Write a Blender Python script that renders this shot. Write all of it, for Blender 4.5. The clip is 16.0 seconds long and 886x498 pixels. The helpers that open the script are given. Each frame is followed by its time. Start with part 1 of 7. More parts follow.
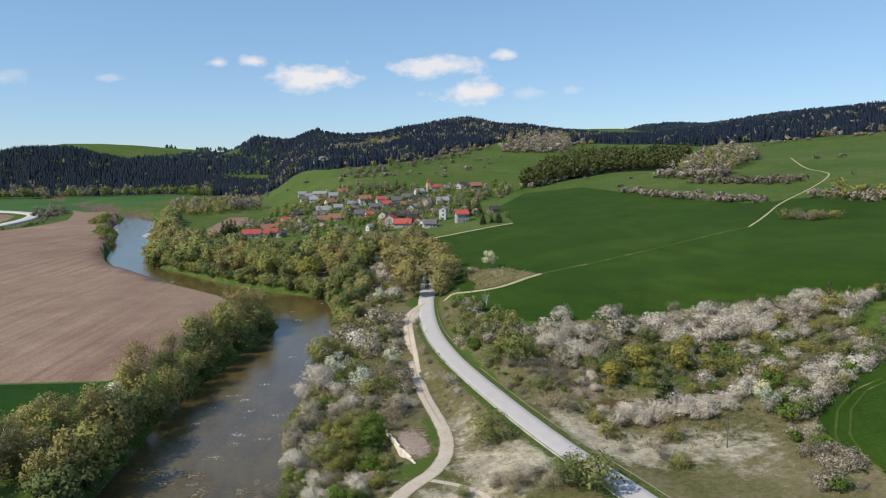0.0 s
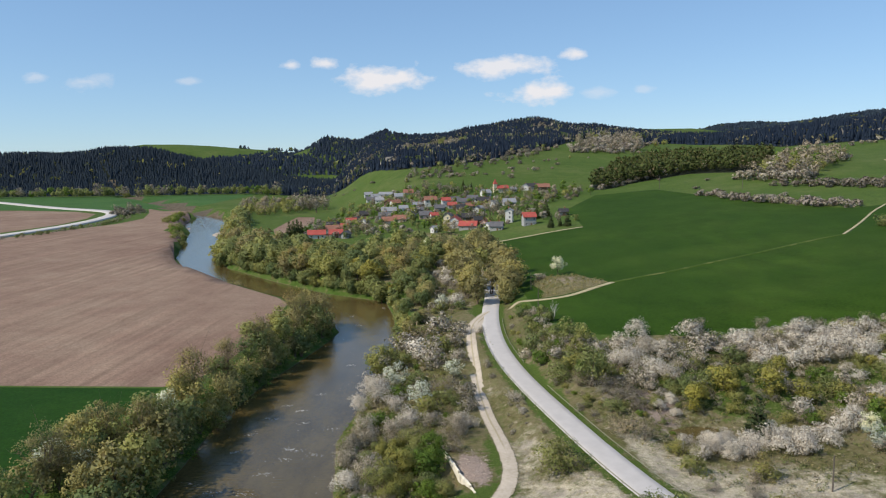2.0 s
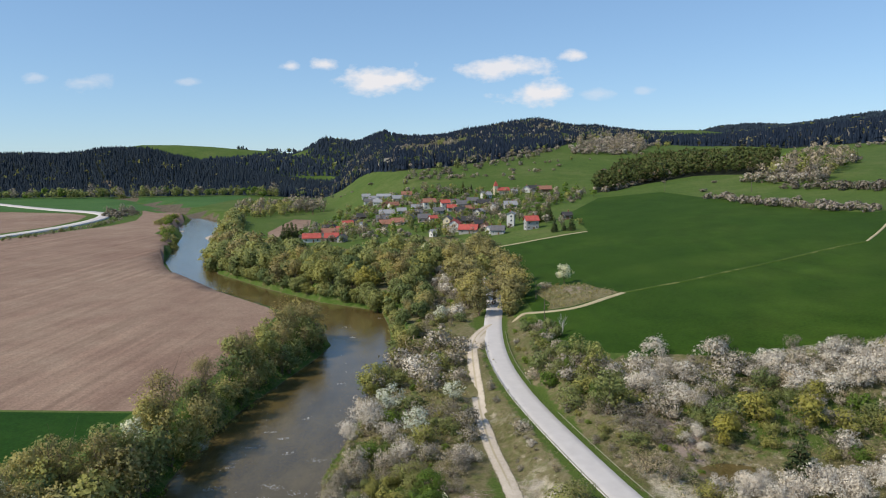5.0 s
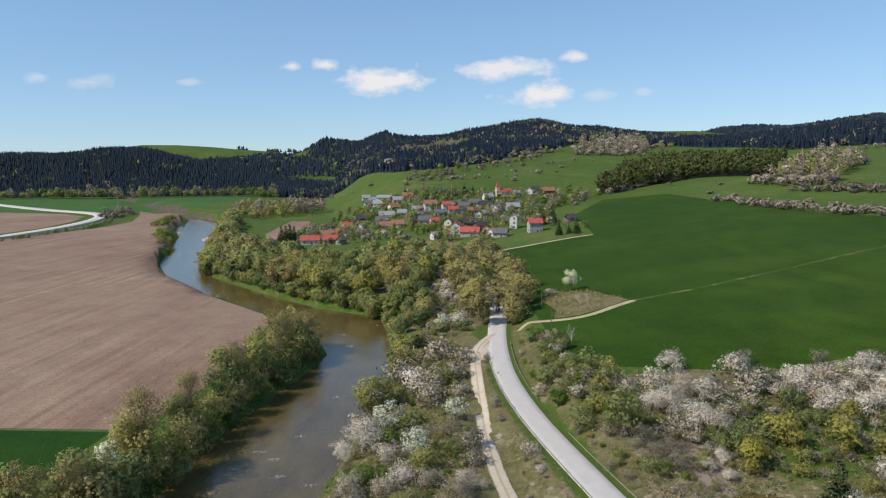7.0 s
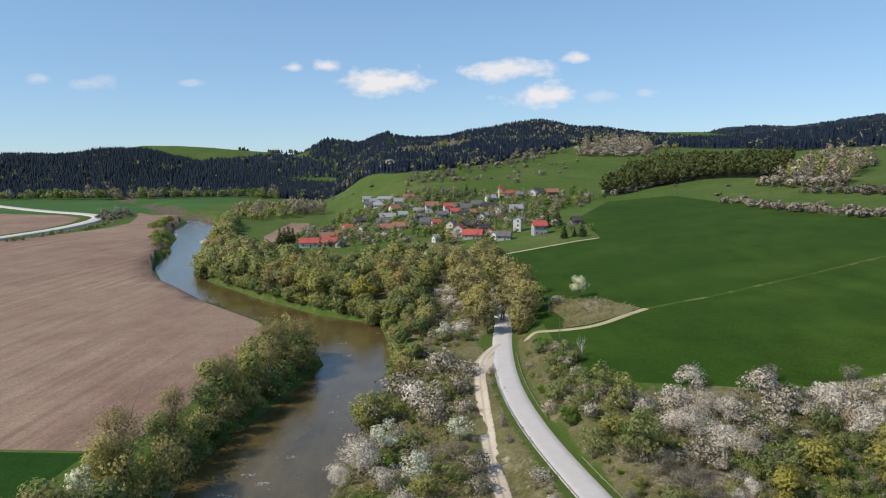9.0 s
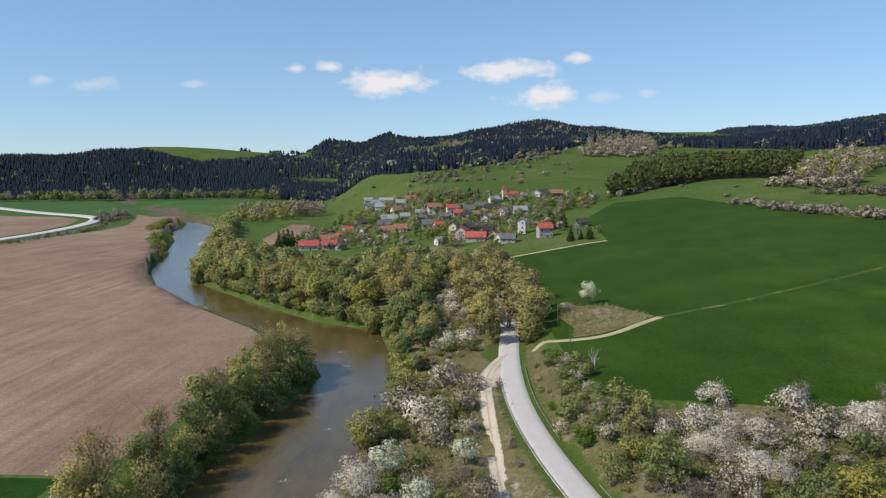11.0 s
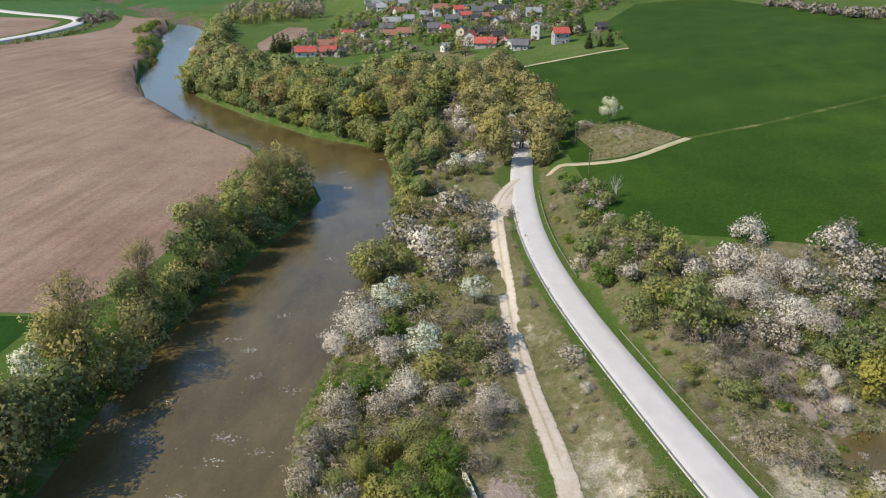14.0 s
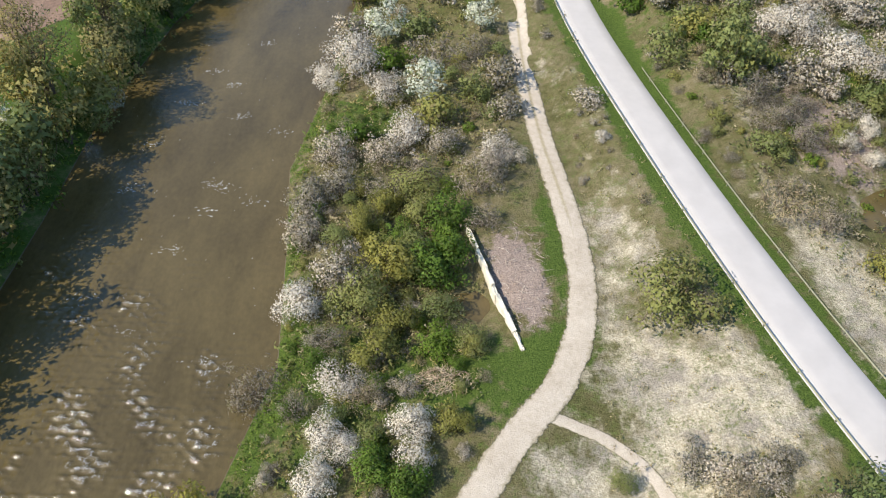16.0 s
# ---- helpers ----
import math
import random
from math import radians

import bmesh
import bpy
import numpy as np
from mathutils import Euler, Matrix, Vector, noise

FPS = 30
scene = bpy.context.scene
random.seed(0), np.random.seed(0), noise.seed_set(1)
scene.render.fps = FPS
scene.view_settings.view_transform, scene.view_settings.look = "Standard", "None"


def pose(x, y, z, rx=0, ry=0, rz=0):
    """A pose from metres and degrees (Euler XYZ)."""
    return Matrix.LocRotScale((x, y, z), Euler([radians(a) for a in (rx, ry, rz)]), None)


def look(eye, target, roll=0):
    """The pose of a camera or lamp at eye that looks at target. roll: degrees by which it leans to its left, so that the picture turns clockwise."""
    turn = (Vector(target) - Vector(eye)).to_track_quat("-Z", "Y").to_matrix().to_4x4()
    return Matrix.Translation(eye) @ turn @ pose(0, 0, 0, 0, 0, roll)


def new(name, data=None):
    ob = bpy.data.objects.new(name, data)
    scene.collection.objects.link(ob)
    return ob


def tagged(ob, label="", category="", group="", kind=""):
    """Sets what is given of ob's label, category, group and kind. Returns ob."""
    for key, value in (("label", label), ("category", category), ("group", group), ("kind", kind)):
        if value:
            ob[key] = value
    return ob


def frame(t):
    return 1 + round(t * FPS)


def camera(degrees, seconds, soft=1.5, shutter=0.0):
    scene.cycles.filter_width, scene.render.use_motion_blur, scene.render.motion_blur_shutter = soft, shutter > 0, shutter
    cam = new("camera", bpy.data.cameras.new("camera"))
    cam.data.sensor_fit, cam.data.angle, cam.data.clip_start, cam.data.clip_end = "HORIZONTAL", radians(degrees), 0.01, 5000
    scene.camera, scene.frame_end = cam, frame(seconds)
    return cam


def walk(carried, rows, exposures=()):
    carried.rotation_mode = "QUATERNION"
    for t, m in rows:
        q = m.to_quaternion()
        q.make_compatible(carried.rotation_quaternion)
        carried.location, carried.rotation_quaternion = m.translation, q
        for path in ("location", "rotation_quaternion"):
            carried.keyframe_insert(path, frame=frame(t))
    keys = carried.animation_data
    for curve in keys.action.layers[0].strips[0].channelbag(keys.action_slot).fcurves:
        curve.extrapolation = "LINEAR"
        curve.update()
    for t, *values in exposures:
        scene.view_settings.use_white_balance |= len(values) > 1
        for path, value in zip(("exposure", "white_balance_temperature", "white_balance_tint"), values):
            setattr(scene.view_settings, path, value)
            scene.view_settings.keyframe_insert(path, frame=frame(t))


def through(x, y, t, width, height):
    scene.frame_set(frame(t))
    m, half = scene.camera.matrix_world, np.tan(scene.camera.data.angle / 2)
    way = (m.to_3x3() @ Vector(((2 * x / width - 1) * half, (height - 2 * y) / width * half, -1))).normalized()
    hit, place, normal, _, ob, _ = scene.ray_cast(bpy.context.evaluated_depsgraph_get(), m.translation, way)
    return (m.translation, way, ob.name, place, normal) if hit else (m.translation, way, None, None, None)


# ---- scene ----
# camera and its flight; PLAN is metres per unit of the plan on which the place is laid out
PLAN = 1.3
PATH = [
    (0, (-0.738, 3.148, 48.893), (10.16, 101.78, 36.52), -0.90),
    (0.1, (-0.664, 3.600, 48.904), (8.85, 102.38, 36.56), -0.89),
    (0.2, (-0.589, 4.051, 48.914), (5.69, 103.09, 36.61), -0.88),
    (0.3, (-0.515, 4.502, 48.924), (3.07, 103.68, 36.65), -0.86),
    (0.4, (-0.440, 4.953, 48.934), (1.85, 104.17, 36.69), -0.85),
    (0.5, (-0.366, 5.405, 48.945), (1.27, 104.64, 36.73), -0.84),
    (1, (-0.073, 7.653, 48.992), (1.57, 106.89, 36.74), -0.86),
    (1.5, (0.152, 9.894, 49.036), (1.79, 109.13, 36.82), -0.83),
    (2, (0.319, 12.130, 49.076), (1.97, 111.37, 36.91), -0.82),
    (2.5, (0.439, 14.361, 49.112), (2.10, 113.61, 36.99), -0.84),
    (3, (0.520, 16.588, 49.146), (2.23, 115.84, 37.04), -0.83),
    (3.5, (0.570, 18.813, 49.176), (2.30, 118.07, 37.12), -0.77),
    (4, (0.595, 21.034, 49.204), (2.34, 120.29, 37.15), -0.75),
    (6.5, (0.536, 32.117, 49.305), (2.24, 131.39, 37.37), -0.62),
    (7, (0.512, 34.328, 49.320), (2.18, 133.60, 37.40), -0.59),
    (7.5, (0.489, 36.537, 49.333), (2.12, 135.81, 37.44), -0.61),
    (8, (0.467, 38.742, 49.345), (2.07, 138.02, 37.47), -0.58),
    (8.5, (0.448, 40.944, 49.355), (1.98, 140.23, 37.53), -0.55),
    (9, (0.431, 43.140, 49.365), (1.90, 142.43, 37.58), -0.55),
    (11.5, (0.339, 54.009, 49.404), (1.37, 153.32, 37.72), -0.61),
    (12, (0.307, 56.149, 49.412), (1.23, 155.46, 37.74), -0.57),
    (12.5, (0.265, 58.274, 49.420), (1.11, 157.59, 37.77), -0.55),
    (13, (0.210, 60.381, 49.429), (0.94, 159.64, 37.30), -0.49),
    (13.1, (0.197, 60.801, 49.430), (0.85, 159.89, 36.01), -0.51),
    (13.2, (0.184, 61.219, 49.432), (0.76, 159.90, 33.25), -0.52),
    (13.3, (0.169, 61.637, 49.434), (0.67, 159.81, 30.39), -0.53),
    (13.4, (0.155, 62.053, 49.436), (0.57, 159.57, 27.31), -0.54),
    (13.5, (0.139, 62.469, 49.438), (0.48, 159.23, 24.20), -0.55),
    (13.6, (0.123, 62.884, 49.440), (0.41, 158.78, 21.07), -0.55),
    (13.7, (0.106, 63.298, 49.442), (0.34, 158.16, 17.80), -0.56),
    (13.8, (0.088, 63.712, 49.444), (0.27, 157.51, 14.78), -0.56),
    (13.9, (0.069, 64.124, 49.446), (0.21, 157.15, 12.76), -0.56),
    (14, (0.050, 64.535, 49.448), (0.14, 157.17, 11.79), -0.56),
    (14.1, (0.029, 64.946, 49.450), (0.10, 157.30, 11.10), -0.57),
    (14.2, (0.008, 65.355, 49.453), (0.06, 157.48, 10.57), -0.58),
    (14.3, (-0.014, 65.763, 49.455), (0.02, 157.64, 9.96), -0.59),
    (14.4, (-0.038, 66.170, 49.457), (-0.02, 157.49, 8.71), -0.60),
    (14.5, (-0.062, 66.577, 49.459), (-0.07, 156.63, 5.99), -0.62),
    (14.6, (-0.087, 66.982, 49.462), (-0.14, 155.20, 2.36), -0.61),
    (14.7, (-0.113, 67.386, 49.464), (-0.22, 153.57, -1.25), -0.60),
    (14.8, (-0.140, 67.788, 49.467), (-0.29, 151.54, -5.17), -0.59),
    (14.9, (-0.169, 68.190, 49.469), (-0.36, 149.34, -8.97), -0.59),
    (15, (-0.198, 68.591, 49.472), (-0.43, 147.00, -12.59), -0.58),
    (15.1, (-0.229, 68.990, 49.475), (-0.41, 144.54, -16.04), -0.55),
    (15.2, (-0.261, 69.388, 49.477), (-0.39, 142.19, -19.08), -0.51),
    (15.3, (-0.293, 69.785, 49.480), (-0.38, 141.09, -20.63), -0.48),
    (15.4, (-0.328, 70.180, 49.483), (-0.37, 140.82, -21.30), -0.45),
    (15.5, (-0.363, 70.575, 49.486), (-0.36, 140.85, -21.66), -0.42),
    (16, (-0.559, 72.526, 49.502), (-0.36, 142.41, -22.03), -0.21),
]
cam = camera(63.8, 16.0, soft=1.15)
walk(cam, [(t, look(Vector(eye) * PLAN, Vector(target) * PLAN, roll)) for t, eye, target, roll in PATH], exposures=[(0, -0.16), (13, -0.16), (13.5, -0.14), (14.5, 0.36), (15.3, 0.38), (16, 0.33)])

# ---- sky and sun ----
SUN_EL, SUN_AZ = radians(44), radians(-113)
world = bpy.data.worlds.new("sky")
scene.world = world
world.use_nodes = True
wn, wl = world.node_tree.nodes, world.node_tree.links
wn.clear()


def wmath(op, a, b=None, clamp=False):
    n = wn.new("ShaderNodeMath")
    n.operation, n.use_clamp = op, clamp
    for k, v in enumerate((a, b)):
        if v is None:
            continue
        if isinstance(v, (int, float)):
            n.inputs[k].default_value = v
        else:
            wl.new(v, n.inputs[k])
    return n.outputs[0]


sky = wn.new("ShaderNodeTexSky")
sky.sky_type, sky.sun_disc = "NISHITA", False
sky.sun_elevation, sky.sun_rotation = SUN_EL, SUN_AZ
sky.altitude, sky.air_density, sky.dust_density, sky.ozone_density = 600, 1.0, 0.0, 4.0
coord = wn.new("ShaderNodeTexCoord")
axes = wn.new("ShaderNodeSeparateXYZ")
wl.new(coord.outputs["Generated"], axes.inputs[0])
ahead = wmath("MAXIMUM", axes.outputs[1], 0.05)
flat = wn.new("ShaderNodeCombineXYZ")
wl.new(wmath("DIVIDE", axes.outputs[0], ahead), flat.inputs[0])
wl.new(wmath("DIVIDE", axes.outputs[2], ahead), flat.inputs[1])


def wnoise(scale, detail):
    n = wn.new("ShaderNodeTexNoise")
    n.inputs["Scale"].default_value, n.inputs["Detail"].default_value, n.inputs["Roughness"].default_value = scale, detail, 0.6
    stretch = wn.new("ShaderNodeMapping")
    stretch.inputs["Scale"].default_value = (1, 1.7, 1)
    wl.new(flat.outputs[0], stretch.inputs[0])
    wl.new(stretch.outputs[0], n.inputs["Vector"])
    return n


puff = wnoise(20, 6)
veil = wnoise(9, 4)
# small fair-weather clouds low over the hills: place across, height, half width, half height, density
CLOUDS = ((-0.0647, 0.1153, 0.074, 0.024, 1.0), (0.0987, 0.1278, 0.072, 0.019, 0.92), (0.1478, 0.0944, 0.058, 0.022, 1.0), (0.2031, 0.144, 0.024, 0.010, 0.95), (-0.1415, 0.1352, 0.025, 0.011, 0.9), (-0.187, 0.1335, 0.017, 0.009, 0.8), (0.2357, 0.0925, 0.034, 0.009, 0.35), (0.2969, 0.0963, 0.020, 0.008, 0.3), (-0.4653, 0.115, 0.032, 0.014, 0.42), (-0.5373, 0.1219, 0.022, 0.008, 0.4), (-0.3273, 0.114, 0.022, 0.006, 0.35))
cover = None
for u, v, half_w, half_h, dense in CLOUDS:
    place = wn.new("ShaderNodeVectorMath")
    place.operation = "SUBTRACT"
    wl.new(flat.outputs[0], place.inputs[0])
    place.inputs[1].default_value = (u, v, 0)
    size = wn.new("ShaderNodeVectorMath")
    size.operation = "MULTIPLY"
    wl.new(place.outputs[0], size.inputs[0])
    size.inputs[1].default_value = (1 / half_w, 1 / half_h, 0)
    far = wn.new("ShaderNodeVectorMath")
    far.operation = "LENGTH"
    wl.new(size.outputs[0], far.inputs[0])
    lump = wmath("ADD", wmath("MULTIPLY", wmath("SUBTRACT", puff.outputs["Fac"], 0.5), 2.5), wmath("SUBTRACT", 0.92, far.outputs["Value"]))
    body = wmath("MULTIPLY", wmath("MULTIPLY", lump, 1.5, clamp=True), dense)
    cover = body if cover is None else wmath("MAXIMUM", cover, body)
cover = wmath("MULTIPLY", cover, wmath("GREATER_THAN", axes.outputs[1], 0.2))
# the sky's own light, evened a little towards the horizon
even = wn.new("ShaderNodeVectorMath")
even.operation = "SCALE"
even.inputs["Scale"].default_value = 0.132
wl.new(sky.outputs[0], even.inputs[0])
soft_sky = wn.new("ShaderNodeGamma")
soft_sky.inputs["Gamma"].default_value = 0.6
wl.new(even.outputs[0], soft_sky.inputs[0])
tinted = wn.new("ShaderNodeMix")
tinted.data_type, tinted.blend_type = "RGBA", "MULTIPLY"
tinted.inputs["Factor"].default_value = 1.0
wl.new(soft_sky.outputs[0], tinted.inputs["A"])
tinted.inputs["B"].default_value = (0.645, 0.82, 1.0, 1)
white = wn.new("ShaderNodeMix")
white.data_type = "RGBA"
wl.new(cover, white.inputs["Factor"])
wl.new(tinted.outputs["Result"], white.inputs["A"])
white.inputs["B"].default_value = (0.93, 0.92, 0.95, 1)
back = wn.new("ShaderNodeBackground")
back.inputs["Strength"].default_value = 1.0
wl.new(white.outputs["Result"], back.inputs[0])
wl.new(back.outputs[0], wn.new("ShaderNodeOutputWorld").inputs[0])

sun_data = bpy.data.lights.new("sun", "SUN")
sun_data.energy, sun_data.angle, sun_data.color = 4.95, radians(0.53), (1.0, 0.92, 0.79)
sun = new("sun", sun_data)
toward = Vector((math.sin(SUN_AZ) * math.cos(SUN_EL), math.cos(SUN_AZ) * math.cos(SUN_EL), math.sin(SUN_EL)))
sun.matrix_world = look(toward * 500, (0, 0, 0))


# ---- materials ----
class Shade:
    """A node material under construction."""

    def __init__(self, name, rough=0.85, spec=0.25, metal=0.0):
        self.mat = bpy.data.materials.new(name)
        self.mat.use_nodes = True
        self.n, self.l = self.mat.node_tree.nodes, self.mat.node_tree.links
        self.bsdf = self.n["Principled BSDF"]
        self.bsdf.inputs["Roughness"].default_value = rough
        self.bsdf.inputs["Specular IOR Level"].default_value = spec
        self.bsdf.inputs["Metallic"].default_value = metal
        self.xyz = self.n.new("ShaderNodeTexCoord")
        self.where = self.n.new("ShaderNodeNewGeometry").outputs["Position"]

    def noise(self, scale, detail=4, rough=0.6, stretch=None, turn=0.0, own=False):
        t = self.n.new("ShaderNodeTexNoise")
        t.inputs["Scale"].default_value, t.inputs["Detail"].default_value, t.inputs["Roughness"].default_value = scale, detail, rough
        source = self.xyz.outputs["Object"] if own else self.where
        if stretch:
            m = self.n.new("ShaderNodeMapping")
            m.vector_type = "TEXTURE"
            m.inputs["Scale"].default_value, m.inputs["Rotation"].default_value = tuple(1 / v for v in stretch), (0, 0, turn)
            self.l.new(source, m.inputs[0])
            source = m.outputs[0]
        self.l.new(source, t.inputs["Vector"])
        return t.outputs["Fac"]

    def ramp(self, fac, stops):
        r = self.n.new("ShaderNodeValToRGB")
        e = r.color_ramp.elements
        while len(e) < len(stops):
            e.new(0.5)
        for k, (at, c) in enumerate(stops):
            e[k].position, e[k].color = at, (*c, 1)
        self.l.new(fac, r.inputs[0])
        return r.outputs[0]

    def mix(self, fac, a, b, how="MIX"):
        m = self.n.new("ShaderNodeMix")
        m.data_type, m.blend_type = "RGBA", how
        for slot, v in (("Factor", fac), ("A", a), ("B", b)):
            if isinstance(v, (int, float)):
                m.inputs[slot].default_value = v
            elif isinstance(v, tuple):
                m.inputs[slot].default_value = (*v, 1)
            else:
                self.l.new(v, m.inputs[slot])
        return m.outputs["Result"]

    def math(self, op, a, b, clamp=False):
        m = self.n.new("ShaderNodeMath")
        m.operation, m.use_clamp = op, clamp
        for k, v in enumerate((a, b)):
            if isinstance(v, (int, float)):
                m.inputs[k].default_value = v
            else:
                self.l.new(v, m.inputs[k])
        return m.outputs[0]

    def colour(self, c):
        if isinstance(c, tuple):
            self.bsdf.inputs["Base Color"].default_value = (*c, 1)
        else:
            self.l.new(c, self.bsdf.inputs["Base Color"])
        return self

    def bump(self, fac, strength=0.4, distance=0.1):
        b = self.n.new("ShaderNodeBump")
        b.inputs["Strength"].default_value, b.inputs["Distance"].default_value = strength, distance
        self.l.new(fac, b.inputs["Height"])
        self.l.new(b.outputs[0], self.bsdf.inputs["Normal"])
        return self

    def thin(self, share, tint):
        """Lets light through, as leaves and petals do."""
        t, m = self.n.new("ShaderNodeBsdfTranslucent"), self.n.new("ShaderNodeMixShader")
        m.inputs[0].default_value = share
        if isinstance(tint, tuple):
            t.inputs[0].default_value = (*tint, 1)
        else:
            self.l.new(tint, t.inputs[0])
        out = self.n["Material Output"]
        self.l.new(self.bsdf.outputs[0], m.inputs[1])
        self.l.new(t.outputs[0], m.inputs[2])
        self.l.new(m.outputs[0], out.inputs[0])
        return self

    def island(self):
        g = self.n.new("ShaderNodeNewGeometry")
        return g.outputs["Random Per Island"]

    def one(self):
        return self.n.new("ShaderNodeObjectInfo").outputs["Random"]


def plain(name, c, rough=0.8, spec=0.25, metal=0.0, vary=0.25, scale=1.5, relief=0.2):
    s = Shade(name, rough, spec, metal)
    dark = tuple(v * (1 - vary) for v in c)
    light = tuple(min(1.0, v * (1 + vary)) for v in c)
    f = s.noise(scale, 6)
    s.colour(s.ramp(f, ((0.3, dark), (0.7, light))))
    s.bump(s.noise(scale * 7, 3), relief, 0.02)
    return s.mat


def foliage(name, dark, mid, light, other=None, share=0.0, through=0.3, drift=((0.74, 0.78, 0.80), (1.2, 1.14, 0.92))):
    """Leaves: tones leaf by leaf, a second colour for a share of them, and a drift from plant to plant."""
    s = Shade(name, 0.7, 0.15)
    leaf = s.island()
    near = [tuple(0.6 * m + 0.4 * v for m, v in zip(mid, tone)) for tone in (dark, mid, light)]
    c = s.ramp(leaf, [(0.0, near[0]), (0.5, near[1]), (1.0, near[2])])
    if other:
        pick = s.math("FRACT", s.math("MULTIPLY", leaf, 17.31), 0.0)
        bare = s.ramp(s.noise(0.62, 2), ((0.34, (1, 1, 1)), (0.64, (0.25, 0.25, 0.25))))
        c = s.mix(s.math("MULTIPLY", s.math("LESS_THAN", pick, s.math("MULTIPLY", bare, min(1.0, 1.9 * share))), 0.8), c, other)
    c = s.mix(1.0, c, s.ramp(s.noise(0.9, 3), ((0.3, (0.86, 0.87, 0.87)), (0.7, (1.14, 1.13, 1.11)))), "MULTIPLY")
    c = s.mix(1.0, c, s.ramp(s.one(), ((0.0, drift[0]), (0.5, (1.0, 1.0, 1.0)), (1.0, drift[1]))), "MULTIPLY")
    s.colour(c)
    return s.thin(through, c).mat


M = {}
M["willow"] = foliage("willow_leaves", (0.205, 0.215, 0.068), (0.30, 0.31, 0.105), (0.41, 0.405, 0.15), (0.27, 0.25, 0.13), 0.05, 0.34, drift=((0.62, 0.74, 0.80), (1.15, 1.08, 0.92)))
M["alder"] = foliage("alder_leaves", (0.130, 0.155, 0.052), (0.205, 0.232, 0.082), (0.30, 0.32, 0.122), (0.20, 0.19, 0.10), 0.06, 0.34, drift=((0.68, 0.80, 0.84), (1.24, 1.12, 0.90)))
M["golden"] = foliage("young_golden_leaves", (0.25, 0.24, 0.055), (0.345, 0.325, 0.085), (0.44, 0.41, 0.125), (0.26, 0.23, 0.10), 0.12, 0.42)
M["ochre"] = foliage("ochre_first_leaves", (0.26, 0.235, 0.085), (0.37, 0.33, 0.13), (0.47, 0.42, 0.18), (0.29, 0.245, 0.14), 0.08, 0.36, drift=((0.74, 0.74, 0.78), (1.15, 1.12, 0.95)))
M["hazel"] = foliage("hazel_leaves", (0.17, 0.19, 0.06), (0.255, 0.275, 0.092), (0.36, 0.365, 0.14), (0.25, 0.225, 0.125), 0.12, 0.36, drift=((0.68, 0.80, 0.84), (1.3, 1.14, 0.94)))
M["thorn"] = foliage("far_thorn_blossom", (0.19, 0.158, 0.128), (0.30, 0.255, 0.215), (0.44, 0.385, 0.34), (0.15, 0.15, 0.065), 0.22, 0.16, drift=((0.70, 0.70, 0.66), (1.25, 1.2, 1.14)))
M["fresh"] = foliage("fresh_green_leaves", (0.075, 0.135, 0.022), (0.165, 0.255, 0.042), (0.28, 0.37, 0.08), (0.13, 0.14, 0.06), 0.12, 0.42)
M["budding"] = foliage("budding_twigs", (0.22, 0.185, 0.085), (0.34, 0.285, 0.135), (0.46, 0.385, 0.19), (0.30, 0.28, 0.10), 0.3, 0.35)
M["dry"] = foliage("bare_shrub_twigs", (0.20, 0.165, 0.125), (0.34, 0.285, 0.225), (0.48, 0.41, 0.335), (0.21, 0.21, 0.08), 0.16, 0.15)
M["blossom"] = foliage("blackthorn_blossom", (0.52, 0.46, 0.385), (0.67, 0.61, 0.52), (0.77, 0.715, 0.63), (0.34, 0.285, 0.205), 0.12, 0.2, drift=((0.78, 0.75, 0.71), (1.1, 1.09, 1.06)))
M["mauve"] = foliage("fading_blossom", (0.27, 0.23, 0.18), (0.46, 0.405, 0.335), (0.64, 0.58, 0.50), (0.20, 0.185, 0.085), 0.24, 0.16, drift=((0.70, 0.70, 0.66), (1.22, 1.18, 1.12)))
M["cherry"] = foliage("white_pear_blossom", (0.54, 0.54, 0.40), (0.79, 0.78, 0.62), (0.88, 0.87, 0.76), (0.18, 0.24, 0.07), 0.14, 0.40)
# Bluer than real spruce: distance haze is mixed into this colour.
M["spruce"] = foliage("hazed_spruce_needles", (0.008, 0.015, 0.029), (0.016, 0.028, 0.052), (0.033, 0.049, 0.072), through=0.12)
M["pine"] = foliage("pine_needles", (0.036, 0.054, 0.020), (0.072, 0.096, 0.034), (0.122, 0.140, 0.05), (0.15, 0.105, 0.065), 0.07, through=0.2)
M["stalk"] = foliage("dry_stalks", (0.20, 0.165, 0.10), (0.36, 0.305, 0.195), (0.52, 0.45, 0.31), (0.14, 0.16, 0.05), 0.25, 0.15)
M["bark"] = plain("bark", (0.16, 0.122, 0.088), 0.9, 0.15, vary=0.4, scale=3, relief=0.5)
M["white_bark"] = plain("bleached_wood", (0.42, 0.39, 0.35), 0.85, 0.2, vary=0.2, scale=3)


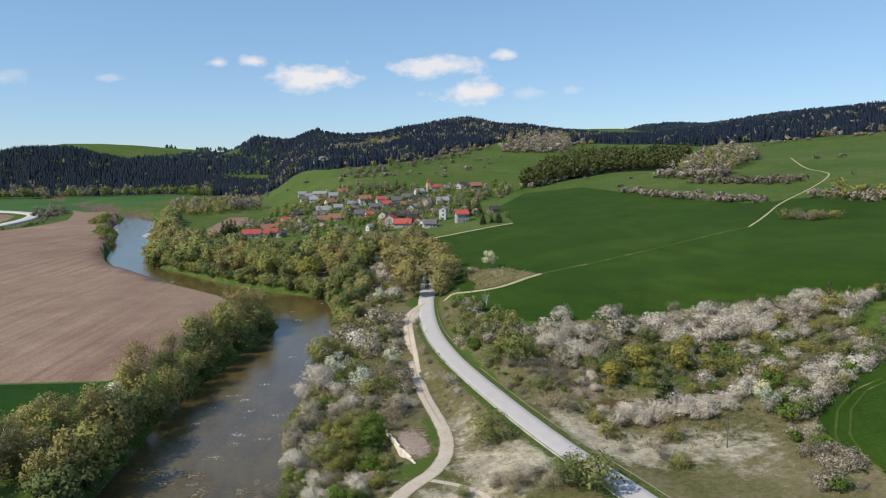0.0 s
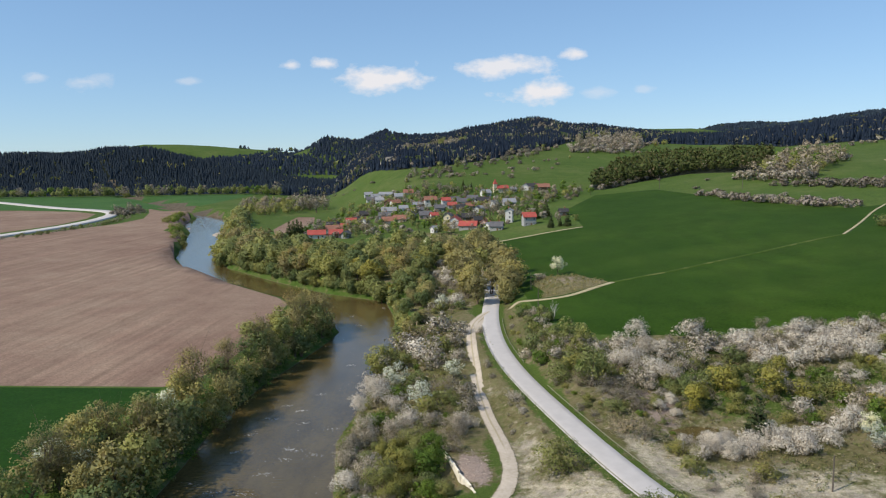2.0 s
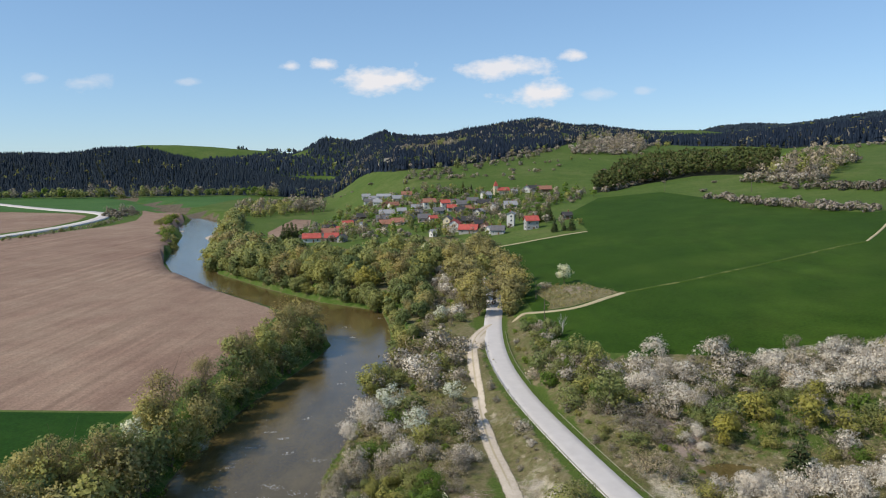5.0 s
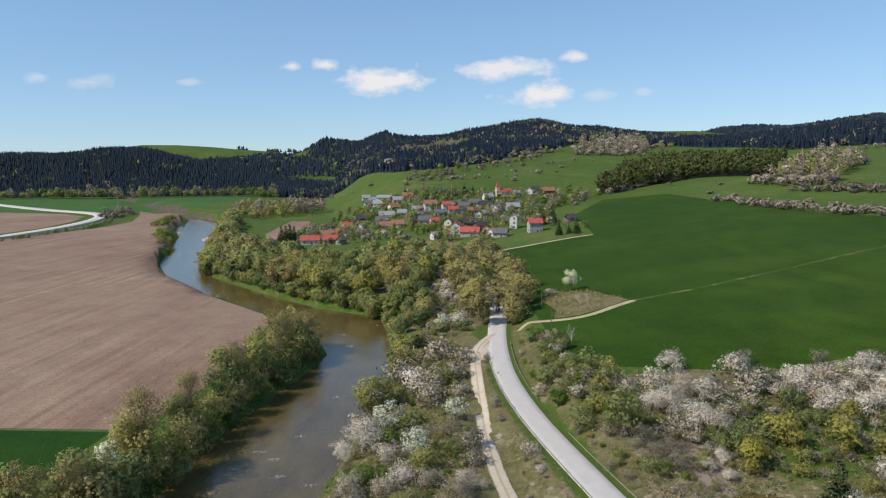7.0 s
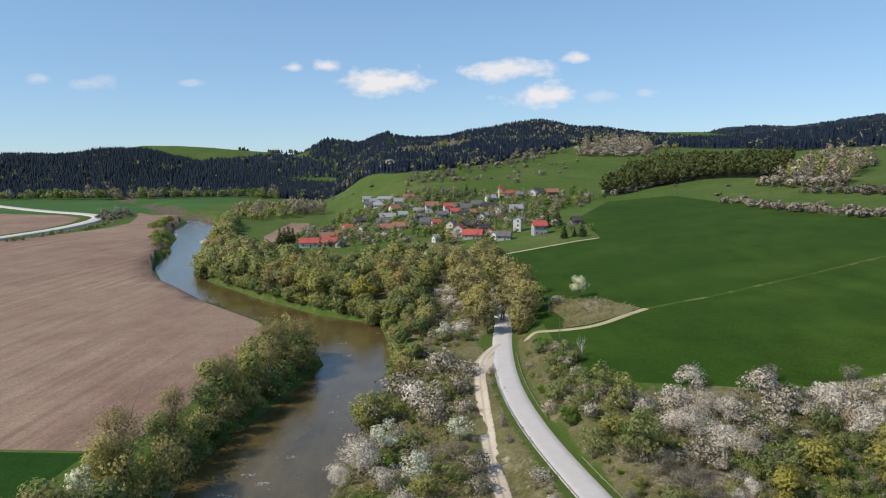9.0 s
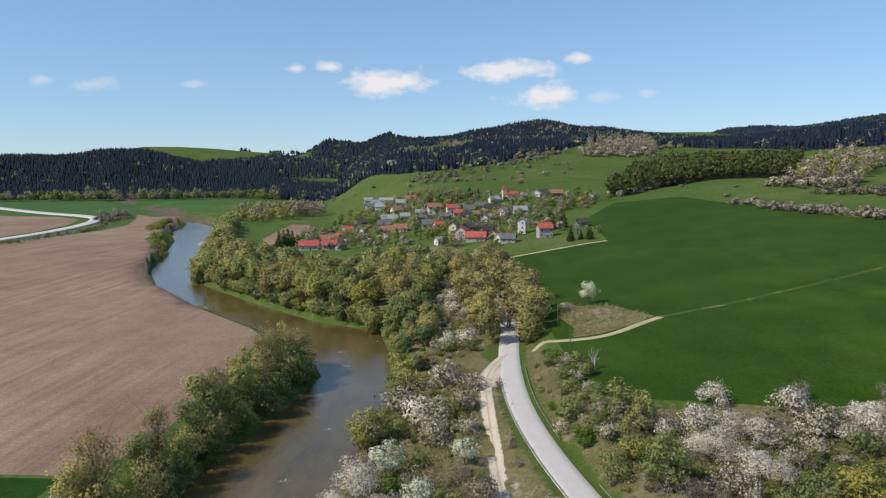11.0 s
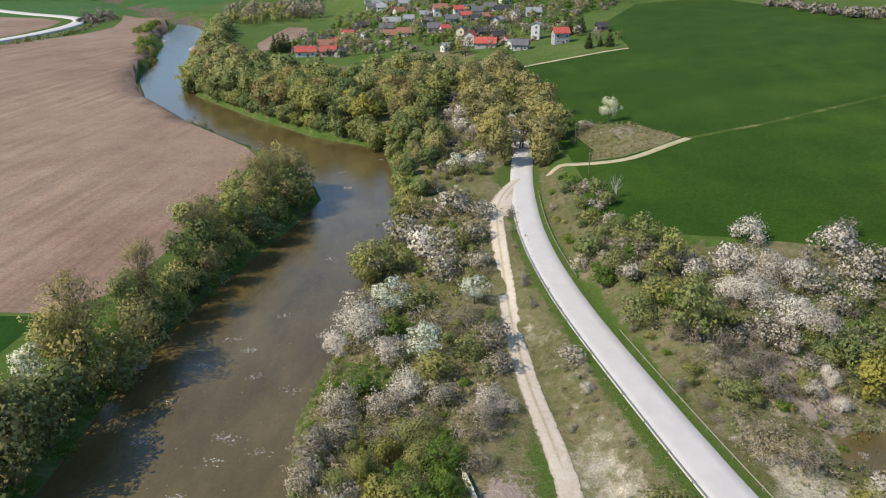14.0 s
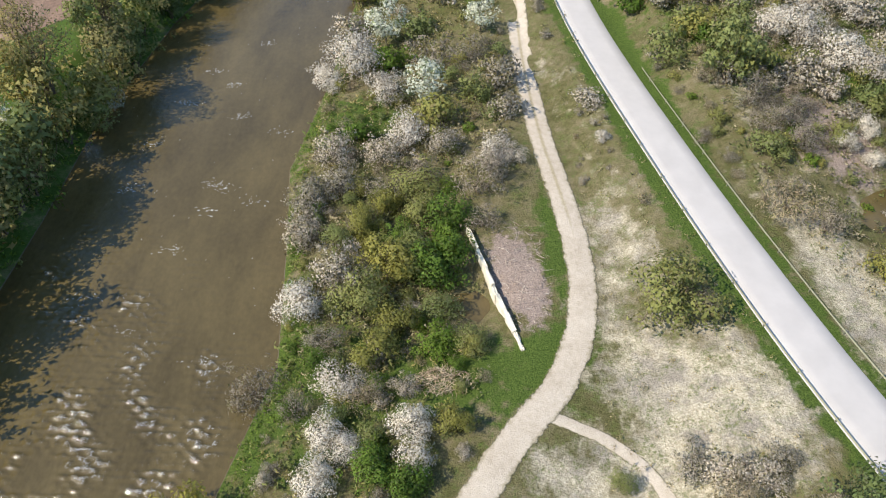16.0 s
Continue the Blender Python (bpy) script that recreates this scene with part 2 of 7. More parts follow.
def ground_mix(name, tones, scale=0.06, grain=0.9, fine=5.0, relief=0.5, spots=None, rows=None, dry=None):
    s = Shade(name, 0.95, 0.1)
    big, mid, small = s.noise(scale, 5), s.noise(grain, 6, 0.7), s.noise(fine, 4, 0.7)
    f = s.math("ADD", s.math("MULTIPLY", big, 0.5), s.math("MULTIPLY", mid, 0.5))
    n = len(tones)
    c = s.ramp(f, [(0.32 + 0.36 * k / (n - 1), t) for k, t in enumerate(tones)])
    c = s.mix(0.55, c, s.ramp(small, ((0.3, (0.52, 0.52, 0.52)), (0.7, (1.5, 1.5, 1.5)))), "MULTIPLY")
    if spots:
        at, width, tint = spots
        m = s.ramp(s.math("ADD", s.math("MULTIPLY", s.noise(scale * 2.2, 6, 0.7), 0.7), s.math("MULTIPLY", mid, 0.3)), ((at, (0, 0, 0)), (at + width, (1, 1, 1))))
        c = s.mix(m, c, tint)
    if rows:
        stretch, turn, amount = rows
        m = s.ramp(s.noise(1.0, 3, 0.5, stretch, turn), ((0.38, (0.80, 0.78, 0.76)), (0.5, (1, 1, 1)), (0.64, (1.26, 1.24, 1.22))))
        where = s.ramp(s.noise(scale * 1.6, 3), ((0.40, (0.15, 0.15, 0.15)), (0.60, (1, 1, 1))))
        c = s.mix(s.math("MULTIPLY", where, amount), c, s.mix(1.0, c, m, "MULTIPLY"))
    if dry:
        a = s.n.new("ShaderNodeAttribute")
        a.attribute_name = "dryness"
        m = s.math("ADD", a.outputs["Fac"], s.math("MULTIPLY", s.math("SUBTRACT", s.noise(0.30, 8, 0.72), 0.5), 2.3))
        bleached = s.mix(s.ramp(small, ((0.35, (0, 0, 0)), (0.65, (1, 1, 1)))), *dry)
        bleached = s.mix(s.ramp(s.noise(0.28, 5, 0.7), ((0.44, (0, 0, 0)), (0.60, (0.8, 0.8, 0.8)))), bleached, s.ramp(small, ((0.3, (0.17, 0.145, 0.115)), (0.7, (0.38, 0.335, 0.285)))))
        c = s.mix(s.ramp(m, ((0.40, (0, 0, 0)), (0.82, (1, 1, 1)))), c, bleached)
        sprouts = s.math("MULTIPLY", s.ramp(s.noise(0.5, 6, 0.75), ((0.47, (0, 0, 0)), (0.60, (1, 1, 1)))), s.ramp(s.noise(3.2, 4, 0.7), ((0.42, (0, 0, 0)), (0.60, (0.85, 0.85, 0.85)))))
        c = s.mix(sprouts, c, (0.125, 0.150, 0.045))
        a = s.n.new("ShaderNodeAttribute")
        a.attribute_name = "brushwood"
        m = s.math("ADD", a.outputs["Fac"], s.math("MULTIPLY", s.math("SUBTRACT", s.noise(0.6, 7, 0.75), 0.5), 1.3))
        twigs = s.mix(s.ramp(s.noise(2.6, 6, 0.8), ((0.58, (0, 0, 0)), (0.70, (1, 1, 1)))), s.ramp(small, ((0.3, (0.19, 0.142, 0.115)), (0.7, (0.42, 0.335, 0.285)))), (0.50, 0.42, 0.34))
        c = s.mix(s.ramp(m, ((0.42, (0, 0, 0)), (0.58, (1, 1, 1)))), c, twigs)
        # Dark green grass; in the gully its colour also paints shade between bushes.
        a = s.n.new("ShaderNodeAttribute")
        a.attribute_name = "lush_and_shade"
        m = s.math("ADD", a.outputs["Fac"], s.math("MULTIPLY", s.math("SUBTRACT", s.noise(0.5, 7, 0.75), 0.5), 1.6))
        c = s.mix(s.ramp(m, ((0.40, (0, 0, 0)), (0.62, (1, 1, 1)))), c, s.ramp(small, ((0.3, (0.036, 0.068, 0.012)), (0.7, (0.115, 0.155, 0.034)))))
    s.colour(c)
    s.bump(s.math("ADD", s.math("MULTIPLY", mid, 1.2), small), relief, 0.25)
    return s.mat


M["rough"] = ground_mix("rough_spring_grass", ((0.052, 0.060, 0.018), (0.112, 0.104, 0.042), (0.185, 0.156, 0.086), (0.27, 0.225, 0.142)), 0.07, 0.8, 4.5, 0.8, dry=((0.34, 0.285, 0.195), (0.66, 0.585, 0.44)))
M["straw"] = ground_mix("flattened_dry_grass", ((0.17, 0.16, 0.085), (0.36, 0.32, 0.20), (0.50, 0.45, 0.31)), 0.16, 0.9, 5.0, 0.6, spots=(0.60, 0.08, (0.12, 0.14, 0.045)))
M["shore"] = ground_mix("lush_shore_grass", ((0.040, 0.078, 0.011), (0.066, 0.112, 0.020), (0.17, 0.15, 0.075)), 0.2, 0.8, 4.0, 0.6, spots=(0.60, 0.06, (0.20, 0.155, 0.10)))
M["soil"] = ground_mix("harrowed_field_soil", ((0.165, 0.104, 0.074), (0.218, 0.142, 0.104), (0.258, 0.180, 0.130), (0.30, 0.224, 0.162)), 0.009, 0.06, 1.6, 0.4, rows=((0.006, 0.30, 1), radians(86), 0.7))
M["crop"] = ground_mix("young_winter_wheat", ((0.017, 0.044, 0.003), (0.027, 0.059, 0.005), (0.043, 0.077, 0.009)), 0.011, 0.05, 1.5, 0.3, rows=((0.004, 0.05, 1), 0.5, 0.6))
M["rut"] = ground_mix("overgrown_field_ruts", ((0.036, 0.068, 0.008), (0.056, 0.088, 0.015), (0.092, 0.112, 0.030)), 0.03, 0.25, 1.5, 0.3, spots=(0.53, 0.10, (0.19, 0.185, 0.07)))
M["dark_crop"] = ground_mix("dark_young_barley", ((0.010, 0.038, 0.004), (0.014, 0.048, 0.005), (0.022, 0.060, 0.007)), 0.02, 0.1, 1.5, 0.3)
M["meadow"] = ground_mix("hill_meadow", ((0.048, 0.086, 0.015), (0.068, 0.106, 0.021), (0.112, 0.132, 0.042)), 0.012, 0.07, 0.5, 0.3)
M["valley_crop"] = ground_mix("valley_meadow", ((0.038, 0.090, 0.022), (0.050, 0.110, 0.028), (0.070, 0.130, 0.036)), 0.006, 0.03, 0.5, 0.3)
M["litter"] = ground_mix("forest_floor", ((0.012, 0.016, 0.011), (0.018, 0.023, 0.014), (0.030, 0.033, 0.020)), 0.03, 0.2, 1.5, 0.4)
M["bed"] = ground_mix("muddy_river_bed", ((0.085, 0.068, 0.045), (0.125, 0.100, 0.068), (0.17, 0.14, 0.10)), 0.2, 0.8, 3.0, 0.5)
M["lane"] = ground_mix("field_lane_earth", ((0.30, 0.25, 0.15), (0.40, 0.34, 0.21), (0.50, 0.43, 0.29)), 0.2, 1.2, 5.0, 0.4)
M["sand"] = ground_mix("river_gravel_bar", ((0.30, 0.25, 0.20), (0.42, 0.36, 0.30), (0.54, 0.48, 0.42)), 0.1, 0.7, 3.0, 0.5)
M["asphalt"] = plain("pale_worn_asphalt", (0.50, 0.465, 0.435), 0.9, 0.2, vary=0.06, scale=0.35, relief=0.05)
M["concrete"] = plain("weathered_concrete", (0.74, 0.68, 0.56), 0.85, 0.25, vary=0.22, scale=1.2, relief=0.4)
M["steel"] = plain("galvanised_steel", (0.24, 0.23, 0.15), 0.6, 0.4, 0.35, vary=0.15, scale=2.0)
M["post_wood"] = plain("grey_post_wood", (0.13, 0.11, 0.09), 0.9, 0.15, vary=0.3, scale=4)


def water_material():
    s = Shade("muddy_river_water", 0.075, 0.5)
    big, small = s.noise(0.12, 6, 0.7, (1.0, 0.35, 1.0)), s.noise(1.8, 6, 0.7, (1.0, 0.6, 1.0))
    body = s.ramp(s.math("ADD", s.math("MULTIPLY", big, 0.7), s.math("MULTIPLY", small, 0.3)), ((0.36, (0.068, 0.049, 0.017)), (0.64, (0.134, 0.099, 0.038))))
    # The foam attribute whitens the water for froth and for painted sun glints.
    a = s.n.new("ShaderNodeAttribute")
    a.attribute_name = "foam"
    froth_glint = s.ramp(s.math("ADD", a.outputs["Fac"], s.math("MULTIPLY", s.math("SUBTRACT", s.noise(7.5, 3, 0.8, (1.0, 1.6, 1.0)), 0.5), 2.6)), ((0.62, (0, 0, 0)), (0.86, (0.8, 0.8, 0.8))))
    s.colour(s.mix(froth_glint, body, (0.70, 0.70, 0.69)))
    ripple = s.math("ADD", s.math("MULTIPLY", small, 0.8), s.math("MULTIPLY", s.noise(0.5, 4), 0.6))
    ripple = s.math("ADD", ripple, s.math("MULTIPLY", s.math("MULTIPLY", s.noise(5.0, 3, 0.7, (1.0, 1.5, 1.0)), a.outputs["Fac"]), 1.6))
    s.bump(ripple, 0.16, 0.40)
    return s.mat


M["water"] = water_material()


def track_material():
    """Pale compacted gravel, ragged with grass at its rim and along its middle."""
    s = Shade("gravel_track", 0.95, 0.1)
    big, mid, small = s.noise(0.25, 5), s.noise(1.4, 6, 0.7), s.noise(7.0, 4, 0.7)
    c = s.ramp(s.math("ADD", s.math("MULTIPLY", big, 0.5), s.math("MULTIPLY", mid, 0.5)), ((0.32, (0.40, 0.33, 0.25)), (0.5, (0.51, 0.435, 0.345)), (0.68, (0.60, 0.525, 0.43))))
    c = s.mix(0.16, c, s.ramp(small, ((0.3, (0.55, 0.55, 0.55)), (0.7, (1.4, 1.4, 1.4)))), "MULTIPLY")
    wild = s.math("SUBTRACT", s.noise(1.6, 8, 0.75), 0.5)
    for name, low, high, strength, tint in (("middle", 0.40, 1.0, 1.1, (0.36, 0.30, 0.19)), ("rim", 0.7, 1.0, 1.0, (0.24, 0.21, 0.12))):
        a = s.n.new("ShaderNodeAttribute")
        a.attribute_name = name
        m = s.ramp(s.math("MULTIPLY", s.math("ADD", a.outputs["Fac"], s.math("MULTIPLY", wild, strength)), 0.8), ((low * 0.8, (0, 0, 0)), (high * 0.8, (1, 1, 1))))
        c = s.mix(m, c, s.mix(1.0, s.ramp(small, ((0.3, (0.6, 0.6, 0.6)), (0.7, (1.4, 1.4, 1.4)))), tint, "MULTIPLY"))
    s.colour(c)
    s.bump(s.math("ADD", mid, small), 0.5, 0.15)
    a = s.n.new("ShaderNodeAttribute")
    a.attribute_name = "rim"
    frayed = s.ramp(s.math("MULTIPLY", s.math("ADD", a.outputs["Fac"], s.math("MULTIPLY", s.math("SUBTRACT", s.noise(0.8, 8, 0.7), 0.5), 0.75)), 0.6), ((0.50, (1, 1, 1)), (0.58, (0, 0, 0))))
    s.l.new(frayed, s.bsdf.inputs["Alpha"])
    return s.mat


M["gravel"] = track_material()


# ---- terrain ----
RIVER_R = ((-16, -40), (-17, 96), (-14.3, 107), (-15.6, 121), (-17, 133), (-14.5, 150), (-13, 170), (-9.2, 198), (-12, 236), (-15.7, 258), (-21, 264.5), (-39, 277.5), (-66, 309), (-97, 350), (-110, 388), (-128, 462), (-155, 573), (-181, 655), (-240, 760), (-330, 900), (-420, 1040))
RIVER_L = ((-42, -40), (-42, 100), (-41, 125), (-41, 143), (-38, 166), (-34, 182), (-29, 203), (-27, 216), (-30, 226), (-42, 243), (-56, 258), (-78, 286), (-112, 337), (-136, 391), (-153, 450), (-176, 534), (-204, 603), (-216, 672), (-270, 775), (-355, 912), (-440, 1052))
ROAD = ((63, -35), (54, 2), (45, 40), (37.3, 72), (31.6, 90), (27.9, 101), (24.6, 114), (21.8, 127), (18.4, 144), (16, 160), (14.9, 175), (15.2, 190), (16.3, 205), (18.5, 222), (20, 245), (17, 275), (12, 310), (8, 345), (6, 380))
TRACK = ((-7, 82), (-2, 89), (1.8, 94.2), (4.6, 98.6), (8.3, 102.6), (10.6, 107.4), (11.6, 112.5), (11.7, 118.3), (11, 125.5), (9.9, 133.5), (9.2, 146), (9.2, 160), (9.4, 176), (9.9, 186.5), (11.2, 193), (13.4, 199), (16, 204))
ROAD_Z = ((40, 4.6), (90, 6.0), (120, 6.2), (150, 6.4), (175, 7.0), (200, 7.8), (240, 9.2), (300, 9.0), (380, 8.0))
CREST_NORTH = ((-220, 60), (-172, 71), (-119, 77), (-67, 81), (-24, 87), (18, 93), (39, 97), (71, 105), (113, 110), (145, 117), (177, 121), (203, 124), (225, 120), (240, 115), (272, 109), (315, 109), (358, 101), (390, 98), (422, 89), (480, 85), (900, 85))
CREST_EAST = ((260, 0), (330, -5), (383, -1), (444, 4), (512, 10), (573, 10), (626, 17), (715, 26), (776, 28), (1300, 30))
CREST_WEST = ((-1300, 62), (-807, 70), (-754, 70), (-702, 68), (-649, 71), (-623, 77), (-596, 79), (-565, 78), (-528, 76), (-492, 65), (-439, 54), (-387, 42), (-330, 30), (-250, 15), (-150, 0))
CREST_KNOBS = ((-900, 10), (-600, 36), (-544, 44), (-513, 60), (-468, 64), (-394, 63), (-334, 76), (-303, 94), (-273, 113), (-243, 107), (-184, 101), (-94, 97), (0, 85), (140, 40))
CREST_MEADOW = ((-1500, 80), (-959, 96), (-877, 104), (-828, 112), (-762, 112), (-681, 108), (-599, 102), (-533, 95), (-468, 89), (-402, 88), (-336, 70), (-200, 20))
CREST_BACK = ((-600, 40), (-420, 100), (-293, 139), (-245, 160), (-185, 181), (-150, 168), (-102, 159), (-7, 158), (40, 161), (160, 156), (400, 130), (700, 40))
CREST_GREEN = ((250, 60), (399, 124), (453, 124), (507, 123), (561, 120), (602, 118), (642, 121), (683, 116), (724, 110), (1000, 80))
TRACK_Z = ((80, 2.6), (100, 3.2), (125, 3.6), (150, 4.4), (175, 5.8), (190, 7.0), (198, 7.6))


def to_line(x, y, line):
    """Distance from points to a polyline, side (negative: left of its way) and the y of the nearest place."""
    best = np.full(x.shape, 1e9)
    side, along = np.zeros(x.shape), np.zeros(x.shape)
    for (ax, ay), (bx, by) in zip(line, line[1:]):
        dx, dy = bx - ax, by - ay
        u = np.clip(((x - ax) * dx + (y - ay) * dy) / (dx * dx + dy * dy), 0, 1)
        ox, oy = x - ax - u * dx, y - ay - u * dy
        d = np.hypot(ox, oy)
        near = d < best
        best = np.where(near, d, best)
        side = np.where(near, np.sign(ox * dy - oy * dx), side)
        along = np.where(near, ay + u * dy, along)
    return best, side, along


def table(v, rows):
    return np.interp(v, [r[0] for r in rows], [r[1] for r in rows])


def ease(u):
    u = np.clip(u, 0, 1)
    return u * u * (3 - 2 * u)


def hill(x, y, cx, cy, sx, sy, turn, top):
    c, s = math.cos(turn), math.sin(turn)
    u, v = (x - cx) * c + (y - cy) * s, (y - cy) * c - (x - cx) * s
    return top * np.exp(-(u / sx) ** 2 - (v / sy) ** 2)


def soft_max(a, b, k):
    return 0.5 * (a + b + np.sqrt((a - b) ** 2 + k * k))


def height(x, y):
    """Height of the ground over the river's surface."""
    x, y = np.asarray(x, float), np.asarray(y, float)
    valley = 1.2 + 0.0025 * np.clip(y - 300, 0, 900)
    # the eastern slope with the green field
    slope = 6.6 + 0.165 * np.clip(x - 13, -200, 47) + 0.125 * np.clip(x - 60, 0, 190) + 0.06 * np.clip(x - 250, 0, 900) + 0.011 * (y - 187)
    slope = slope - hill(x, y, 48, 104, 30, 36, 0, 7.0) - hill(x, y, 84, 128, 30, 24, 0.3, 6.5) - hill(x, y, 40, 40, 60, 50, 0, 4.0)
    slope = slope - 2.6 * ease((x - 110) / 90) * ease((520 - y) / 150)
    # the northern slope behind the village, up to the wooded crest
    foot = 9 + 0.12 * np.clip(y - 430, -300, 400)
    up = foot + (table(x, CREST_NORTH) - 57) * np.clip((y - 830) / 560, 0, 1)
    up = up - 0.06 * np.clip(y - 1400, 0, 4000)
    edge = ease((x + 105 + 0.13 * np.clip(y - 560, 0, 2000)) / 110)
    up = valley - 9 + (up - valley + 9) * edge
    z = soft_max(soft_max(valley, slope, 2.0), up, 6.0)
    z = z + hill(x, y, 700, 800, 300, 190, -0.5, 20) + table(x, CREST_EAST) * np.exp(-(((y - 1000) / 200) ** 2))
    z = z + hill(x, y, 1260, 2900, 200, 400, 0, 36) + hill(x, y, 1300, 2900, 700, 400, 0, 22) + hill(x, y, 1500, 2100, 420, 400, 0, 72)
    # ridges across the valley and far off: crest line, distance and breadth
    for crest, away, broad in ((CREST_WEST, 1400, 190), (CREST_KNOBS, 1950, 300), (CREST_MEADOW, 2150, 330), (CREST_BACK, 3080, 350), (CREST_GREEN, 1750, 250)):
        z = soft_max(z, table(x, crest) * np.exp(-(((y - away) / broad) ** 2)), 3.0)
    z = z + hill(x, y, 40, 221, 7, 11, 0.3, 1.3)
    z = z - hill(x, y, 42.5, 121, 7.5, 5.0, 0.2, 1.6)
    # river terrace between river and road, track and road banks
    dr, sr, yr = to_line(x, y, ROAD)
    dt, st, yt = to_line(x, y, TRACK)
    zr, zt = table(yr, ROAD_Z), table(yt, TRACK_Z)
    db, sb, _ = to_line(x, y, RIVER_R)
    west = (sr < 0) & (y < 215)
    w_track = 0.02 + np.exp(-((dt / 7) ** 2))
    w_bank = 1.2 / (0.4 + db / 4)
    w_road = 0.02 + 1.6 * np.exp(-((dr / 8) ** 2))
    terrace = (zt * w_track + 1.2 * w_bank * 0.5 + (zr - 0.3) * w_road) / (w_track + 0.5 * w_bank + w_road)
    fade = ease((215 - y) / 40)
    z = np.where(sr < 0, z + (terrace - z) * fade * (sb > 0), z)
    z = z + (zt - z) * ease(1 - (dt - 1.9) / 2.5) * (y > 78)
    z = z + (zr - z) * ease(1 - (dr - 3.4) / 4.5)
    z = z - hill(x, y, 2.3, 112.4, 2.3, 3.0, 0.2, 1.9)
    # river bed
    dl, sl, _ = to_line(x, y, RIVER_L)
    inside = (sb < 0) & (sl > 0)
    shore = np.minimum(np.where(inside, -db, db), np.where(inside, -dl, dl))
    shore = np.where(inside, -np.minimum(db, dl), np.minimum(db, dl))
    z = np.where(shore < 3.0, np.minimum(z, 0.05 + np.where(shore > 0, 0.45 * shore, 0.6 * shore)), z)
    return np.maximum(z, -1.3)


# ---- building helpers ----
def mesh_of(name, verts, faces, mats, index=None, smooth=False, normals=None):
    """A mesh from arrays: verts (n, 3) and faces (m, k), all with k corners."""
    me = bpy.data.meshes.new(name)
    verts, faces = np.asarray(verts, np.float32), np.asarray(faces, np.int32)
    k = faces.shape[1]
    me.vertices.add(len(verts))
    me.vertices.foreach_set("co", verts.ravel())
    me.loops.add(faces.size)
    me.loops.foreach_set("vertex_index", faces.ravel())
    me.polygons.add(len(faces))
    me.polygons.foreach_set("loop_start", np.arange(0, faces.size, k, dtype=np.int32))
    me.polygons.foreach_set("loop_total", np.full(len(faces), k, np.int32))
    for m in mats:
        me.materials.append(m)
    if index is not None:
        me.polygons.foreach_set("material_index", np.asarray(index, np.int32))
    me.polygons.foreach_set("use_smooth", np.full(len(faces), smooth, bool))
    me.update(calc_edges=True)
    if normals is not None:
        me.normals_split_custom_set_from_vertices(np.asarray(normals, np.float32).tolist())
    return me


def part(name, data, material, parent, label=""):
    """One mesh object under a thing or a part. data: a bmesh, or a finished mesh that alike parts share."""
    if isinstance(data, bmesh.types.BMesh):
        me = bpy.data.meshes.new(name)
        data.to_mesh(me)
        data.free()
        me.materials.append(material)
    else:
        me = data
    ob = new(name, me)
    ob.parent = parent
    if label:
        tagged(ob, label)
    return ob


def structure(name, me, label, category):
    return tagged(new(name, me), label, category, kind="structure")


def box(bm, x, y, z, w, d, h, bevel=0.0):
    """A box with its base's centre at x, y, z."""
    made = bmesh.ops.create_cube(bm, size=1, matrix=Matrix.Translation((x, y, z + h / 2)) @ Matrix.Diagonal((w, d, h, 1)))
    if bevel:
        bmesh.ops.bevel(bm, geom=list({e for v in made["verts"] for e in v.link_edges}), offset=bevel, segments=1, affect="EDGES")
    return made["verts"]


def inside(x, y, ring):
    """Which points lie in a polygon."""
    x, y = np.asarray(x), np.asarray(y)
    odd = np.zeros(x.shape, bool)
    for (ax, ay), (bx, by) in zip(ring, (*ring[1:], ring[0])):
        cross = (ay > y) != (by > y)
        with np.errstate(divide="ignore", invalid="ignore"):
            odd ^= cross & (x < (bx - ax) * (y - ay) / ((by - ay) or 1e-9) + ax)
    return odd


def finer(line, step, closed=False):
    pts = [*line, line[0]] if closed else list(line)
    out = []
    for (ax, ay), (bx, by) in zip(pts, pts[1:]):
        n = max(1, int(math.hypot(bx - ax, by - ay) / step))
        out += [(ax + (bx - ax) * k / n, ay + (by - ay) * k / n) for k in range(n)]
    return out if closed else [*out, pts[-1]]


def rounded(line, rounds=2):
    """A polyline with its corners cut."""
    for _ in range(rounds):
        cut = [line[0]]
        for (ax, ay), (bx, by) in zip(line, line[1:]):
            cut += [(ax * 0.75 + bx * 0.25, ay * 0.75 + by * 0.25), (ax * 0.25 + bx * 0.75, ay * 0.25 + by * 0.75)]
        line = [*cut, line[-1]]
    return line


def tuple_line(a):
    return tuple((float(p[0]), float(p[1])) for p in a)


def shifted(line, off):
    """A polyline moved to its right by off."""
    p = np.array(line)
    d = np.gradient(p, axis=0)
    d /= np.linalg.norm(d, axis=1)[:, None]
    return tuple_line(p + off * np.stack([d[:, 1], -d[:, 0]], 1))


# ---- the ground: one sheet with its fields ----
PLOUGHED = ((-54, 152), (-48.5, 158), (-46.5, 168), (-45, 181), (-44.5, 204), (-45.5, 236), (-51, 246), (-76, 277), (-106, 326), (-132, 378), (-149, 425), (-159, 470), (-182, 498), (-192, 560), (-214, 650), (-245, 728), (-285, 738), (-262, 680), (-240, 611), (-240, 560), (-258, 500), (-272, 457), (-300, 380), (-400, 220), (-400, 178))
GREEN_WEST = ((-54, 151), (-400, 177), (-400, 20), (-50, 20), (-52, 100), (-56, 112), (-56, 126))
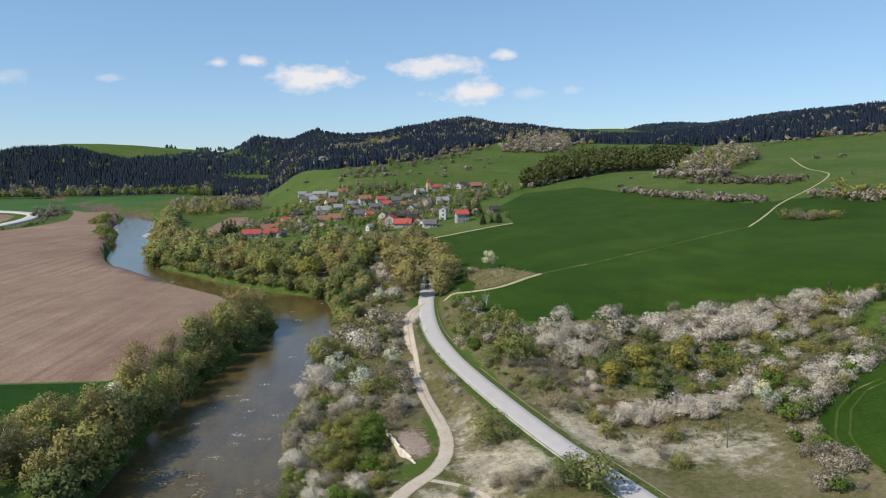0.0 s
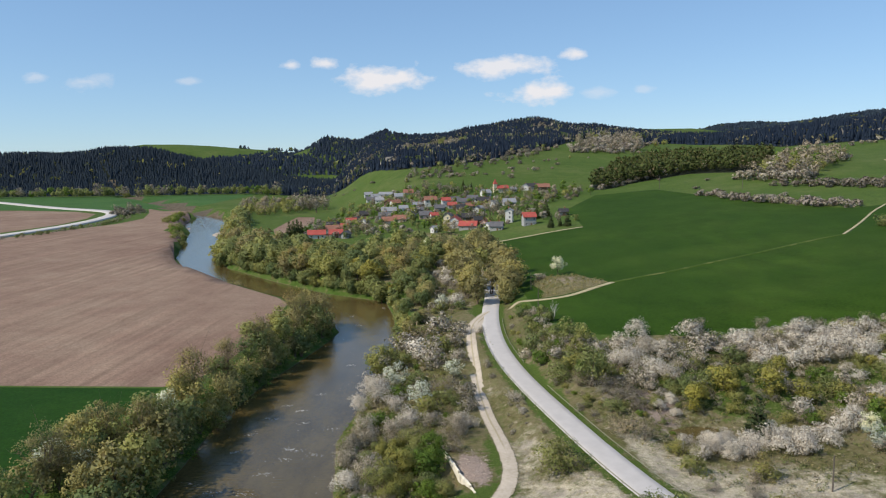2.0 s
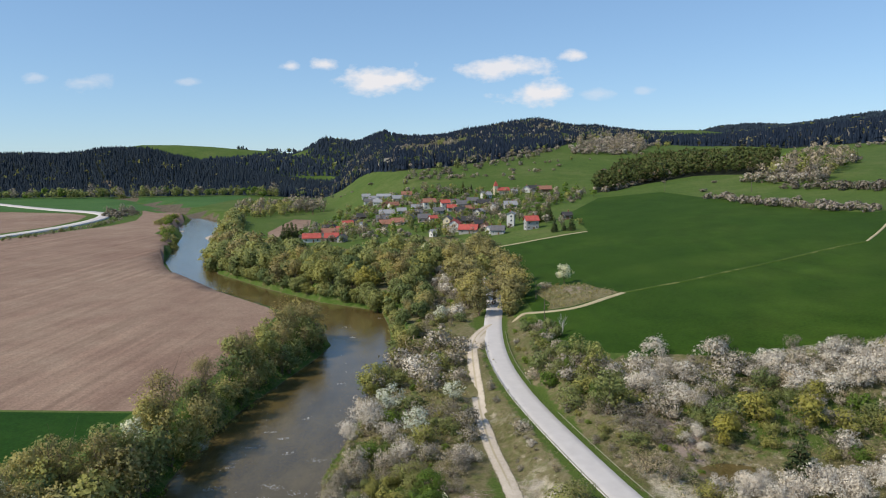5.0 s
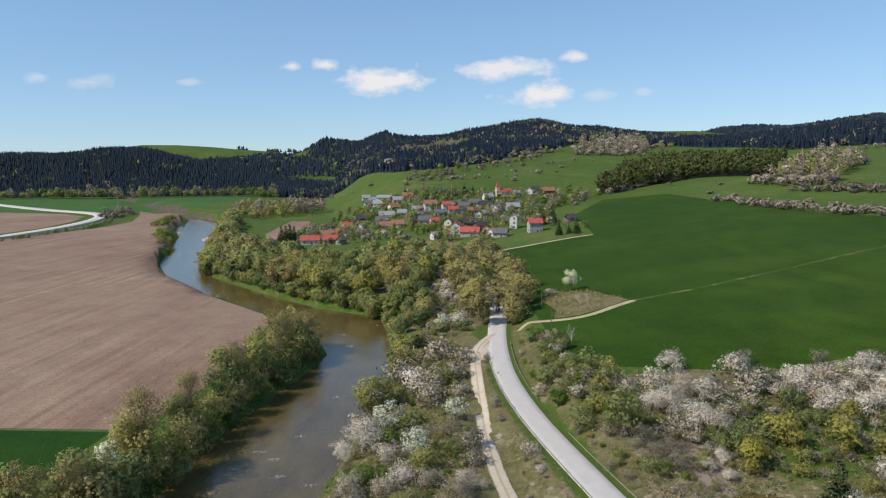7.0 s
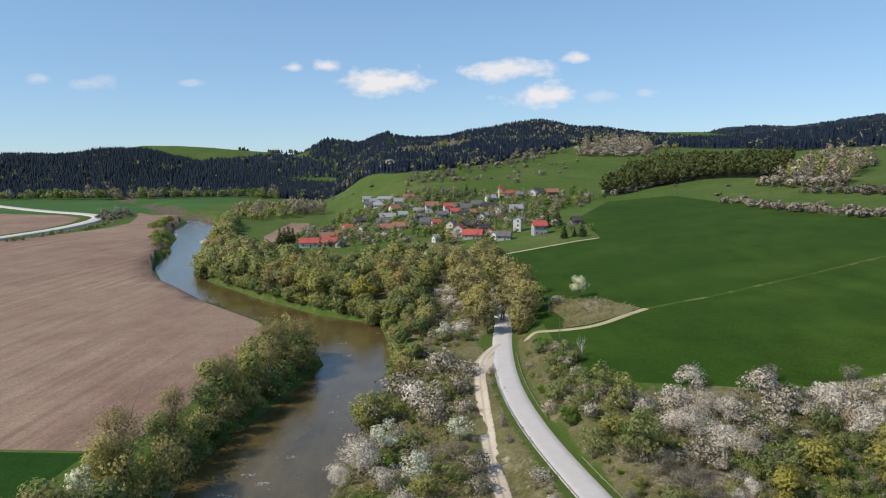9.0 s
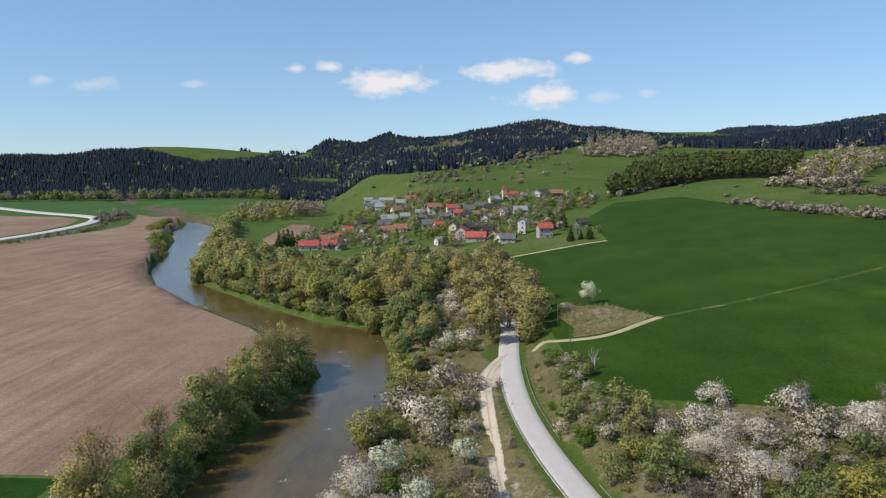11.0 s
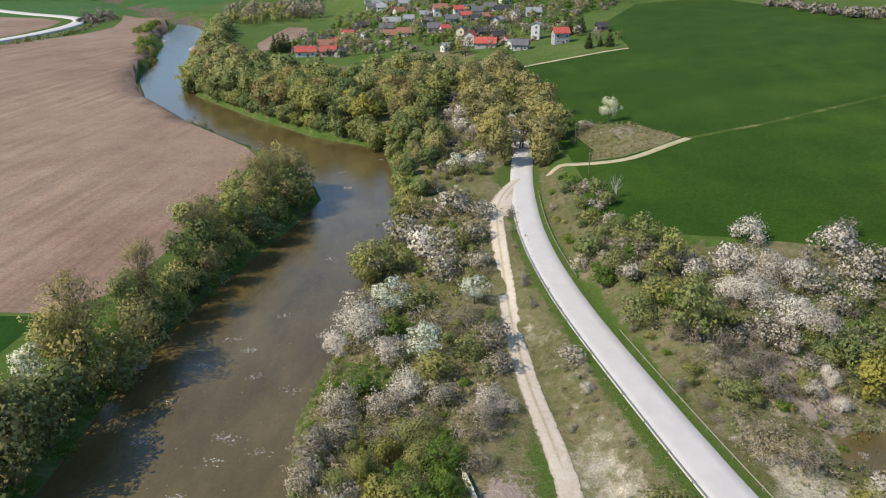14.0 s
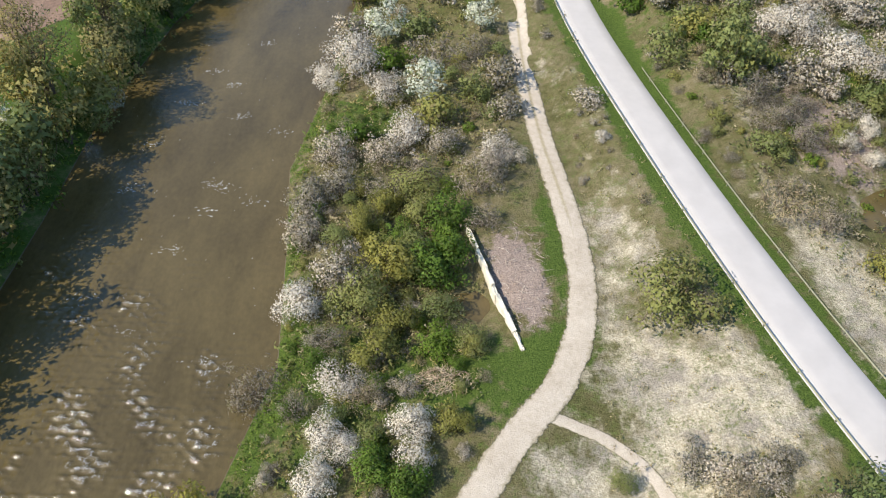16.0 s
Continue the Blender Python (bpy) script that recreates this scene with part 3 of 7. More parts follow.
PLOUGHED_FAR = ((-296, 480), (-284, 560), (-292, 622), (-310, 676), (-345, 712), (-420, 745), (-640, 760), (-640, 470))
WHEAT = ((27, 196), (24, 176), (31, 166), (43, 160), (57, 152.5), (74, 155), (93, 153), (110, 146), (150, 143), (420, 140), (420, 300), (260, 292), (190, 297), (171, 297), (163, 316), (157, 363), (153, 412), (147, 474), (110, 486), (78, 420), (71, 341), (29, 332), (27, 260))
WHEAT_EAST = ((65, 98), (70, 104), (78, 110), (91, 117), (130, 126), (220, 122), (220, 30), (72, 30), (62, 78))
VALLEY = ((-640, 770), (-420, 752), (-345, 720), (-285, 742), (-245, 735), (-250, 1045), (-380, 1045), (-640, 1060))
MOUND = ((30.6, 205.6), (32.4, 212.3), (30.7, 225.2), (32.7, 232), (36.4, 233.3), (40, 229.5), (44.5, 226.2), (47.7, 218.5), (50.8, 212), (48.4, 210.5), (43.1, 207), (36.6, 205))
DIRT_PATCH = ((-108, 548), (-109, 600), (-94, 592), (-86, 538), (-89, 470), (-96, 452), (-106, 492))
TERRACE = ((-9, 196), (10, 210), (24, 205), (24, 176), (36, 160), (100, 148), (91, 117), (65, 98), (72, 30), (30, 30), (30, 60), (-22, 60), (-19, 100), (-15, 150))
WOODS = ((-22, 266), (-12, 240), (-8, 205), (22, 205), (24, 330), (12, 392), (-8, 412), (-36, 384), (-64, 400), (-100, 440), (-128, 520), (-185, 665), (-158, 574), (-131, 462), (-113, 388), (-100, 351), (-68, 310), (-40, 280))
FOREST_WEST = ((-920, 1080), (-630, 1066), (-380, 1066), (-262, 1078), (-199, 1004), (-150, 1430), (-920, 1440))
FOREST_NORTH = ((-199, 1000), (-135, 940), (-82, 862), (-36, 728), (-2, 716), (20, 730), (55, 762), (89, 808), (128, 868), (163, 915), (215, 1000), (290, 1060), (345, 1100), (420, 1160), (480, 1440), (-150, 1440))
FOREST_EAST = ((270, 920), (320, 960), (362, 880), (385, 792), (418, 776), (455, 736), (640, 650), (900, 560), (1100, 700), (1000, 1080), (560, 1150), (420, 1130), (345, 1080))
PINE_WOOD = ((114, 524), (130, 520), (148, 540), (176, 552), (199, 560), (211, 540), (219, 514), (232, 508), (262, 560), (300, 632), (290, 668), (258, 716), (228, 738), (168, 655), (136, 590))



def oval(x, y, a, b, turn):
    return tuple((x + a * math.cos(t) * math.cos(turn) - b * math.sin(t) * math.sin(turn), y + a * math.cos(t) * math.sin(turn) + b * math.sin(t) * math.cos(turn)) for t in np.linspace(0, 2 * math.pi, 14, endpoint=False).tolist())


CLEARINGS = (((-50, 985), (-19, 1075), (20, 1150), (60, 1150), (52, 1010), (18, 915), (-8, 874), (-42, 880)), oval(-88, 962, 36, 13, -0.9), oval(62, 1215, 20, 26, 0.0), oval(186, 1190, 20, 40, 0.2), oval(225, 1110, 24, 30, 0.2), oval(-128, 1240, 26, 26, 0.2))
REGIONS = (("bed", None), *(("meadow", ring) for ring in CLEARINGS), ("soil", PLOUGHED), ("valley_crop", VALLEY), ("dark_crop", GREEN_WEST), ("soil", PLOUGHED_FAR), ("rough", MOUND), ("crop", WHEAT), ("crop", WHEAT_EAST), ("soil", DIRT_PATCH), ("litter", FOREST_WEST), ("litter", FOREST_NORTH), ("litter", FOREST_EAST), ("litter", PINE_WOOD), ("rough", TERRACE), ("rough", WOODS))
GROUND_SLOTS = ("dark_crop", "bed", "soil", "valley_crop", "crop", "straw", "litter", "rough", "meadow", "shore")


def build_ground():
    from mathutils.geometry import delaunay_2d_cdt

    def lattice(x0, x1, y0, y1, step, hole=None):
        xs, ys = np.meshgrid(np.arange(x0, x1 + 1e-6, step), np.arange(y0, y1 + 1e-6, step))
        rng = np.random.default_rng(5)
        xs, ys = xs.ravel() + rng.uniform(-0.2, 0.2, xs.size) * step, ys.ravel() + rng.uniform(-0.2, 0.2, ys.size) * step
        if hole:
            keep = ~((xs > hole[0]) & (xs < hole[1]) & (ys > hole[2]) & (ys < hole[3]))
            xs, ys = xs[keep], ys[keep]
        return list(zip(xs.tolist(), ys.tolist()))

    pts = lattice(-72, 120, 60, 290, 2.2)
    pts += lattice(-330, 330, -100, 700, 8, (-73, 121, 59, 291))
    pts += lattice(-1300, 1500, -500, 1640, 30, (-335, 335, -105, 705))
    pts += lattice(-3600, 3600, 1660, 4900, 90) + lattice(-3600, -1330, -500, 1640, 130) + lattice(1530, 3600, -500, 1640, 130)
    edges = []

    def constrain(line, step, closed=True):
        line = finer(line, step, closed)
        first = len(pts)
        pts.extend(line)
        n = len(line)
        edges.extend((first + k, first + (k + 1) % n) for k in range(n if closed else n - 1))

    for name, ring in REGIONS:
        if ring and ring not in (TERRACE, WOODS):
            far = max(p[1] for p in ring) > 650
            constrain(ring, 40 if far else 5)
    constrain([p for p in RIVER_R if -60 < p[1] < 700], 3, False)
    constrain([p for p in RIVER_L if -60 < p[1] < 700], 3, False)
    for line, off, lo, hi in ((ROAD, 3.2, -36, 375), (TRACK, 1.9, 84, 196)):
        for sign in (-1, 1):
            constrain([p for p in shifted(finer(rounded(line), 2.5), sign * off) if lo < p[1] < hi], 2.5, False)
    verts, _, faces, *_ = delaunay_2d_cdt([Vector(p) for p in pts], edges, [], 0, 1e-3)
    v = np.array([(p.x, p.y) for p in verts])
    f = np.array(faces, np.int32)
    z = height(v[:, 0], v[:, 1])
    c = v[f].mean(1)
    kind = np.full(len(f), GROUND_SLOTS.index("meadow"))
    for name, ring in reversed(REGIONS):
        if ring:
            kind[inside(c[:, 0], c[:, 1], ring)] = GROUND_SLOTS.index(name)
    dr, sr, _ = to_line(c[:, 0], c[:, 1], RIVER_R)
    dl, sl, _ = to_line(c[:, 0], c[:, 1], RIVER_L)
    wet = (sr < 0) & (sl > 0)
    kind[(np.where(c[:, 1] < 205, dl < 4.0, np.minimum(dr, dl) < 5.0)) & ~wet & (kind != GROUND_SLOTS.index("soil"))] = GROUND_SLOTS.index("shore")
    kind[wet] = GROUND_SLOTS.index("bed")
    dd, _, _ = to_line(c[:, 0], c[:, 1], ROAD)
    kind[(dd < 5.5) & (c[:, 1] < 330)] = GROUND_SLOTS.index("rough")
    me = mesh_of("ground", np.c_[v, z], f, [M[n] for n in GROUND_SLOTS], kind, True)
    dry = np.zeros(len(v))
    for x, y, wide, long, amount in ((15, 118, 4, 8, 0.7), (15.5, 104, 5, 8, 0.65), (19, 97, 5, 8, 0.6), (12, 93, 6, 4, 0.4), (7.8, 97.2, 3.5, 3.2, 0.6), (9, 92, 4, 4, 0.5), (23, 101, 4, 5, 0.6), (33, 106, 3.5, 8, 0.75), (40, 101, 9, 6, 0.85), (52, 97, 9, 10, 0.72), (34.5, 110, 3, 8, 0.6), (31, 117, 2, 8, 0.6), (30, 135, 2.5, 6, 0.5), (14, 140, 3, 20, 0.42), (40, 222, 10, 14, 0.34), (4, 230, 6, 40, 0.4), (38, 130, 10, 14, 0.3), (50, 122, 14, 8, 0.28), (-3, 160, 5, 40, 0.22)):
        dry = dry + hill(v[:, 0], v[:, 1], x, y, wide, long, 0.25, amount)
    me.attributes.new("dryness", "FLOAT", "POINT").data.foreach_set("value", dry.astype(np.float32))
    brush = hill(v[:, 0], v[:, 1], 6.1, 114.5, 2.5, 7.0, 0.22, 1.05) + 0.55 * hill(v[:, 0], v[:, 1], 38, 127, 5, 7, 0.0, 1.0) + hill(v[:, 0], v[:, 1], 0.2, 104.2, 2.2, 1.4, 0.4, 0.9) + hill(v[:, 0], v[:, 1], 41, 220, 8, 9, 0.3, 0.5) + hill(v[:, 0], v[:, 1], 26, 168, 3, 12, 0.2, 0.5) + hill(v[:, 0], v[:, 1], 32, 144, 6, 18, 0.4, 0.5) + hill(v[:, 0], v[:, 1], 3, 250, 5, 50, 0.0, 0.42)
    me.attributes.new("brushwood", "FLOAT", "POINT").data.foreach_set("value", brush.astype(np.float32))
    lush_shade = 0.75 * ease((4.6 - to_line(v[:, 0], v[:, 1], ROAD)[0]) / 2.0)
    lush_shade = lush_shade + 0.3 * ease((3.4 - to_line(v[:, 0], v[:, 1], TRACK)[0]) / 2.0) * (v[:, 1] < 135)
    lush_shade = lush_shade + 0.5 * ease((4.5 - to_line(v[:, 0], v[:, 1], RIVER_R)[0]) / 4.0)
    # Lush spots; those in the gully also darken the ground as painted shade.
    for x, y, wide, long, amount in ((-9, 140, 5, 6, 0.8), (2, 104, 5, 3.5, 0.8), (-9, 100, 6, 12, 0.55), (-5, 118, 8, 16, 0.35), (60, 134, 10, 4, 0.8), (82, 134, 8, 3, 0.7), (14, 205, 5, 8, 0.9), (9.2, 118, 1.3, 7, 0.7), (8.2, 106.5, 3.0, 2.0, 0.9), (24, 180, 3, 8, 0.4), (62, 148, 12, 4, 0.5), (45, 140, 14, 10, 0.62), (72, 130, 20, 8, 0.6), (29, 150, 6, 14, 0.5), (54, 126, 10, 6, 0.5), (20.5, 140, 3, 30, 0.35)):
        lush_shade = lush_shade + hill(v[:, 0], v[:, 1], x, y, wide, long, 0.0, amount)
    me.attributes.new("lush_and_shade", "FLOAT", "POINT").data.foreach_set("value", lush_shade.astype(np.float32))
    structure("ground", me, "rolling valley floor of fields, rough grass and meadows", "ground")


build_ground()


def ribbon(name, line, half, lift, material, label, category, thick=0.12, crown=0.04, across=4, z_of=None):
    """A road or lane along a polyline, a slab with a slight crown that lies on the ground."""
    line = finer(rounded(tuple_line(line)), 2.5)
    p = np.array(line)
    d = np.gradient(p, axis=0)
    d /= np.linalg.norm(d, axis=1)[:, None]
    side = np.stack([d[:, 1], -d[:, 0]], 1)
    rng = np.random.default_rng(len(line))
    rows = []
    for k in range(across + 1):
        u = 2 * k / across - 1
        wave = rng.normal(0, 0.012 * half, len(p)) if k in (0, across) else 0
        xy = p + side * (u * half + wave * 1.0)[:, None] if k in (0, across) else p + side * (u * half)
        base = z_of(p) if z_of else height(xy[:, 0], xy[:, 1])
        rows.append(np.c_[xy, base + lift + crown * (1 - u * u)])
    for u in (1.06, -1.06):
        xy = p + side * (u * half)
        base = z_of(p) if z_of else height(xy[:, 0], xy[:, 1])
        rows.append(np.c_[xy, base + lift - thick])
    v = np.concatenate(rows)
    us = np.repeat([abs(2 * k / across - 1) for k in range(across + 1)] + [1.06, 1.06], len(p))
    n, f = len(p), []
    for a, b in [*((k, k + 1) for k in range(across)), (across, across + 1), (across + 2, 0)]:
        i = np.arange(n - 1)
        f.append(np.stack([a * n + i, b * n + i, b * n + i + 1, a * n + i + 1], 1))
    me = mesh_of(name, v, np.concatenate(f), [material], None, True)
    me.attributes.new("rim", "FLOAT", "POINT").data.foreach_set("value", us.astype(np.float32))
    middle = np.clip(1.2 - us * 4.2, 0, 1) * ease((v[:, 1] - 112) / 14)
    me.attributes.new("middle", "FLOAT", "POINT").data.foreach_set("value", middle.astype(np.float32))
    return structure(name, me, label, category)


def road_z(p):
    _, _, y = to_line(p[:, 0], p[:, 1], ROAD)
    return table(y, ROAD_Z)


ribbon("road", ROAD, 2.2, 0.08, M["asphalt"], "pale worn asphalt country road with no markings", "road", z_of=road_z)
ribbon("dirt_track", TRACK, 1.36, 0.06, M["gravel"], "sandy gravel track with two wheel ruts", "track", crown=0.06, across=12)
ribbon("track_mouth", ((9.6, 183.5), (10.4, 188), (12.0, 192.5), (13.6, 196.4), (14.9, 199.4)), 2.6, 0.065, M["gravel"], "wide gravel mouth where the track meets the road", "track", crown=0.03, across=8)
BRANCH = ((6.2, 100.9), (8.8, 99.7), (10.8, 98.8), (12.5, 97.4), (13.8, 95.8), (14.8, 93.8), (15.4, 91), (15.8, 86))
ribbon("track_branch", BRANCH, 0.55, 0.03, M["gravel"], "narrow sandy side track worn into dry grass", "track", crown=0.03, across=8)
FIELD_LANE = ((21.5, 203.5), (24.6, 205.9), (28.2, 204.4), (32.7, 203.1), (36.7, 202.8), (41.2, 204.3), (45.6, 207), (51.6, 210.6))
ribbon("field_lane", FIELD_LANE, 0.9, 0.05, M["lane"], "pale earth lane beside a mound in the field", "track", crown=0.03, across=2)
LANE_FAR = ((132, 236), (148, 254), (178, 292), (214, 324), (249, 361), (262, 386), (267, 409), (290, 455), (320, 511))
ribbon("field_lane_far", LANE_FAR, 0.42, 0.07, M["lane"], "twin pale ruts climbing a green hillside", "track", crown=0.03, across=2)
WHEAT_RUT = ((51.6, 210.6), (60.8, 212), (70.4, 213.9), (81, 217.9), (93.6, 221.7), (108.8, 227.4), (118, 231), (132, 236))
ribbon("wheat_rut", WHEAT_RUT, 0.75, 0.05, M["rut"], "faint overgrown ruts through young wheat", "track", crown=0.02, across=2)
for side in (-0.9, 0.9):
    ribbon("tramline", shifted(finer(((82.9, 107), (78.1, 105.9), (71.4, 100.6), (65.8, 93.1), (62.7, 86.1), (61.7, 81.2)), 2.0), side), 0.22, 0.05, M["rut"], "wheel track pressed into young wheat", "track", crown=0.01, across=2)
VILLAGE_LANE = ((18, 330), (29, 332), (50, 335), (70, 337.5))
ribbon("village_lane", VILLAGE_LANE, 1.0, 0.06, M["lane"], "pale lane along the edge of the wheat", "track", crown=0.02, across=2)
FAR_ROAD = ((-300, 380), (-281, 440), (-272, 500), (-268, 559), (-276, 625), (-290, 668), (-306, 698), (-334, 726), (-380, 760), (-440, 815), (-510, 885), (-590, 960), (-690, 1040))
ribbon("valley_road", FAR_ROAD, 5.0, 0.9, M["asphalt"], "wide pale main road on a low bank, bending through the valley", "road", thick=1.2)


# rapids: place, half width across and along the current, turn, strength
RAPIDS = ((-31.5, 113.4, 3.6, 1.6, 0.1, 1.0), (-26.3, 108.2, 1.1, 2.4, 0.35, 1.0), (-25.0, 104.0, 1.0, 2.4, 0.28, 0.95), (-20.4, 107.4, 0.8, 1.6, 0.2, 0.8), (-19.2, 101.6, 0.95, 4.2, 0.22, 1.15), (-28.6, 99.8, 1.4, 4.6, 0.34, 1.0), (-31.2, 97.6, 1.1, 3.4, 0.34, 1.05), (-24.2, 98.4, 2.4, 3.6, 0.3, 0.6), (-30.2, 107.0, 1.6, 2.6, 0.3, 0.5), (-37.5, 117.6, 2.2, 1.2, 0.2, 0.75), (-33.2, 119.9, 1.0, 0.8, 0.0, 0.7), (-22.4, 94.5, 1.4, 3.0, 0.25, 0.9), (-34.6, 94.0, 2.0, 3.0, 0.3, 0.9), (-27, 92, 6, 2.5, 0.2, 0.7))


def waves(x, y):
    """Standing waves of the rapids: height, and white for froth and painted sun glints."""
    rng = np.random.default_rng(23)
    power = 0.05 + 0.30 * hill(x, y, -27, 99, 10, 15, 0.2, 1.0)
    for cx, cy, sx, sy, turn, amount in RAPIDS:
        power = power + hill(x, y, cx, cy, sx * 1.3, sy * 1.1, turn, amount)
    patch = np.zeros_like(x)
    for _ in range(9):
        a, k = rng.uniform(0, 6.28), rng.uniform(0.5, 1.6)
        patch = patch + np.sin(k * (math.cos(a) * x + math.sin(a) * y) + rng.uniform(0, 6.28))
    power = power * np.clip(0.75 + 0.22 * patch, 0.05, 1.5)
    up = np.zeros_like(x)
    for _ in range(11):
        a, k = rng.normal(-1.32, 0.75), 6.28 / rng.uniform(0.42, 1.1)
        up = up + np.sin(k * (math.cos(a) * x + math.sin(a) * y) + rng.uniform(0, 6.28) + 0.8 * patch / 3)
    up = up / 2.35
    crest = np.clip(up, -1.2, 2.2)
    return power * 0.05 * (crest + 0.35 * crest * np.abs(crest)), np.clip(power * (0.17 + 0.42 * np.clip(up, 0, 1.2)), 0, 0.62)


def build_water():
    def side_of(line, q):
        p = np.array(line)
        s = np.r_[0, np.cumsum(np.hypot(*np.diff(p, axis=0).T))]
        q = np.asarray(q) * s[-1]
        return np.c_[np.interp(q, s, p[:, 0]), np.interp(q, s, p[:, 1])]

    probe = np.linspace(0, 1, 2001)
    mid_y = (side_of(RIVER_L, probe)[:, 1] + side_of(RIVER_R, probe)[:, 1]) / 2
    q0, q1 = probe[int(np.argmax(mid_y > 89))], probe[int(np.argmax(mid_y > 128))]
    vs, fs, froth_glint, n = [], [], [], 0
    for q, columns, rough in ((np.linspace(0, q0, 8), 3, False), (np.linspace(q0, q1, 300), 120, True), (np.linspace(q1, 1, 130), 3, False)):
        a, b = side_of(RIVER_L, q), side_of(RIVER_R, q)
        out = (a - b) / np.linalg.norm(a - b, axis=1)[:, None]
        a, b = a + out * 1.2, b - out * 1.2
        u = np.linspace(0, 1, columns + 1)[None, :, None]
        p = (a[:, None] * (1 - u) + b[:, None] * u).reshape(-1, 2)
        up, white = np.zeros(len(p)), np.zeros(len(p))
        if rough:
            up, white = waves(p[:, 0], p[:, 1])
            calm = np.clip(np.minimum(np.arange(len(q)), len(q) - 1 - np.arange(len(q))) / 12, 0, 1)[:, None] * np.clip(np.minimum(u[0, :, 0], 1 - u[0, :, 0]) * 14, 0, 1)[None]
            up, white = up * calm.ravel(), white * calm.ravel()
        vs.append(np.c_[p, up])
        froth_glint.append(white)
        i, j = np.meshgrid(np.arange(len(q) - 1), np.arange(columns), indexing="ij")
        k = (i * (columns + 1) + j).ravel()
        fs.append(np.stack([k, k + 1, k + columns + 2, k + columns + 1], 1) + n)
        n += len(p)
    river = mesh_of("river", np.concatenate(vs), np.concatenate(fs), [M["water"]], None, True)
    river.attributes.new("foam", "FLOAT", "POINT").data.foreach_set("value", np.concatenate(froth_glint).astype(np.float32))
    structure("river", river, "muddy brown river with light ripples and low rapids", "water")
    # the pond in the gully
    t = np.linspace(0, 2 * math.pi, 33)[:-1]
    r = 1 + 0.16 * np.sin(3 * t + 1) + 0.1 * np.sin(5 * t)
    x, y = 42.5 + 5.2 * r * np.cos(t) * 1.15 + 1.4 * r * np.sin(t), 121 + 3.8 * r * np.sin(t)
    level = float(height(42.5, 121)) + 0.55
    top = np.c_[x, y, np.full(32, level)]
    v = np.concatenate([top, [(42.5, 121, level)]])
    f = np.stack([np.arange(32), (np.arange(32) + 1) % 32, np.full(32, 32)], 1)
    pool_z = float(height(2.3, 112.4)) + 0.75
    px, py = 2.3 + 2.2 * r * np.cos(t) - 0.5 * np.sin(t), 112.4 + 2.9 * r * np.sin(t)
    pv = np.concatenate([np.c_[px, py, np.full(32, pool_z)], [(2.3, 112.4, pool_z)]])
    pf = np.stack([np.arange(32), (np.arange(32) + 1) % 32, np.full(32, 32)], 1)
    structure("basin_pool", mesh_of("basin_pool", pv, pf, [M["water"]]), "murky pool at the foot of a broken concrete wall", "water")
    structure("pond", mesh_of("pond", v, f, [M["water"]]), "small murky pond among bushes", "water")


build_water()


# ---- plants ----
def blobs_of(seed, h, r, low, count, squash=1.0, spread=1.0):
    """Lumps that make up a crown between the heights low and h: rows of centre and radii."""
    rng = np.random.default_rng(seed)
    rows, mid, half = [], (h + low) / 2, (h - low) / 2
    lean = rng.normal(0, 0.16, 2) * r
    whole = count if r > 3.95 else count * 0.72
    for k in range(count):
        if k > whole:
            a, u, size = rng.uniform(0, 2 * math.pi), rng.uniform(-0.4, 1.0), r * rng.uniform(0.10, 0.24)
            ring = math.sqrt(max(0.0, 1.05 - u * u)) * rng.uniform(0.8, 1.12) * spread
            rows.append((ring * r * math.cos(a) + lean[0], ring * r * math.sin(a) + lean[1], mid + u * half * 1.0, size, size, size * rng.uniform(0.8, 1.3) * squash))
            continue
        a, u = rng.uniform(0, 2 * math.pi), rng.uniform(-0.85, 0.9)
        ring = math.sqrt(max(0.0, 1 - u * u)) * rng.uniform(0.25, 0.85) * spread
        size = r * rng.uniform(0.30, 0.52)
        rows.append((ring * r * math.cos(a), ring * r * math.sin(a), mid + u * half * 0.82, size, size, size * rng.uniform(0.7, 0.95) * squash))
    return np.array(rows)


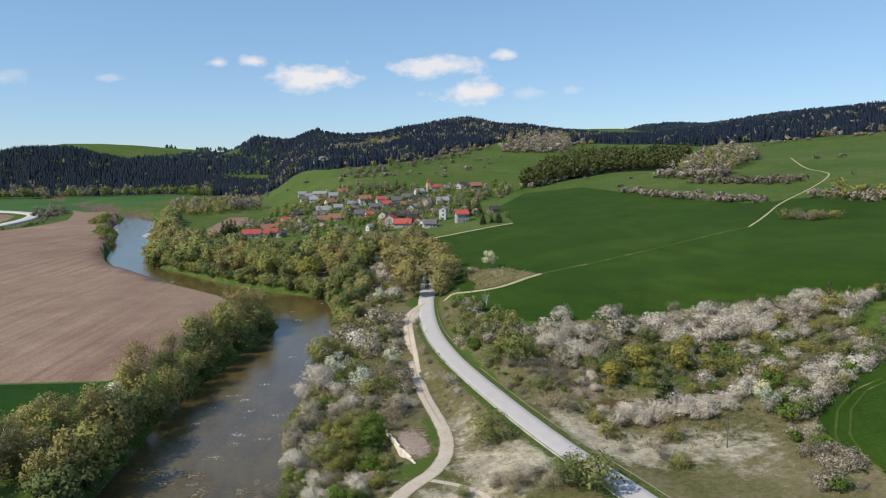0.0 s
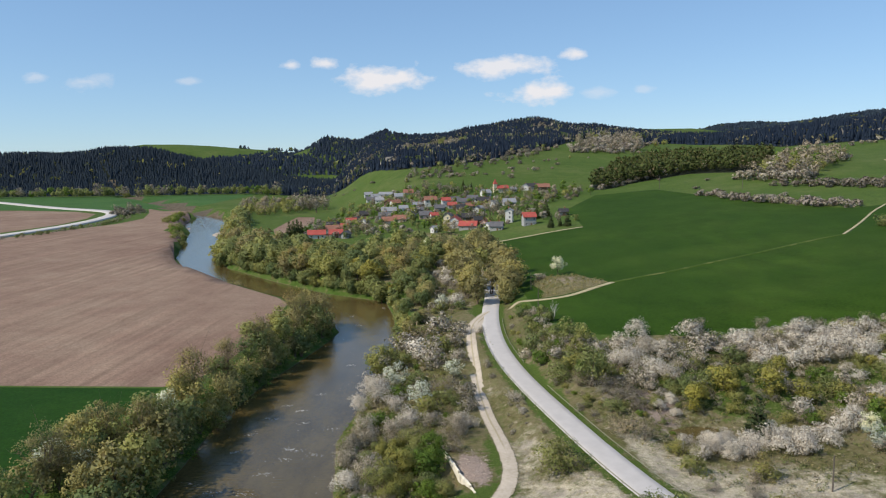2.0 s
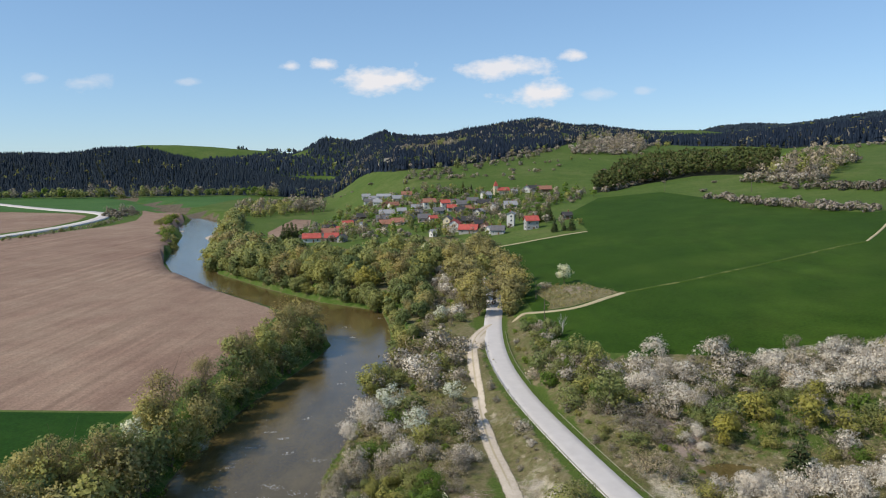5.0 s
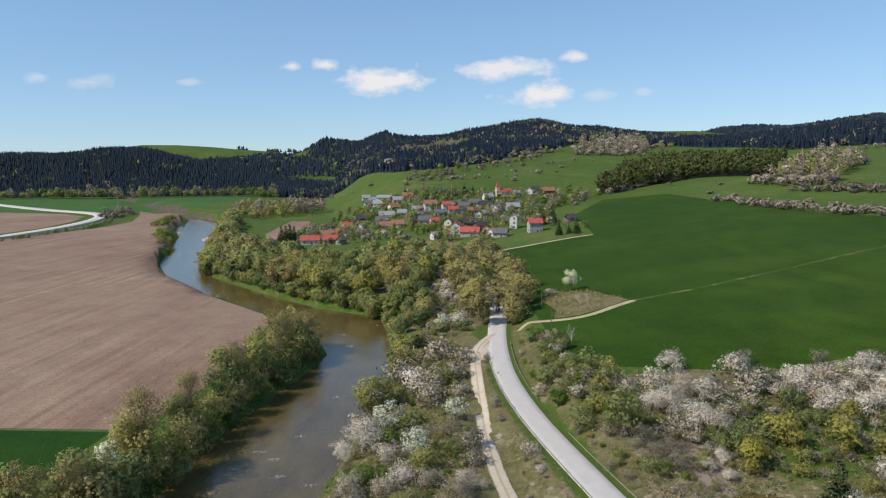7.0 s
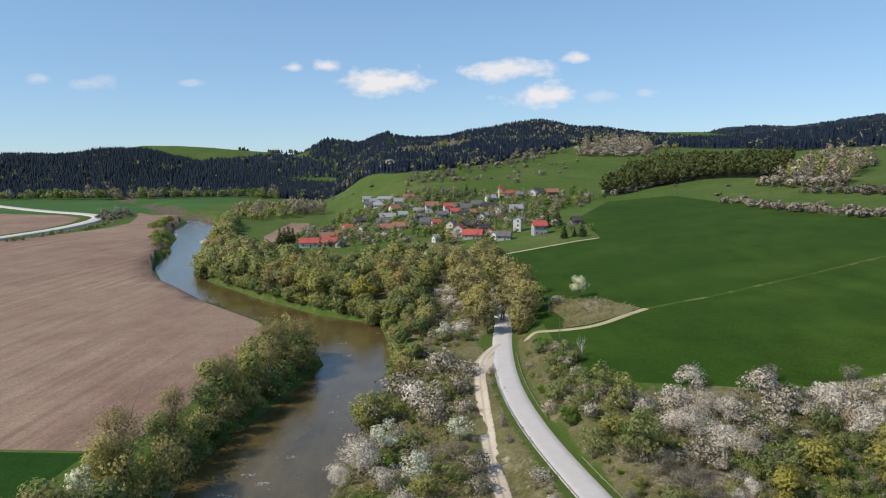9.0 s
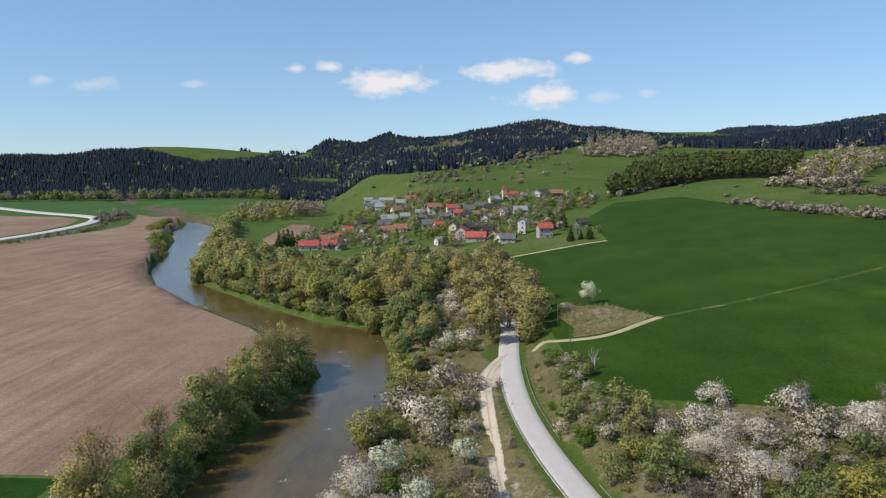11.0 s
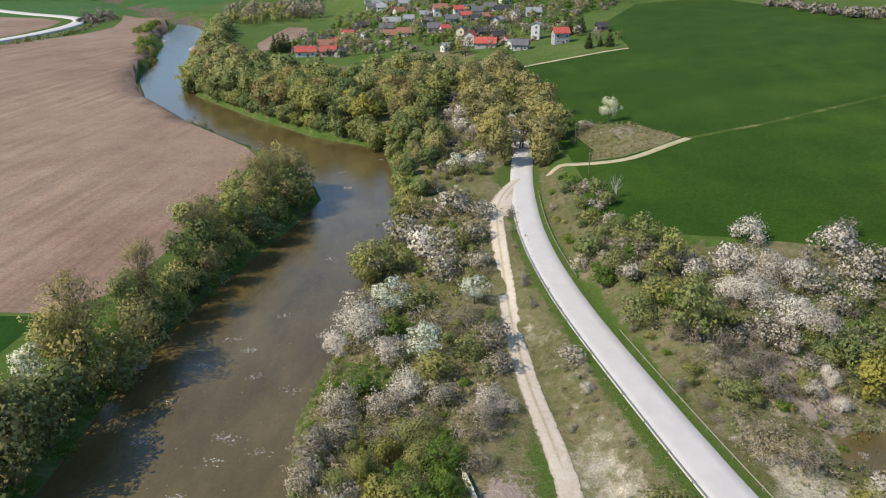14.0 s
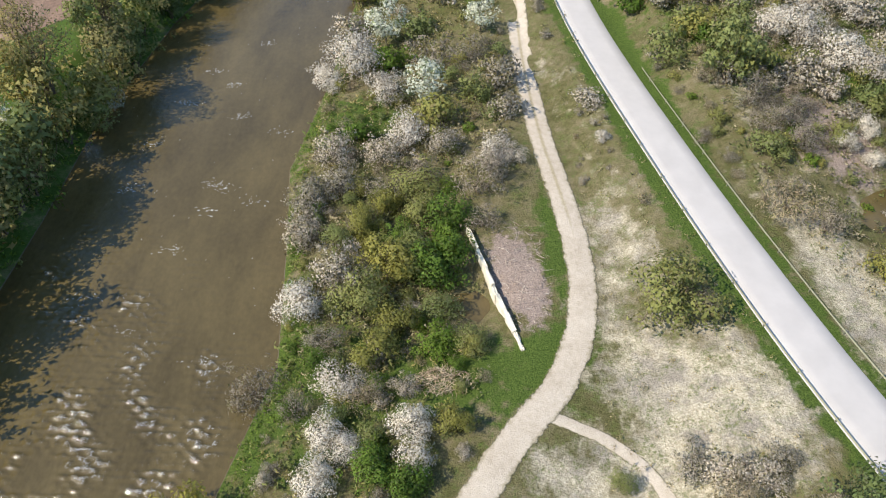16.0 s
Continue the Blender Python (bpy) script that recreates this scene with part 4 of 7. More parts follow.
def leaves(seed, blobs, count, size, ragged=0.38, shape=0.8, inner=0.25, up=0.15):
    """Small bent leaf sprays over and in the lumps: verts and triangles."""
    rng = np.random.default_rng(seed + 100)
    area = blobs[:, 3] * blobs[:, 5]
    pick = rng.choice(len(blobs), count, p=area / area.sum())
    d = rng.normal(size=(count, 3))
    d[:, 2] += up
    d /= np.linalg.norm(d, axis=1)[:, None]
    # twigs gather the leaves into sprays with gaps between
    sprays = len(blobs) * 9
    hub = rng.normal(size=(sprays, 3))
    hub /= np.linalg.norm(hub, axis=1)[:, None]
    reach = rng.uniform(0.8, 1.22, sprays)
    mine = rng.integers(0, 9, count) * len(blobs) + pick
    loose = rng.random(count) < (0.45 if count > 1000 or size < 0.5 else 0.9)
    d = np.where(loose[:, None], d, hub[mine] + d * 0.55)
    d /= np.linalg.norm(d, axis=1)[:, None]
    deep = np.where(rng.random(count) < inner, rng.uniform(0.35, 0.8, count), rng.uniform(0.82, 1.12, count))
    deep = deep * np.where(loose, 1.0, reach[mine])
    c = blobs[pick, :3] + d * blobs[pick, 3:] * deep[:, None]
    n = d + rng.normal(size=(count, 3)) * ragged
    n[:, 2] += 0.25
    n *= np.sign((n * d).sum(1))[:, None]
    n /= np.linalg.norm(n, axis=1)[:, None]
    t = np.cross(rng.normal(size=(count, 3)), n)
    t /= np.linalg.norm(t, axis=1)[:, None]
    b = np.cross(n, t)
    s = (size * rng.uniform(0.55, 1.45, count))[:, None]
    w = s * shape * rng.uniform(0.6, 1.2, count)[:, None]
    v = np.stack([c - t * s * 0.55 - b * w * 0.35, c + t * s * 0.55 - b * w * 0.35, c + b * w * 0.75], 1).reshape(-1, 3)
    q = np.arange(count * 3).reshape(-1, 3)
    soft = 0.55 * d + 0.25 * n
    core = c - blobs[:, :3].mean(0)
    soft = soft + 0.7 * core / (np.linalg.norm(core, axis=1)[:, None] + 1e-6)
    soft[:, 2] += 0.2
    return v, q, np.repeat(soft / np.linalg.norm(soft, axis=1)[:, None], 3, 0)


def tube(a, b, ra, rb, sides=5, bend=0.0, rng=None):
    """A tapered, slightly bent limb of three rings: verts and quads."""
    a, b = np.array(a, float), np.array(b, float)
    way = b - a
    way /= np.linalg.norm(way) + 1e-9
    e = np.cross(way, (0.31, 0.57, 0.76))
    e /= np.linalg.norm(e) + 1e-9
    g = np.cross(way, e)
    t = np.linspace(0, 2 * math.pi, sides, endpoint=False)
    off = (rng.normal(size=3) * bend if rng is not None else np.zeros(3))
    rings = []
    for u in (0.0, 0.5, 1.0):
        r = ra + (rb - ra) * u
        rings.append(a + (b - a) * u + off * (4 * u * (1 - u)) + r * (np.cos(t)[:, None] * e + np.sin(t)[:, None] * g))
    v = np.concatenate(rings)
    i = np.arange(sides)
    j = (i + 1) % sides
    f = np.concatenate([np.stack([k * sides + i, k * sides + j, (k + 1) * sides + j, (k + 1) * sides + i], 1) for k in (0, 1)])
    return v, f


def joined(pieces):
    vs, fs, n = [], [], 0
    for v, f in pieces:
        vs.append(v)
        fs.append(f + n)
        n += len(v)
    return np.concatenate(vs), np.concatenate(fs)


def trunk_mesh(seed, blobs, low, girth, limbs, material, stems=1, twigs=0):
    rng = np.random.default_rng(seed + 7)
    pieces, order = [], rng.permutation(len(blobs))
    forks = []
    for k in range(stems):
        a = 2 * math.pi * k / stems + rng.uniform(0, 1)
        foot = (0.25 * girth * stems * math.cos(a), 0.25 * girth * stems * math.sin(a), -0.3)
        fork = np.array((foot[0] * 4 + rng.uniform(-0.2, 0.2), foot[1] * 4, low * rng.uniform(0.85, 1.25) + 0.2))
        pieces.append(tube(foot, fork, girth, girth * 0.72, 6, girth * 0.4, rng))
        forks.append(fork)
    for k in order[:limbs]:
        fork = forks[k % stems]
        tip = blobs[k, :3]
        mid = fork + (tip - fork) * 0.55 + rng.normal(size=3) * 0.25
        pieces.append(tube(fork, mid, girth * 0.5, girth * 0.28, 4, 0.2, rng))
        pieces.append(tube(mid, tip, girth * 0.28, girth * 0.06, 3, 0.15, rng))
        for _ in range(twigs):
            end = tip + rng.normal(size=3) * blobs[k, 3] * 0.9 + (0, 0, blobs[k, 3] * 0.5)
            start = mid + (tip - mid) * rng.uniform(0.2, 0.9)
            pieces.append(tube(start, end, girth * 0.13, girth * 0.03, 3, 0.12, rng))
    v, f = joined(pieces)
    return mesh_of("trunk", v, f, [material], None, True)


KINDS, SPRAYS = {}, {}


def make_kind(kind, label, category, foliage_name, variants, h, r, low, lumps, count, size, girth, limbs=7, stems=1, twigs=0, wood="bark", group="", **leaf):
    """Meshes for some forms of one kind of plant; planted later any number of times."""
    squash = leaf.pop("squash", 1.0)
    forms = []
    for k in range(variants):
        seed = sum(map(ord, kind)) * 13 + k * 31
        blobs = blobs_of(seed, h * (1 + 0.08 * (k % 3 - 1)), r, low, lumps, squash)
        levels = []
        for share in (1.0, 0.36) if "__far" in kind and count > 1000 else (1.0, 0.31, 0.17) if count > 1000 else (1.0, 0.35) if count > 600 else (1.0,):
            v, q, soft = leaves(seed, blobs, int(count * share), size * share ** -0.46, **leaf)
            crown = mesh_of("crown", v, q, [M[foliage_name]], None, True, soft)
            trunk = trunk_mesh(seed, blobs, low, girth, limbs if share > 0.9 else min(limbs, 4 if share > 0.3 else 2), M[wood], stems if share > 0.9 else min(stems, 2), twigs if share > 0.9 else 0)
            levels.append((trunk, crown))
        forms.append(levels)
        SPRAYS.setdefault(kind, []).append((v, q, soft, M[foliage_name]))
    KINDS[kind] = (forms, label, category, group)


spots_rng = random.Random(41)


def plant(kind, x, y, scale=1.0, tall=1.0, form=None, label="", sink=0.08, z=None, fine=False):
    forms, text, category, group = KINDS[kind]
    levels = forms[spots_rng.randrange(len(forms)) if form is None else form]
    trunk, crown = levels[0 if "__far" in kind or fine else min(len(levels) - 1, 0 if y < 134 and -20 < x < 26 or kind in ("blackthorn_bush", "bare_bush") and y < 150 and -20 < x < 46 else 1 if y < 172 else 2)]
    name = kind.split("__")[0]
    ob = tagged(new(name), label or text, category, group)
    ground = float(height(x, y)) if z is None else z
    ob.matrix_basis = pose(x, y, ground - sink, 0, 0, spots_rng.uniform(0, 360)) @ Matrix.Diagonal((scale * spots_rng.uniform(0.86, 1.16), scale, scale * tall, 1))
    part("trunk" if category == "tree" else "stem", trunk, None, ob)
    part("crown", crown, None, ob)
    return ob


make_kind("willow_tree", "tall willow in yellow-green young leaf on a river bank", "tree", "willow", 4, 9.0, 3.9, 1.2, 26, 3800, 0.26, 0.26, 10, 2, 1, group="trees along the river", inner=0.3)
make_kind("alder_tree", "dark green alder with a dense rounded crown", "tree", "alder", 4, 8.0, 3.6, 0.8, 24, 3800, 0.25, 0.22, 8, 2, 1, group="trees along the river", inner=0.3)
make_kind("budding_tree", "nearly bare tree with brown twigs and first buds", "tree", "budding", 3, 9.0, 3.7, 1.8, 30, 3800, 0.25, 0.24, 16, 3, 6, group="trees along the river", ragged=0.9, shape=0.45, inner=0.35)
make_kind("ochre_tree", "riverside tree in thin ochre-green first leaf", "tree", "ochre", 3, 9.0, 3.8, 1.2, 28, 3800, 0.25, 0.25, 14, 2, 4, group="trees along the river", ragged=0.6, inner=0.3)
make_kind("willow_tree__far", "olive-leaved willow in a dense riverside wood", "tree", "willow", 4, 9.0, 4.2, 1.0, 26, 1150, 0.68, 0.26, 6, 1, 0, group="riverside wood")
make_kind("alder_tree__far", "dark green alder in a dense riverside wood", "tree", "alder", 4, 8.5, 4.0, 0.8, 26, 1150, 0.68, 0.24, 6, 1, 0, group="riverside wood")
make_kind("golden_tree__far", "golden-green tree in first leaf in a riverside wood", "tree", "golden", 2, 8.0, 3.6, 1.0, 24, 1300, 0.62, 0.22, 6, 1, 0, group="riverside wood")
make_kind("budding_tree__far", "brown budding tree in a dense wood", "tree", "budding", 3, 9.0, 4.0, 1.2, 26, 1400, 0.62, 0.24, 10, 2, 2, group="riverside wood", ragged=1.0, shape=0.45, inner=0.45)
make_kind("blackthorn_bush", "blackthorn bush covered in white blossom", "bush", "blossom", 5, 3.0, 2.1, 0.1, 28, 4200, 0.115, 0.06, 6, 4, 1, group="blossoming thicket", squash=0.85, inner=0.12)
make_kind("faded_bush", "thorn bush with thin pinkish grey blossom", "bush", "mauve", 4, 2.5, 1.9, 0.1, 24, 3000, 0.12, 0.05, 7, 4, 2, group="blossoming thicket", squash=0.8, ragged=0.8, inner=0.3)
make_kind("bare_bush", "bare grey-brown shrub with fine dense twigs", "bush", "dry", 4, 2.4, 1.9, 0.1, 20, 2000, 0.21, 0.05, 9, 4, 3, group="bushes of the gully", squash=0.85, ragged=1.1, shape=0.16, inner=0.45)
make_kind("green_bush", "bush in fresh green spring leaf", "bush", "fresh", 4, 2.6, 1.8, 0.1, 20, 3400, 0.14, 0.06, 5, 3, 0, group="green bushes", squash=0.9, inner=0.12)
make_kind("olive_bush", "rounded bush in small olive-green leaf", "bush", "hazel", 4, 2.8, 2.0, 0.1, 22, 3000, 0.14, 0.06, 6, 3, 1, group="green bushes", squash=0.9, inner=0.12)
make_kind("golden_bush", "bush in bright yellow-green young leaf", "bush", "golden", 3, 3.0, 1.9, 0.1, 18, 3700, 0.135, 0.06, 6, 3, 1, group="green bushes", squash=0.9, inner=0.35)
make_kind("pear_tree", "wild pear tree in full white blossom", "tree", "cherry", 3, 5.2, 2.1, 1.0, 20, 4200, 0.14, 0.13, 6, 1, 1, group="white-blossoming trees")
make_kind("blackthorn_bush__far", "white-blossoming thorn bush on a hillside", "bush", "thorn", 3, 3.4, 2.6, 0.1, 14, 130, 1.0, 0.08, 3, 2, 0, group="hillside bushes", squash=0.85)
make_kind("white_tree__far", "fruit tree in full white blossom", "tree", "mauve", 3, 5.0, 2.3, 0.9, 14, 180, 0.84, 0.14, 3, 1, 0, group="fruit trees of the village")
make_kind("green_tree__far", "leafy garden tree beside the houses", "tree", "fresh", 3, 6.0, 2.6, 1.0, 14, 180, 0.84, 0.16, 3, 1, 0, group="garden trees of the village")
make_kind("olive_tree__far", "half-leaved tree beside the houses", "tree", "willow", 3, 6.5, 2.7, 1.0, 14, 180, 0.84, 0.16, 3, 1, 0, group="garden trees of the village")
make_kind("ochre_tree__far", "tall roadside tree in ochre-green first leaf", "tree", "ochre", 3, 9.0, 4.0, 1.4, 28, 1700, 0.52, 0.26, 10, 2, 2, group="riverside wood", inner=0.2)
make_kind("poplar_tree__far", "slim dark columnar poplar in a row", "tree", "pine", 2, 6.5, 0.9, 0.2, 12, 160, 0.55, 0.1, 2, 1, 0, group="row of poplars", inner=0.1)
make_kind("pine_tree__far", "tall green pine in a wood on a slope", "tree", "pine", 3, 11.5, 2.6, 2.0, 12, 100, 1.35, 0.18, 2, 1, 0, group="pine wood", inner=0.1)
make_kind("brown_tree__far", "brown leafless tree at the edge of the village", "tree", "dry", 3, 8.0, 3.0, 1.2, 16, 260, 0.76, 0.18, 6, 2, 1, group="garden trees of the village", ragged=1.0, shape=0.45)


def spruce_arrays(rng, h, r, tiers=4, sides=6):
    """Jagged stacked cones: verts and triangles."""
    vs, fs, n = [], [], 0
    for k in range(tiers):
        z0 = h * (0.06 + 0.8 * k / tiers)
        z1 = min(h, z0 + h * (0.44 if k < tiers - 1 else 0.36))
        rad = r * (1 - 0.8 * k / tiers)
        a = np.linspace(0, 2 * math.pi, sides, endpoint=False) + rng.uniform(0, 1)
        jag = rad * np.where(np.arange(sides) % 2, 0.72, 1.08) * rng.uniform(0.85, 1.15, sides)
        ring = np.stack([jag * np.cos(a), jag * np.sin(a), z0 - jag * 0.18 + rng.uniform(-0.03, 0.03, sides) * h], 1)
        vs.append(np.concatenate([ring, [(0, 0, z1)]]))
        i = np.arange(sides)
        fs.append(np.stack([i, (i + 1) % sides, np.full(sides, sides)], 1) + n)
        n += sides + 1
    return np.concatenate(vs), np.concatenate(fs)


def make_spruce(kind, label, foliage_name, h, r, variants=3):
    forms = []
    for k in range(variants):
        rng = np.random.default_rng(900 + k)
        rows = []
        for level in range(12):
            u = level / 12
            for a in np.linspace(0, 6.283, max(2, int(7 * (1 - u))), endpoint=False) + rng.uniform(0, 6):
                ring = r * (1 - u) * 0.62
                rows.append((ring * math.cos(a), ring * math.sin(a), h * (0.1 + 0.86 * u), r * (0.16 + 0.3 * (1 - u)), r * (0.16 + 0.3 * (1 - u)), h * 0.06))
        v, q, soft = leaves(900 + k, np.array(rows), 800, 0.44, shape=0.5)
        tv, tf = tube((0, 0, -0.3), (0, 0, h * 0.5), 0.14, 0.05, 6)
        forms.append([(mesh_of("trunk", tv, tf, [M["bark"]]), mesh_of("crown", v, q, [M[foliage_name]], None, True, soft))])
    KINDS[kind] = (forms, label, "tree", "single conifers")


for kind, tone in (("tuft", "stalk"), ("green_tuft", "alder"), ("brown_tuft", "budding"), ("fresh_tuft", "fresh")):
    for k in range(4):
        lumps = blobs_of(700 + k, 0.55, 0.75, 0.0, 5)
        SPRAYS.setdefault(kind, []).append((*leaves(700 + k, lumps, 34, 0.22, ragged=0.9, shape=0.4), M[tone]))

make_spruce("spruce_tree", "slender dark spruce with dense branches", "pine", 5.6, 1.6)


def near(x, y, line, d):
    return float(to_line(np.array([x]), np.array([y]), line)[0][0]) < d


def scatter(ring, step, seed, jitter=0.42):
    """Places in a polygon, about step apart."""
    xs, ys = [p[0] for p in ring], [p[1] for p in ring]
    gx, gy = np.meshgrid(np.arange(min(xs), max(xs), step), np.arange(min(ys), max(ys), step * 0.87))
    gx = gx + (np.arange(gx.shape[0]) % 2)[:, None] * step / 2
    rng = np.random.default_rng(seed)
    gx, gy = gx.ravel() + rng.uniform(-jitter, jitter, gx.size) * step, gy.ravel() + rng.uniform(-jitter, jitter, gx.size) * step
    keep = inside(gx, gy, ring)
    return list(zip(gx[keep].tolist(), gy[keep].tolist()))


def choose(rng, table_of):
    total, at = sum(w for _, w in table_of), rng.random()
    for name, w in table_of:
        at -= w / total
        if at <= 0:
            return name
    return table_of[-1][0]


def fill(ring, step, seed, mixture, low, high, keep=None):
    rng = random.Random(seed)
    spots = scatter(ring, step, seed)
    levels = height([p[0] for p in spots], [p[1] for p in spots])
    for (x, y), z in zip(spots, levels):
        size, kind = rng.uniform(low, high), choose(rng, mixture)
        if keep and not keep(x, y):
            continue
        plant(kind, x, y, size, rng.uniform(0.88, 1.14), z=float(z))


def thicket(name, ring, step, seed, mixture, low, high, label, keep=None, category="hedge"):
    """Bushes too many and too far to tell apart, joined."""
    rng = random.Random(seed)
    spots = [p for p in scatter(ring, step, seed) if keep is None or keep(*p)]
    levels = height([p[0] for p in spots], [p[1] for p in spots])
    vs, fs, ms, ns, mats, n = [], [], [], [], [], 0
    for (x, y), z in zip(spots, levels):
        v, q, soft, m = rng.choice(SPRAYS[choose(rng, mixture)])
        if m not in mats:
            mats.append(m)
        s, a = rng.uniform(low, high), rng.uniform(0, 6.28)
        c, d = math.cos(a) * s, math.sin(a) * s
        vs.append(np.stack([x + c * v[:, 0] - d * v[:, 1], y + d * v[:, 0] + c * v[:, 1], z + s * rng.uniform(0.85, 1.15) * v[:, 2]], 1))
        ns.append(np.stack([(c * soft[:, 0] - d * soft[:, 1]) / s, (d * soft[:, 0] + c * soft[:, 1]) / s, soft[:, 2]], 1))
        fs.append(q + n)
        ms.append(np.full(len(q), mats.index(m)))
        n += len(v)
    me = mesh_of(name, np.concatenate(vs), np.concatenate(fs), mats, np.concatenate(ms), True, np.concatenate(ns))
    tagged(new(name, me), label, category, kind="stuff")


# the belt of trees on the west bank
WEST_BELT = ((-42, 98), (-52, 103), (-55, 112), (-56, 125), (-47.5, 129), (-46, 140), (-44.5, 150), (-43, 158), (-43, 170), (-43, 186), (-42, 207), (-40, 226), (-32, 224), (-27, 218), (-32.5, 193), (-36, 170), (-39, 154), (-40, 140), (-40.5, 124))
fill(WEST_BELT, 4.0, 3, (("willow_tree", 4.5), ("ochre_tree", 4.0), ("alder_tree", 2.4), ("budding_tree", 2.0), ("olive_bush", 2.0)), 0.5, 0.92)
for k, (x, y) in enumerate(((-56.9, 96.3), (-54.9, 98.8), (-52.9, 102.4), (-53.4, 92.1), (-52.2, 107.4))):
    plant(("ochre_tree", "willow_tree")[k % 2], x, y, 0.72)
for k, (x, y) in enumerate(((-43.2, 101), (-44, 106), (-43, 110.5), (-44, 115), (-43.5, 120), (-43, 125.5), (-43, 131))):
    plant(("alder_tree", "ochre_tree", "willow_tree")[k % 3], x, y, 1.12)
for x, y, s in ((-46.5, 133.6, 1.0), (-39.6, 144.9, 0.62), (-41.7, 152.2, 0.55), (-54, 109.8, 1.05), (-49.5, 108.3, 0.95), (-56, 114, 0.9)):
    plant("pear_tree", x, y, s)
for x, y, s in ((-44.4, 141.5, 1.2), (-43, 157, 0.95), (-41, 178, 0.9), (-37, 205, 1.05), (-33, 217, 0.8), (-50, 118, 1.0), (-53, 106, 1.0)):
    plant("budding_tree", x, y, s, fine=True)
thicket("bank_scrub", WEST_BELT, 2.1, 8, (("green_tuft", 4), ("fresh_tuft", 3), ("brown_tuft", 2)), 1.0, 2.4, "low green scrub under the trees of the bank")

# the riverside wood between river, road and village
WOOD = ((-23, 267), (-17, 257), (-8, 238), (-4, 262), (2, 290), (6, 325), (6, 335), (-2, 342), (-14, 346), (-34, 346), (-48, 354), (-64, 368), (-80, 388), (-100, 412), (-118, 470), (-140, 560), (-172, 640), (-156, 560), (-131, 459), (-114, 391), (-101, 354), (-70, 314.5), (-41, 282.5))
fill(WOOD, 5.7, 11, (("willow_tree__far", 5), ("alder_tree__far", 4), ("golden_tree__far", 1.0), ("budding_tree__far", 1.6)), 0.55, 1.1, lambda x, y: y < 330)
thicket("riverside_wood", WOOD, 5.8, 11, (("willow_tree__far", 5), ("alder_tree__far", 4), ("golden_tree__far", 1.0), ("budding_tree__far", 1.6)), 0.5, 1.2, "dense olive-green wood along the river before the village", lambda x, y: y >= 330, "wood")
fringe = random.Random(19)
edge_line = [p for p in finer(RIVER_R, 3.4) if 258 < p[1] < 520]
for x, y in shifted(edge_line, 2.4):
    plant(choose(fringe, (("alder_tree__far", 5), ("willow_tree__far", 4))), x + fringe.uniform(-0.8, 0.8), y + fringe.uniform(-0.8, 0.8), fringe.uniform(0.45, 0.78), label="low leafy tree at the water's edge of a wood")
# young trees between the wood and the road
fill(((-8.6, 184), (-8.4, 200), (-11, 236), (-15, 257), (-12, 262), (-3, 262), (0, 230), (-3, 196)), 3.8, 12, (("willow_tree__far", 4), ("alder_tree__far", 2.5), ("ochre_tree__far", 1.5), ("bare_bush", 1), ("green_bush", 1)), 0.42, 0.74)
fill(((-4, 200), (0, 262), (4, 325), (9, 318), (13, 270), (11, 216), (7, 203)), 3.2, 13, (("bare_bush", 5), ("faded_bush", 3), ("olive_bush", 1.4), ("blackthorn_bush", 0.5), ("green_bush", 0.6)), 0.45, 1.0)
for x, y, s in ((-1, 320, 1.5), (5, 316, 1.15), (3, 210, 0.9)):
    plant("pear_tree", x, y, s)
for x, y, s in ((7.5, 213, 1.35), (5, 247, 1.2), (6, 262, 1.3)):
    plant("blackthorn_bush", x, y, s)
# tall trees on both sides where the road enters the wood
for x, y, s in ((13.4, 213.5, 1.0), (11, 222, 1.15), (13, 232, 1.2), (12, 243, 1.25), (14, 254, 1.25), (9, 262, 1.2), (13, 274, 1.2), (8, 288, 1.2), (21.4, 211.5, 1.0), (22.4, 218, 1.15), (18.5, 226, 1.15), (25, 226, 1.25), (24, 236, 1.25), (26.5, 246, 1.2), (24, 256, 1.2), (25, 268, 1.2), (22, 282, 1.2), (23, 296, 1.15), (18, 310, 1.2), (21, 322, 1.1), (10, 303, 1.2), (12, 333, 1.1), (18, 265, 1.1), (19, 290, 1.1)):
    plant(("ochre_tree__far", "willow_tree__far", "ochre_tree__far", "budding_tree__far")[int(x * 2 + y) % 4], x, y, s * 0.88, label="tall half-leaved roadside tree with ochre buds")
# a willow that leans over the river from the east bank
for x, y, s in ((-12.0, 169.5, 0.8), (-10.2, 172.5, 0.7), (-13.2, 172.4, 0.62)):
    plant("willow_tree", x, y, s, label="bright green willow leaning over the water")
for x, y, s in ((-69, 273, 0.5), (-76, 281, 0.55), (-72, 277, 0.6), (-40, 246, 0.55)):
    plant("budding_tree" if s > 0.52 else "alder_tree", x, y, s, label="small half-bare tree on the field's edge above the river")

# bushes of the strip between the river and the track
STRIP = ((-11.2, 198), (-12.4, 175), (-12.6, 152), (-14.6, 142), (-14.9, 124), (-13.9, 108), (-14.5, 98), (-12.5, 88), (-4, 90), (-1, 98), (3, 104), (1, 112), (0, 123), (6.5, 128), (7, 150), (7, 172), (7.5, 190), (5, 200))
fill(STRIP, 2.7, 21, (("faded_bush", 2.0), ("bare_bush", 3.0), ("olive_bush", 3.0), ("green_bush", 2.0)), 0.24, 0.62, lambda x, y: math.hypot(x - 2.3, y - 112.4) > 3.6 and math.sin(x * 0.7 + y * 0.31) + math.sin(y * 0.53 - x * 0.4) > -0.9)
